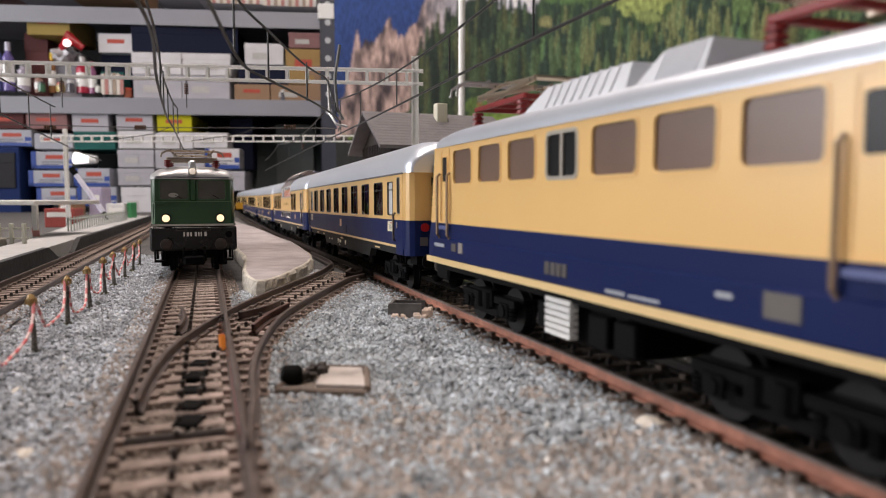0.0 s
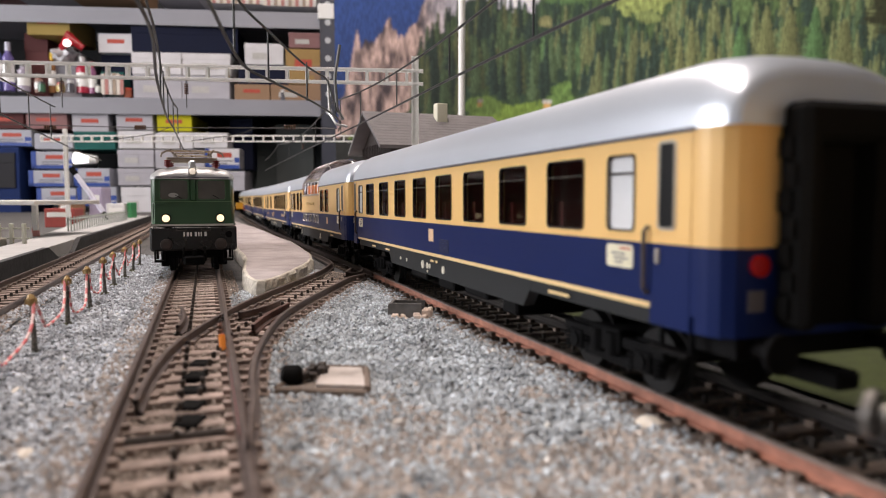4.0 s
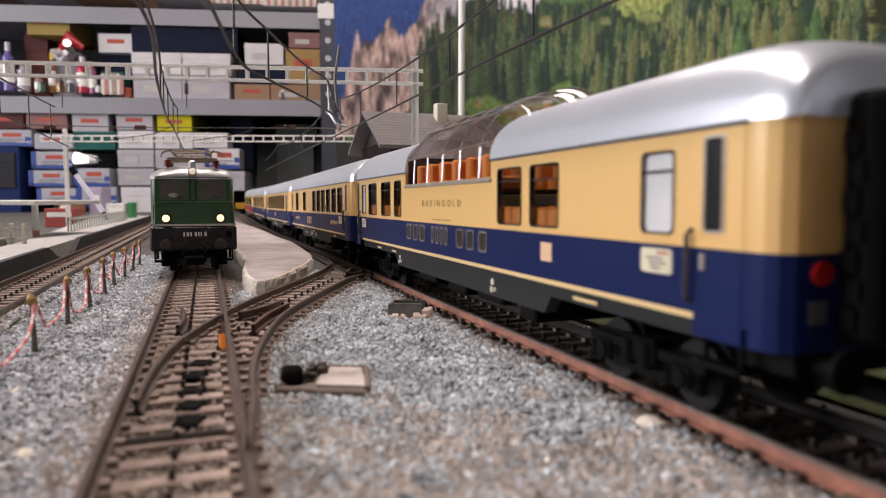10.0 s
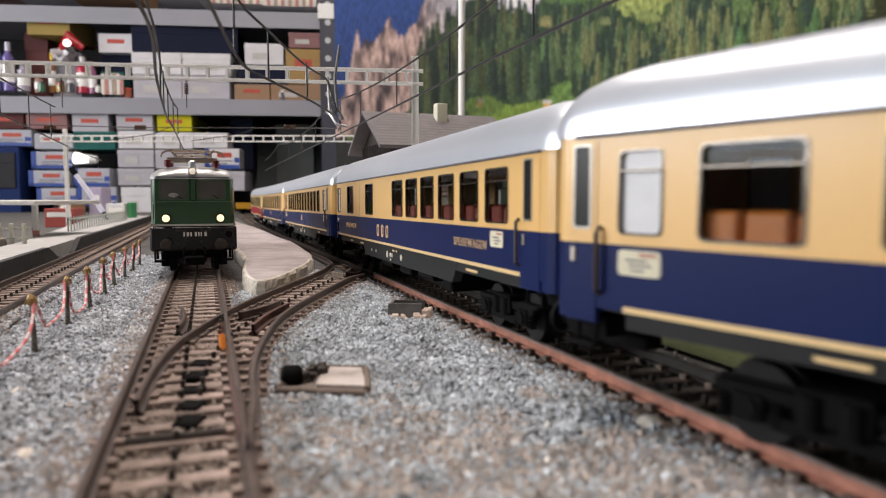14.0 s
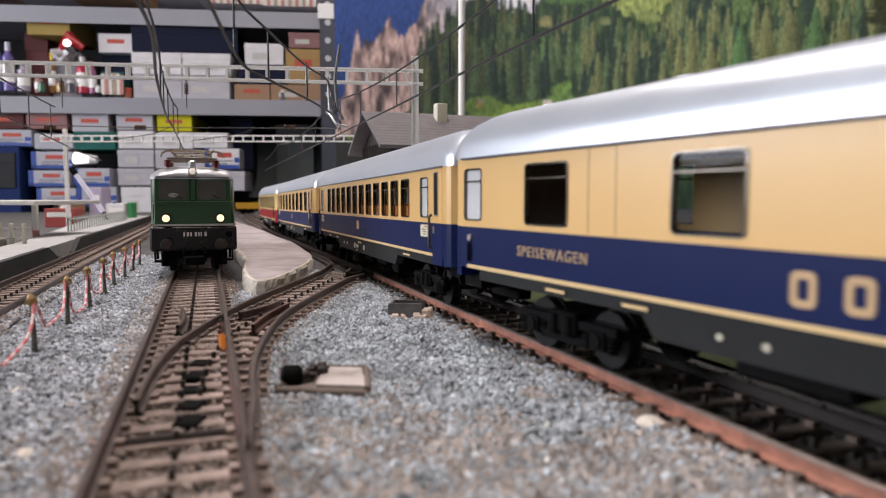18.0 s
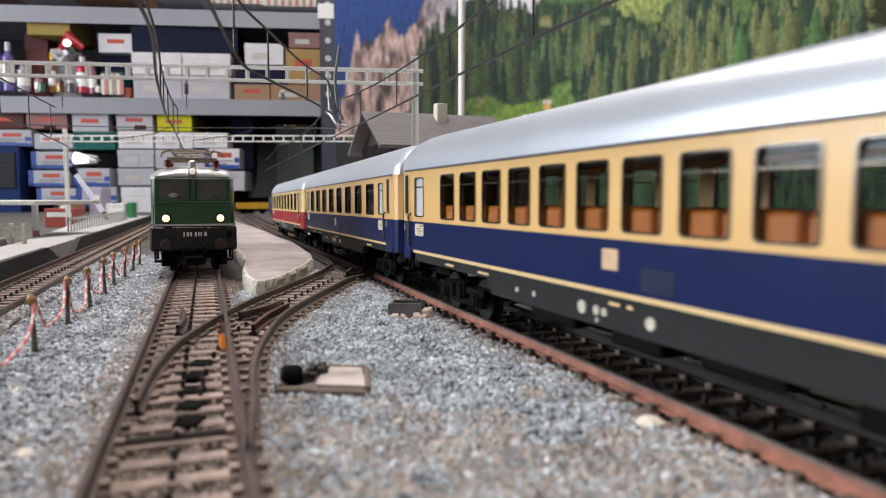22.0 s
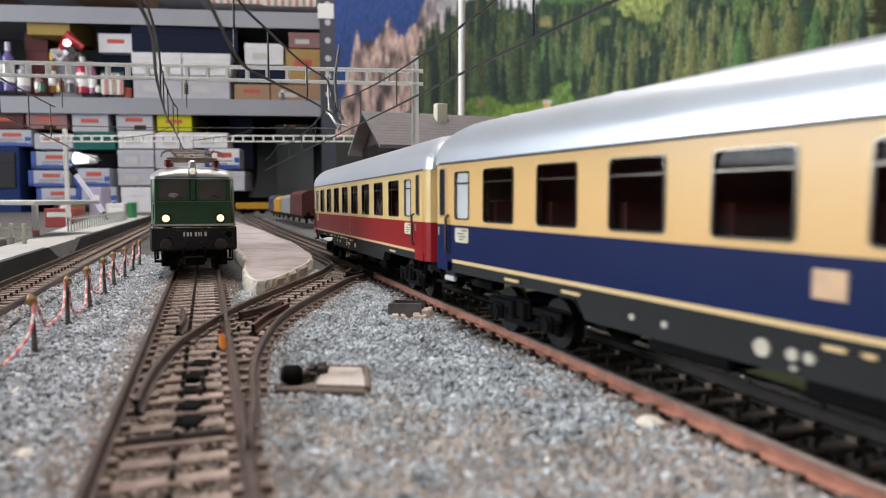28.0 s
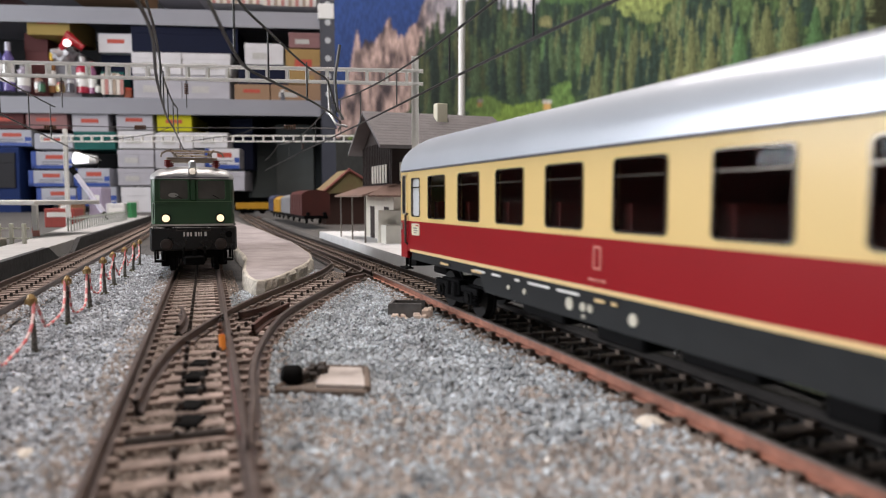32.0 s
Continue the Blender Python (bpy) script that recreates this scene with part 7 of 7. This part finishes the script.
    for spans in (((80.4, 85.7), (88.0, 93.0), (94.8, 100.6)), ((107.0, 109.5), (111.0, 113.5), (115.0, 117.4), (119.0, 121.6)), ((128.5, 133.8), (136.0, 141.2), (144.4, 149.8))):
        for u, v in spans:
            bm = mk()
            ring(bm, v - u, 5.0, 0.9, 0.42, -(HALF + 0.3), -(HALF - 0.05), (u + v) / 2 - h, 21.6)
            wn = part("lower_window", bm, mat("bright_nickel_frame", (0.62, 0.62, 0.62), 0.25, metal=0.85, var=0.05), parent)
            bm = mk()
            box(bm, u + 0.35 - h, v - 0.35 - h, -(HALF + 0.12), -(HALF + 0.02), 19.6, 23.6)
            part("pane", bm, mat("dark_bronze_glazing", (0.06, 0.05, 0.045), 0.15), wn)
    roof_shell("roof", parent, 0.3 - 4.8 - h, a + 0.2, HALF + 0.25, 40.6, 51.9, ROOF, flat=1)
    roof_shell("roof", parent, b - 0.2, NOSE + 5.4 - h, HALF + 0.25, 40.6, 51.9, ROOF, flat=-1)


dome(coach_b)


def express_loco():
    """The cream and blue electric locomotive that heads the train; lengths are given from a point near its rear."""
    c = thing("electric_locomotive", pose(0, 0, 0), "cream and blue electric locomotive with red pantographs", "locomotive")
    h = 98.0
    w = 16.9
    x0, x1 = 0.8 - h, 141.0 - h
    spans = [(15.2, 27.4), (31.6, 43.9), (47.6, 60.0), (64.6, 75.7), (80.3, 93.1), (97.0, 110.0), (114.2, 126.6)]
    for side in (-1, 1):
        y = side * w
        bm = mk()
        box(bm, x0, x1, *sorted((y, y - side * 1.2)), 25.0, 35.3)
        box(bm, x0, x1, *sorted((y, y - side * 1.2)), 43.9, 45.2)
        part("side_wall", bm, CREAM, c)
        x = x0
        for a, b in spans + [(x1 + h, x1 + h)]:
            bm = mk()
            box(bm, x, a - h, *sorted((y, y - side * 1.2)), 35.3, 43.9)
            part("pillar", bm, CREAM, c)
            x = b - h
        bm = mk()
        box(bm, x0, x1, *sorted((y, y - side * 1.2)), 15.2, 25.0)
        part("lower_band", bm, BLUE, c)
        bm = mk()
        box(bm, x0 - 1, x1 + 1, *sorted((y + side * 0.35, y - side * 0.2)), 15.6, 21.2, 0.3)
        part("skirt_band", bm, BLUE, c)
        bm = mk()
        box(bm, x0 - 5.5, x1 + 5.5, *sorted((y + side * 0.45, y - 2 * side)), 14.0, 15.5)
        part("lining", bm, STRIPE, c)
        for i, (a, b) in enumerate(spans):
            bm = mk()
            ring(bm, b - a + 0.6, 9.2, 1.4, 0.7 if i == 3 else 0.45, *sorted((y + side * 0.15, y - side * 0.9)), (a + b) / 2 - h, 39.6)
            if i == 3:
                box(bm, (a + b) / 2 - h - 0.45, (a + b) / 2 - h + 0.45, *sorted((y + side * 0.1, y - side * 0.5)), 35.3, 43.9)
            wn = part("window", bm, FRAME if i == 3 else CREAM, c)
            bm = mk()
            box(bm, a - h, b - h, *sorted((y - side * 0.35, y - side * 0.7)), 35.3, 43.9)
            part("pane", bm, mat("dark_door_glass", (0.012, 0.013, 0.014), 0.3, spec=0.2) if i == 3 else TINT, wn)
        for dx in (9.2 - h, 132.6 - h):
            bm = mk()
            ring(bm, 6.0, 19.4, 0.6, 0.3, *sorted((y + side * 0.16, y - side * 0.8)), dx + 0.2, 34.9)
            d = part("cab_door", bm, CREAM, c)
            bm = mk()
            ring(bm, 3.9, 7.2, 0.7, 0.35, *sorted((y + side * 0.2, y - side * 0.6)), dx, 39.2)
            part("door_window_frame", bm, CREAM, d)
            bm = mk()
            box(bm, dx - 1.6, dx + 1.6, *sorted((y + side * 0.04, y + side * 0.1)), 35.9, 42.5)
            part("pane", bm, mat("dark_door_glass", (0.012, 0.013, 0.014), 0.3, spec=0.2), d)
            for u in (-3.9, 3.6):
                bm = mk()
                tube(bm, [(dx + u, y + side * 0.1, 21), (dx + u, y + side * 0.9, 22), (dx + u, y + side * 0.9, 37.5), (dx + u, y + side * 0.1, 38.2)], 0.38, 6)
                part("handrail", bm, mat("brown_grey_rail", (0.30, 0.20, 0.12), 0.45), d)
            bm = mk()
            box(bm, dx - 3, dx + 3.2, *sorted((y, y + side * 0.9)), 23.4, 24.3, 0.1)
            part("door_step", bm, mat("pale_blue_step", (0.10, 0.13, 0.30), 0.4), d)
    for end, xf in ((-1, x0), (1, x1)):
        for name, zs, m in (("nose_lower", ((14.0, 5.6), (20.0, 5.2), (25.0, 3.6)), BLUE), ("nose_upper", ((25.0, 3.6), (33.0, 2.4), (45.2, 0.3)), CREAM)):
            bm = mk()
            rows = []
            for z, out in zs:
                row = [(xf - end * 0.3, -w, z)]
                for i in range(17):
                    q = -1 + i / 8
                    row.append((xf + end * (out + 3.2 * (1 - abs(q) ** 3)), w * q * (1.0 if abs(q) < 1 else 0.985), z))
                row.append((xf - end * 0.3, w, z))
                rows.append(row)
            loft(bm, rows)
            part(name, bm, m, c)
        for s in (-1, 1):
            bm = mk()
            disc(bm, (xf + end * 13.0, s * 10, 11.6), (1, 0, 0), 2.3, 0.8, 14)
            tube(bm, [(xf + end * 4, s * 10, 11.6), (xf + end * 12, s * 10, 11.6)], 1.2, 10)
            part("buffer", bm, mat("dull_buffer_steel", (0.16, 0.15, 0.14), 0.4, metal=0.5), c)
            bm = mk()
            disc(bm, (xf + end * 7.0, s * 10.5, 19.5), (1, 0, 0), 1.6, 2.4, 12)
            part("headlight", bm, WHITE, c)
        bm = mk()
        box(bm, *sorted((xf - end * 4, xf + end * 5.0)), -14.5, 14.5, 9.0, 14.0, 0.6)
        part("buffer_beam", bm, BLACK, c)
        bm = mk()
        box(bm, *sorted((xf, xf + end * 14)), -2, 2, 6.5, 9.0, 0.4)
        part("coupler", bm, BLACK, c)
    bm = mk()
    box(bm, x0, x1, -w + 1, w - 1, 12.4, 14.1)
    box(bm, 56 - h, 86 - h, -12.5, 12.5, 4.0, 12.4, 0.6)
    part("underframe", bm, BLACK, c)
    for s in (-1, 1):
        for x in (57, 76, 84):
            bm = mk()
            box(bm, x - h, x + 6 - h, s * 13.5 - 1, s * 13.5 + 1, 5.5, 11, 0.3)
            part("equipment_box", bm, BLACK, c)
    roof_shell("roof", c, x0 - 1.6, x1 + 1.6, w + 0.3, 45.2, 51.0, ROOF, drop=0.55)
    cowl = mat("pale_grey_roof_cowl", (0.62, 0.65, 0.69), 0.35, var=0.05)
    for a, b, ka, kb in ((42, 81, 7.7, 1.2), (83.2, 100, 4.8, 0.6)):
        bm = mk()
        rows = []
        for x, up in ((a, 0.0), (a + ka, 1.0), (b - kb, 1.0), (b, 0.0)):
            rows.append([(x - h, -11.5, 48.5), (x - h, -11.2, 49.6), (x - h, -8.6 - 2.4 * (1 - up), 49.8 + 5.4 * up), (x - h, 8.6 + 2.4 * (1 - up), 49.8 + 5.4 * up), (x - h, 11.2, 49.6), (x - h, 11.5, 48.5)])
        loft(bm, rows)
        cw = part("roof_cowl", bm, cowl, c, "pale grey ribbed roof cowl")
        for k in range(1, 9):
            x = a + ka + (b - kb - a - ka) * k / 9
            bm = mk()
            tube(bm, [(x - h, -11.3, 49.7), (x - h, -8.7, 55.25), (x - h, 8.7, 55.25), (x - h, 11.3, 49.7)], 0.22, 5)
            part("rib", bm, cowl, cw)
    pantograph(c, 27 - h, 50.6, tall=1.45)
    pantograph(c, 125 - h, 50.6, -1, tall=1.45)
    for i in range(6):
        bm = mk()
        box(bm, 63.4 - h, 72.8 - h, -w + 0.6, -w + 2.4, 5.6 + i * 1.25, 6.5 + i * 1.25)
        part("cab_step", bm, WHITE, c, "white ladder step")
    pale = mat("pale_blue_print", (0.35, 0.38, 0.42), 0.5)
    dim = mat("grey_bronze_plate", (0.13, 0.12, 0.11), 0.4, metal=0.4)
    for name, a, b, z0, z1, m in (("number_plate_bar", 65, 66.8, 17.2, 19.6, dim), ("number_plate_bar", 67.4, 69.0, 17.2, 19.6, dim), ("number_plate_bar", 69.5, 71.1, 17.2, 19.6, dim), ("number_plate_bar", 71.6, 73.2, 17.2, 19.6, dim),
                                  ("fine_print", 85.7, 91.0, 16.2, 16.8, pale), ("fine_print", 92.0, 99.5, 16.2, 16.7, pale), ("end_step", 2.0, 9.6, 18.6, 19.5, pale), ("maker_plate", 15.0, 18.0, 18.0, 20.0, dim), ("shield", 19.8, 22.6, 17.8, 20.4, FRAME),
                                  ("number_plate_bar", 119, 124.5, 17.4, 20.6, dim), ("fine_print", 111, 114, 18.8, 19.6, pale)):
        bm = mk()
        box(bm, a - h, b - h, -w - 0.5, -w - 0.3, z0, z1)
        part(name, bm, m, c)
    for x in (26, 116):
        bogie(c, x - h)
    return c


loco_x = express_loco()

bm = mk()
box(bm, 4.5 - LEN / 2, 9.9 - LEN / 2, -15.6, -14.6, 10.2, 11.5, 0.2)
end_box = mk()
box(end_box, 4.2 - LEN / 2, 10.2 - LEN / 2, -15.3, -8.0, 11.4, 15.6, 0.3)
part("step_box", end_box, SKIRT, coach_e)
part("end_plate", bm, mat("clean_white_plate", (0.82, 0.84, 0.85), 0.4), coach_e, "white plate below the end")

# time of travel: speed in millimetres a second at a few times
SPEED = ((0, 29.24), (1.5, 36.76), (3.2, 39.59), (6, 43.47), (8, 41.81), (9.5, 48.59), (11, 50.49), (12.5, 50.48), (14.5, 47.9), (18, 48.23), (20.5, 49.63), (23, 47.76), (25.5, 49.05), (28, 49.08), (30, 52.34), (32, 56.05))


def travelled(t):
    n = max(2, int(t * 20) + 1)
    ts = np.linspace(0, t, n)
    vs = np.interp(ts, [a for a, _ in SPEED], [b for _, b in SPEED])
    return float(np.sum((vs[1:] + vs[:-1]) / 2 * np.diff(ts)))


PITCH = 252.845
JOINT = 0.873


def vehicle_pose(s_mid, reach):
    """Rides on the line with its two bogies at reach before and behind the middle."""
    ax, ay = on_line(s_mid - reach)
    bx, by = on_line(s_mid + reach)
    az, bz = grade(ay), grade(by)
    pitch = math.degrees(math.atan2(bz - az, math.hypot(bx - ax, by - ay)))
    return pose((ax + bx) / 2 * MM, (ay + by) / 2 * MM, (4.0 + (az + bz) / 2) * MM, 0, -pitch, math.degrees(math.atan2(by - ay, bx - ax)))


SLACK = ((0, 1.0, 2.0, 2.8, 3.4, 32), (0, 0, 0.8, -1.8, -2.6, -2.6))
# small unevenness of the run, millimetres ahead of the steady course
TRIM = ((0, 7, 8, 9, 10, 11, 12, 13, 14, 15.5, 17, 18, 19, 20, 21, 22, 23, 24, 25, 26.5, 28, 29, 30, 31, 32),
        (0, 0, 0.5, 0.8, 0.7, 0.8, 0, 0, -0.3, 0.1, 0.5, 0.8, -0.3, -0.2, 0.6, 0, 0.4, -0.8, -3.0, -1.2, 0, 0.6, 0.8, 1.5, 0.0))


def ahead(t):
    return travelled(t) + JOINT + float(np.interp(t, *TRIM))


def spread(s):
    """The sprung couplings open a little as the joint behind a coach enters the tight curve."""
    u = min(1.0, max(0.0, (142.0 - on_line(s)[1]) / 48.0))
    return 2.2 * u * u * (3 - 2 * u)


def motions():
    times = [i * 0.5 for i in range(65)]
    rows = [(t, vehicle_pose(ahead(t) + 118.2 + float(np.interp(t, SLACK[0], SLACK[1])), 57.0)) for t in times]
    walk(loco_x, rows)
    for k, c in enumerate((coach_a, coach_b, coach_c, coach_d, coach_e, coach_f)):
        walk(c, [(t, vehicle_pose(ahead(t) - PITCH * k - PITCH / 2 + spread(ahead(t) - PITCH * (k + 1)), 89.17)) for t in times])


motions()
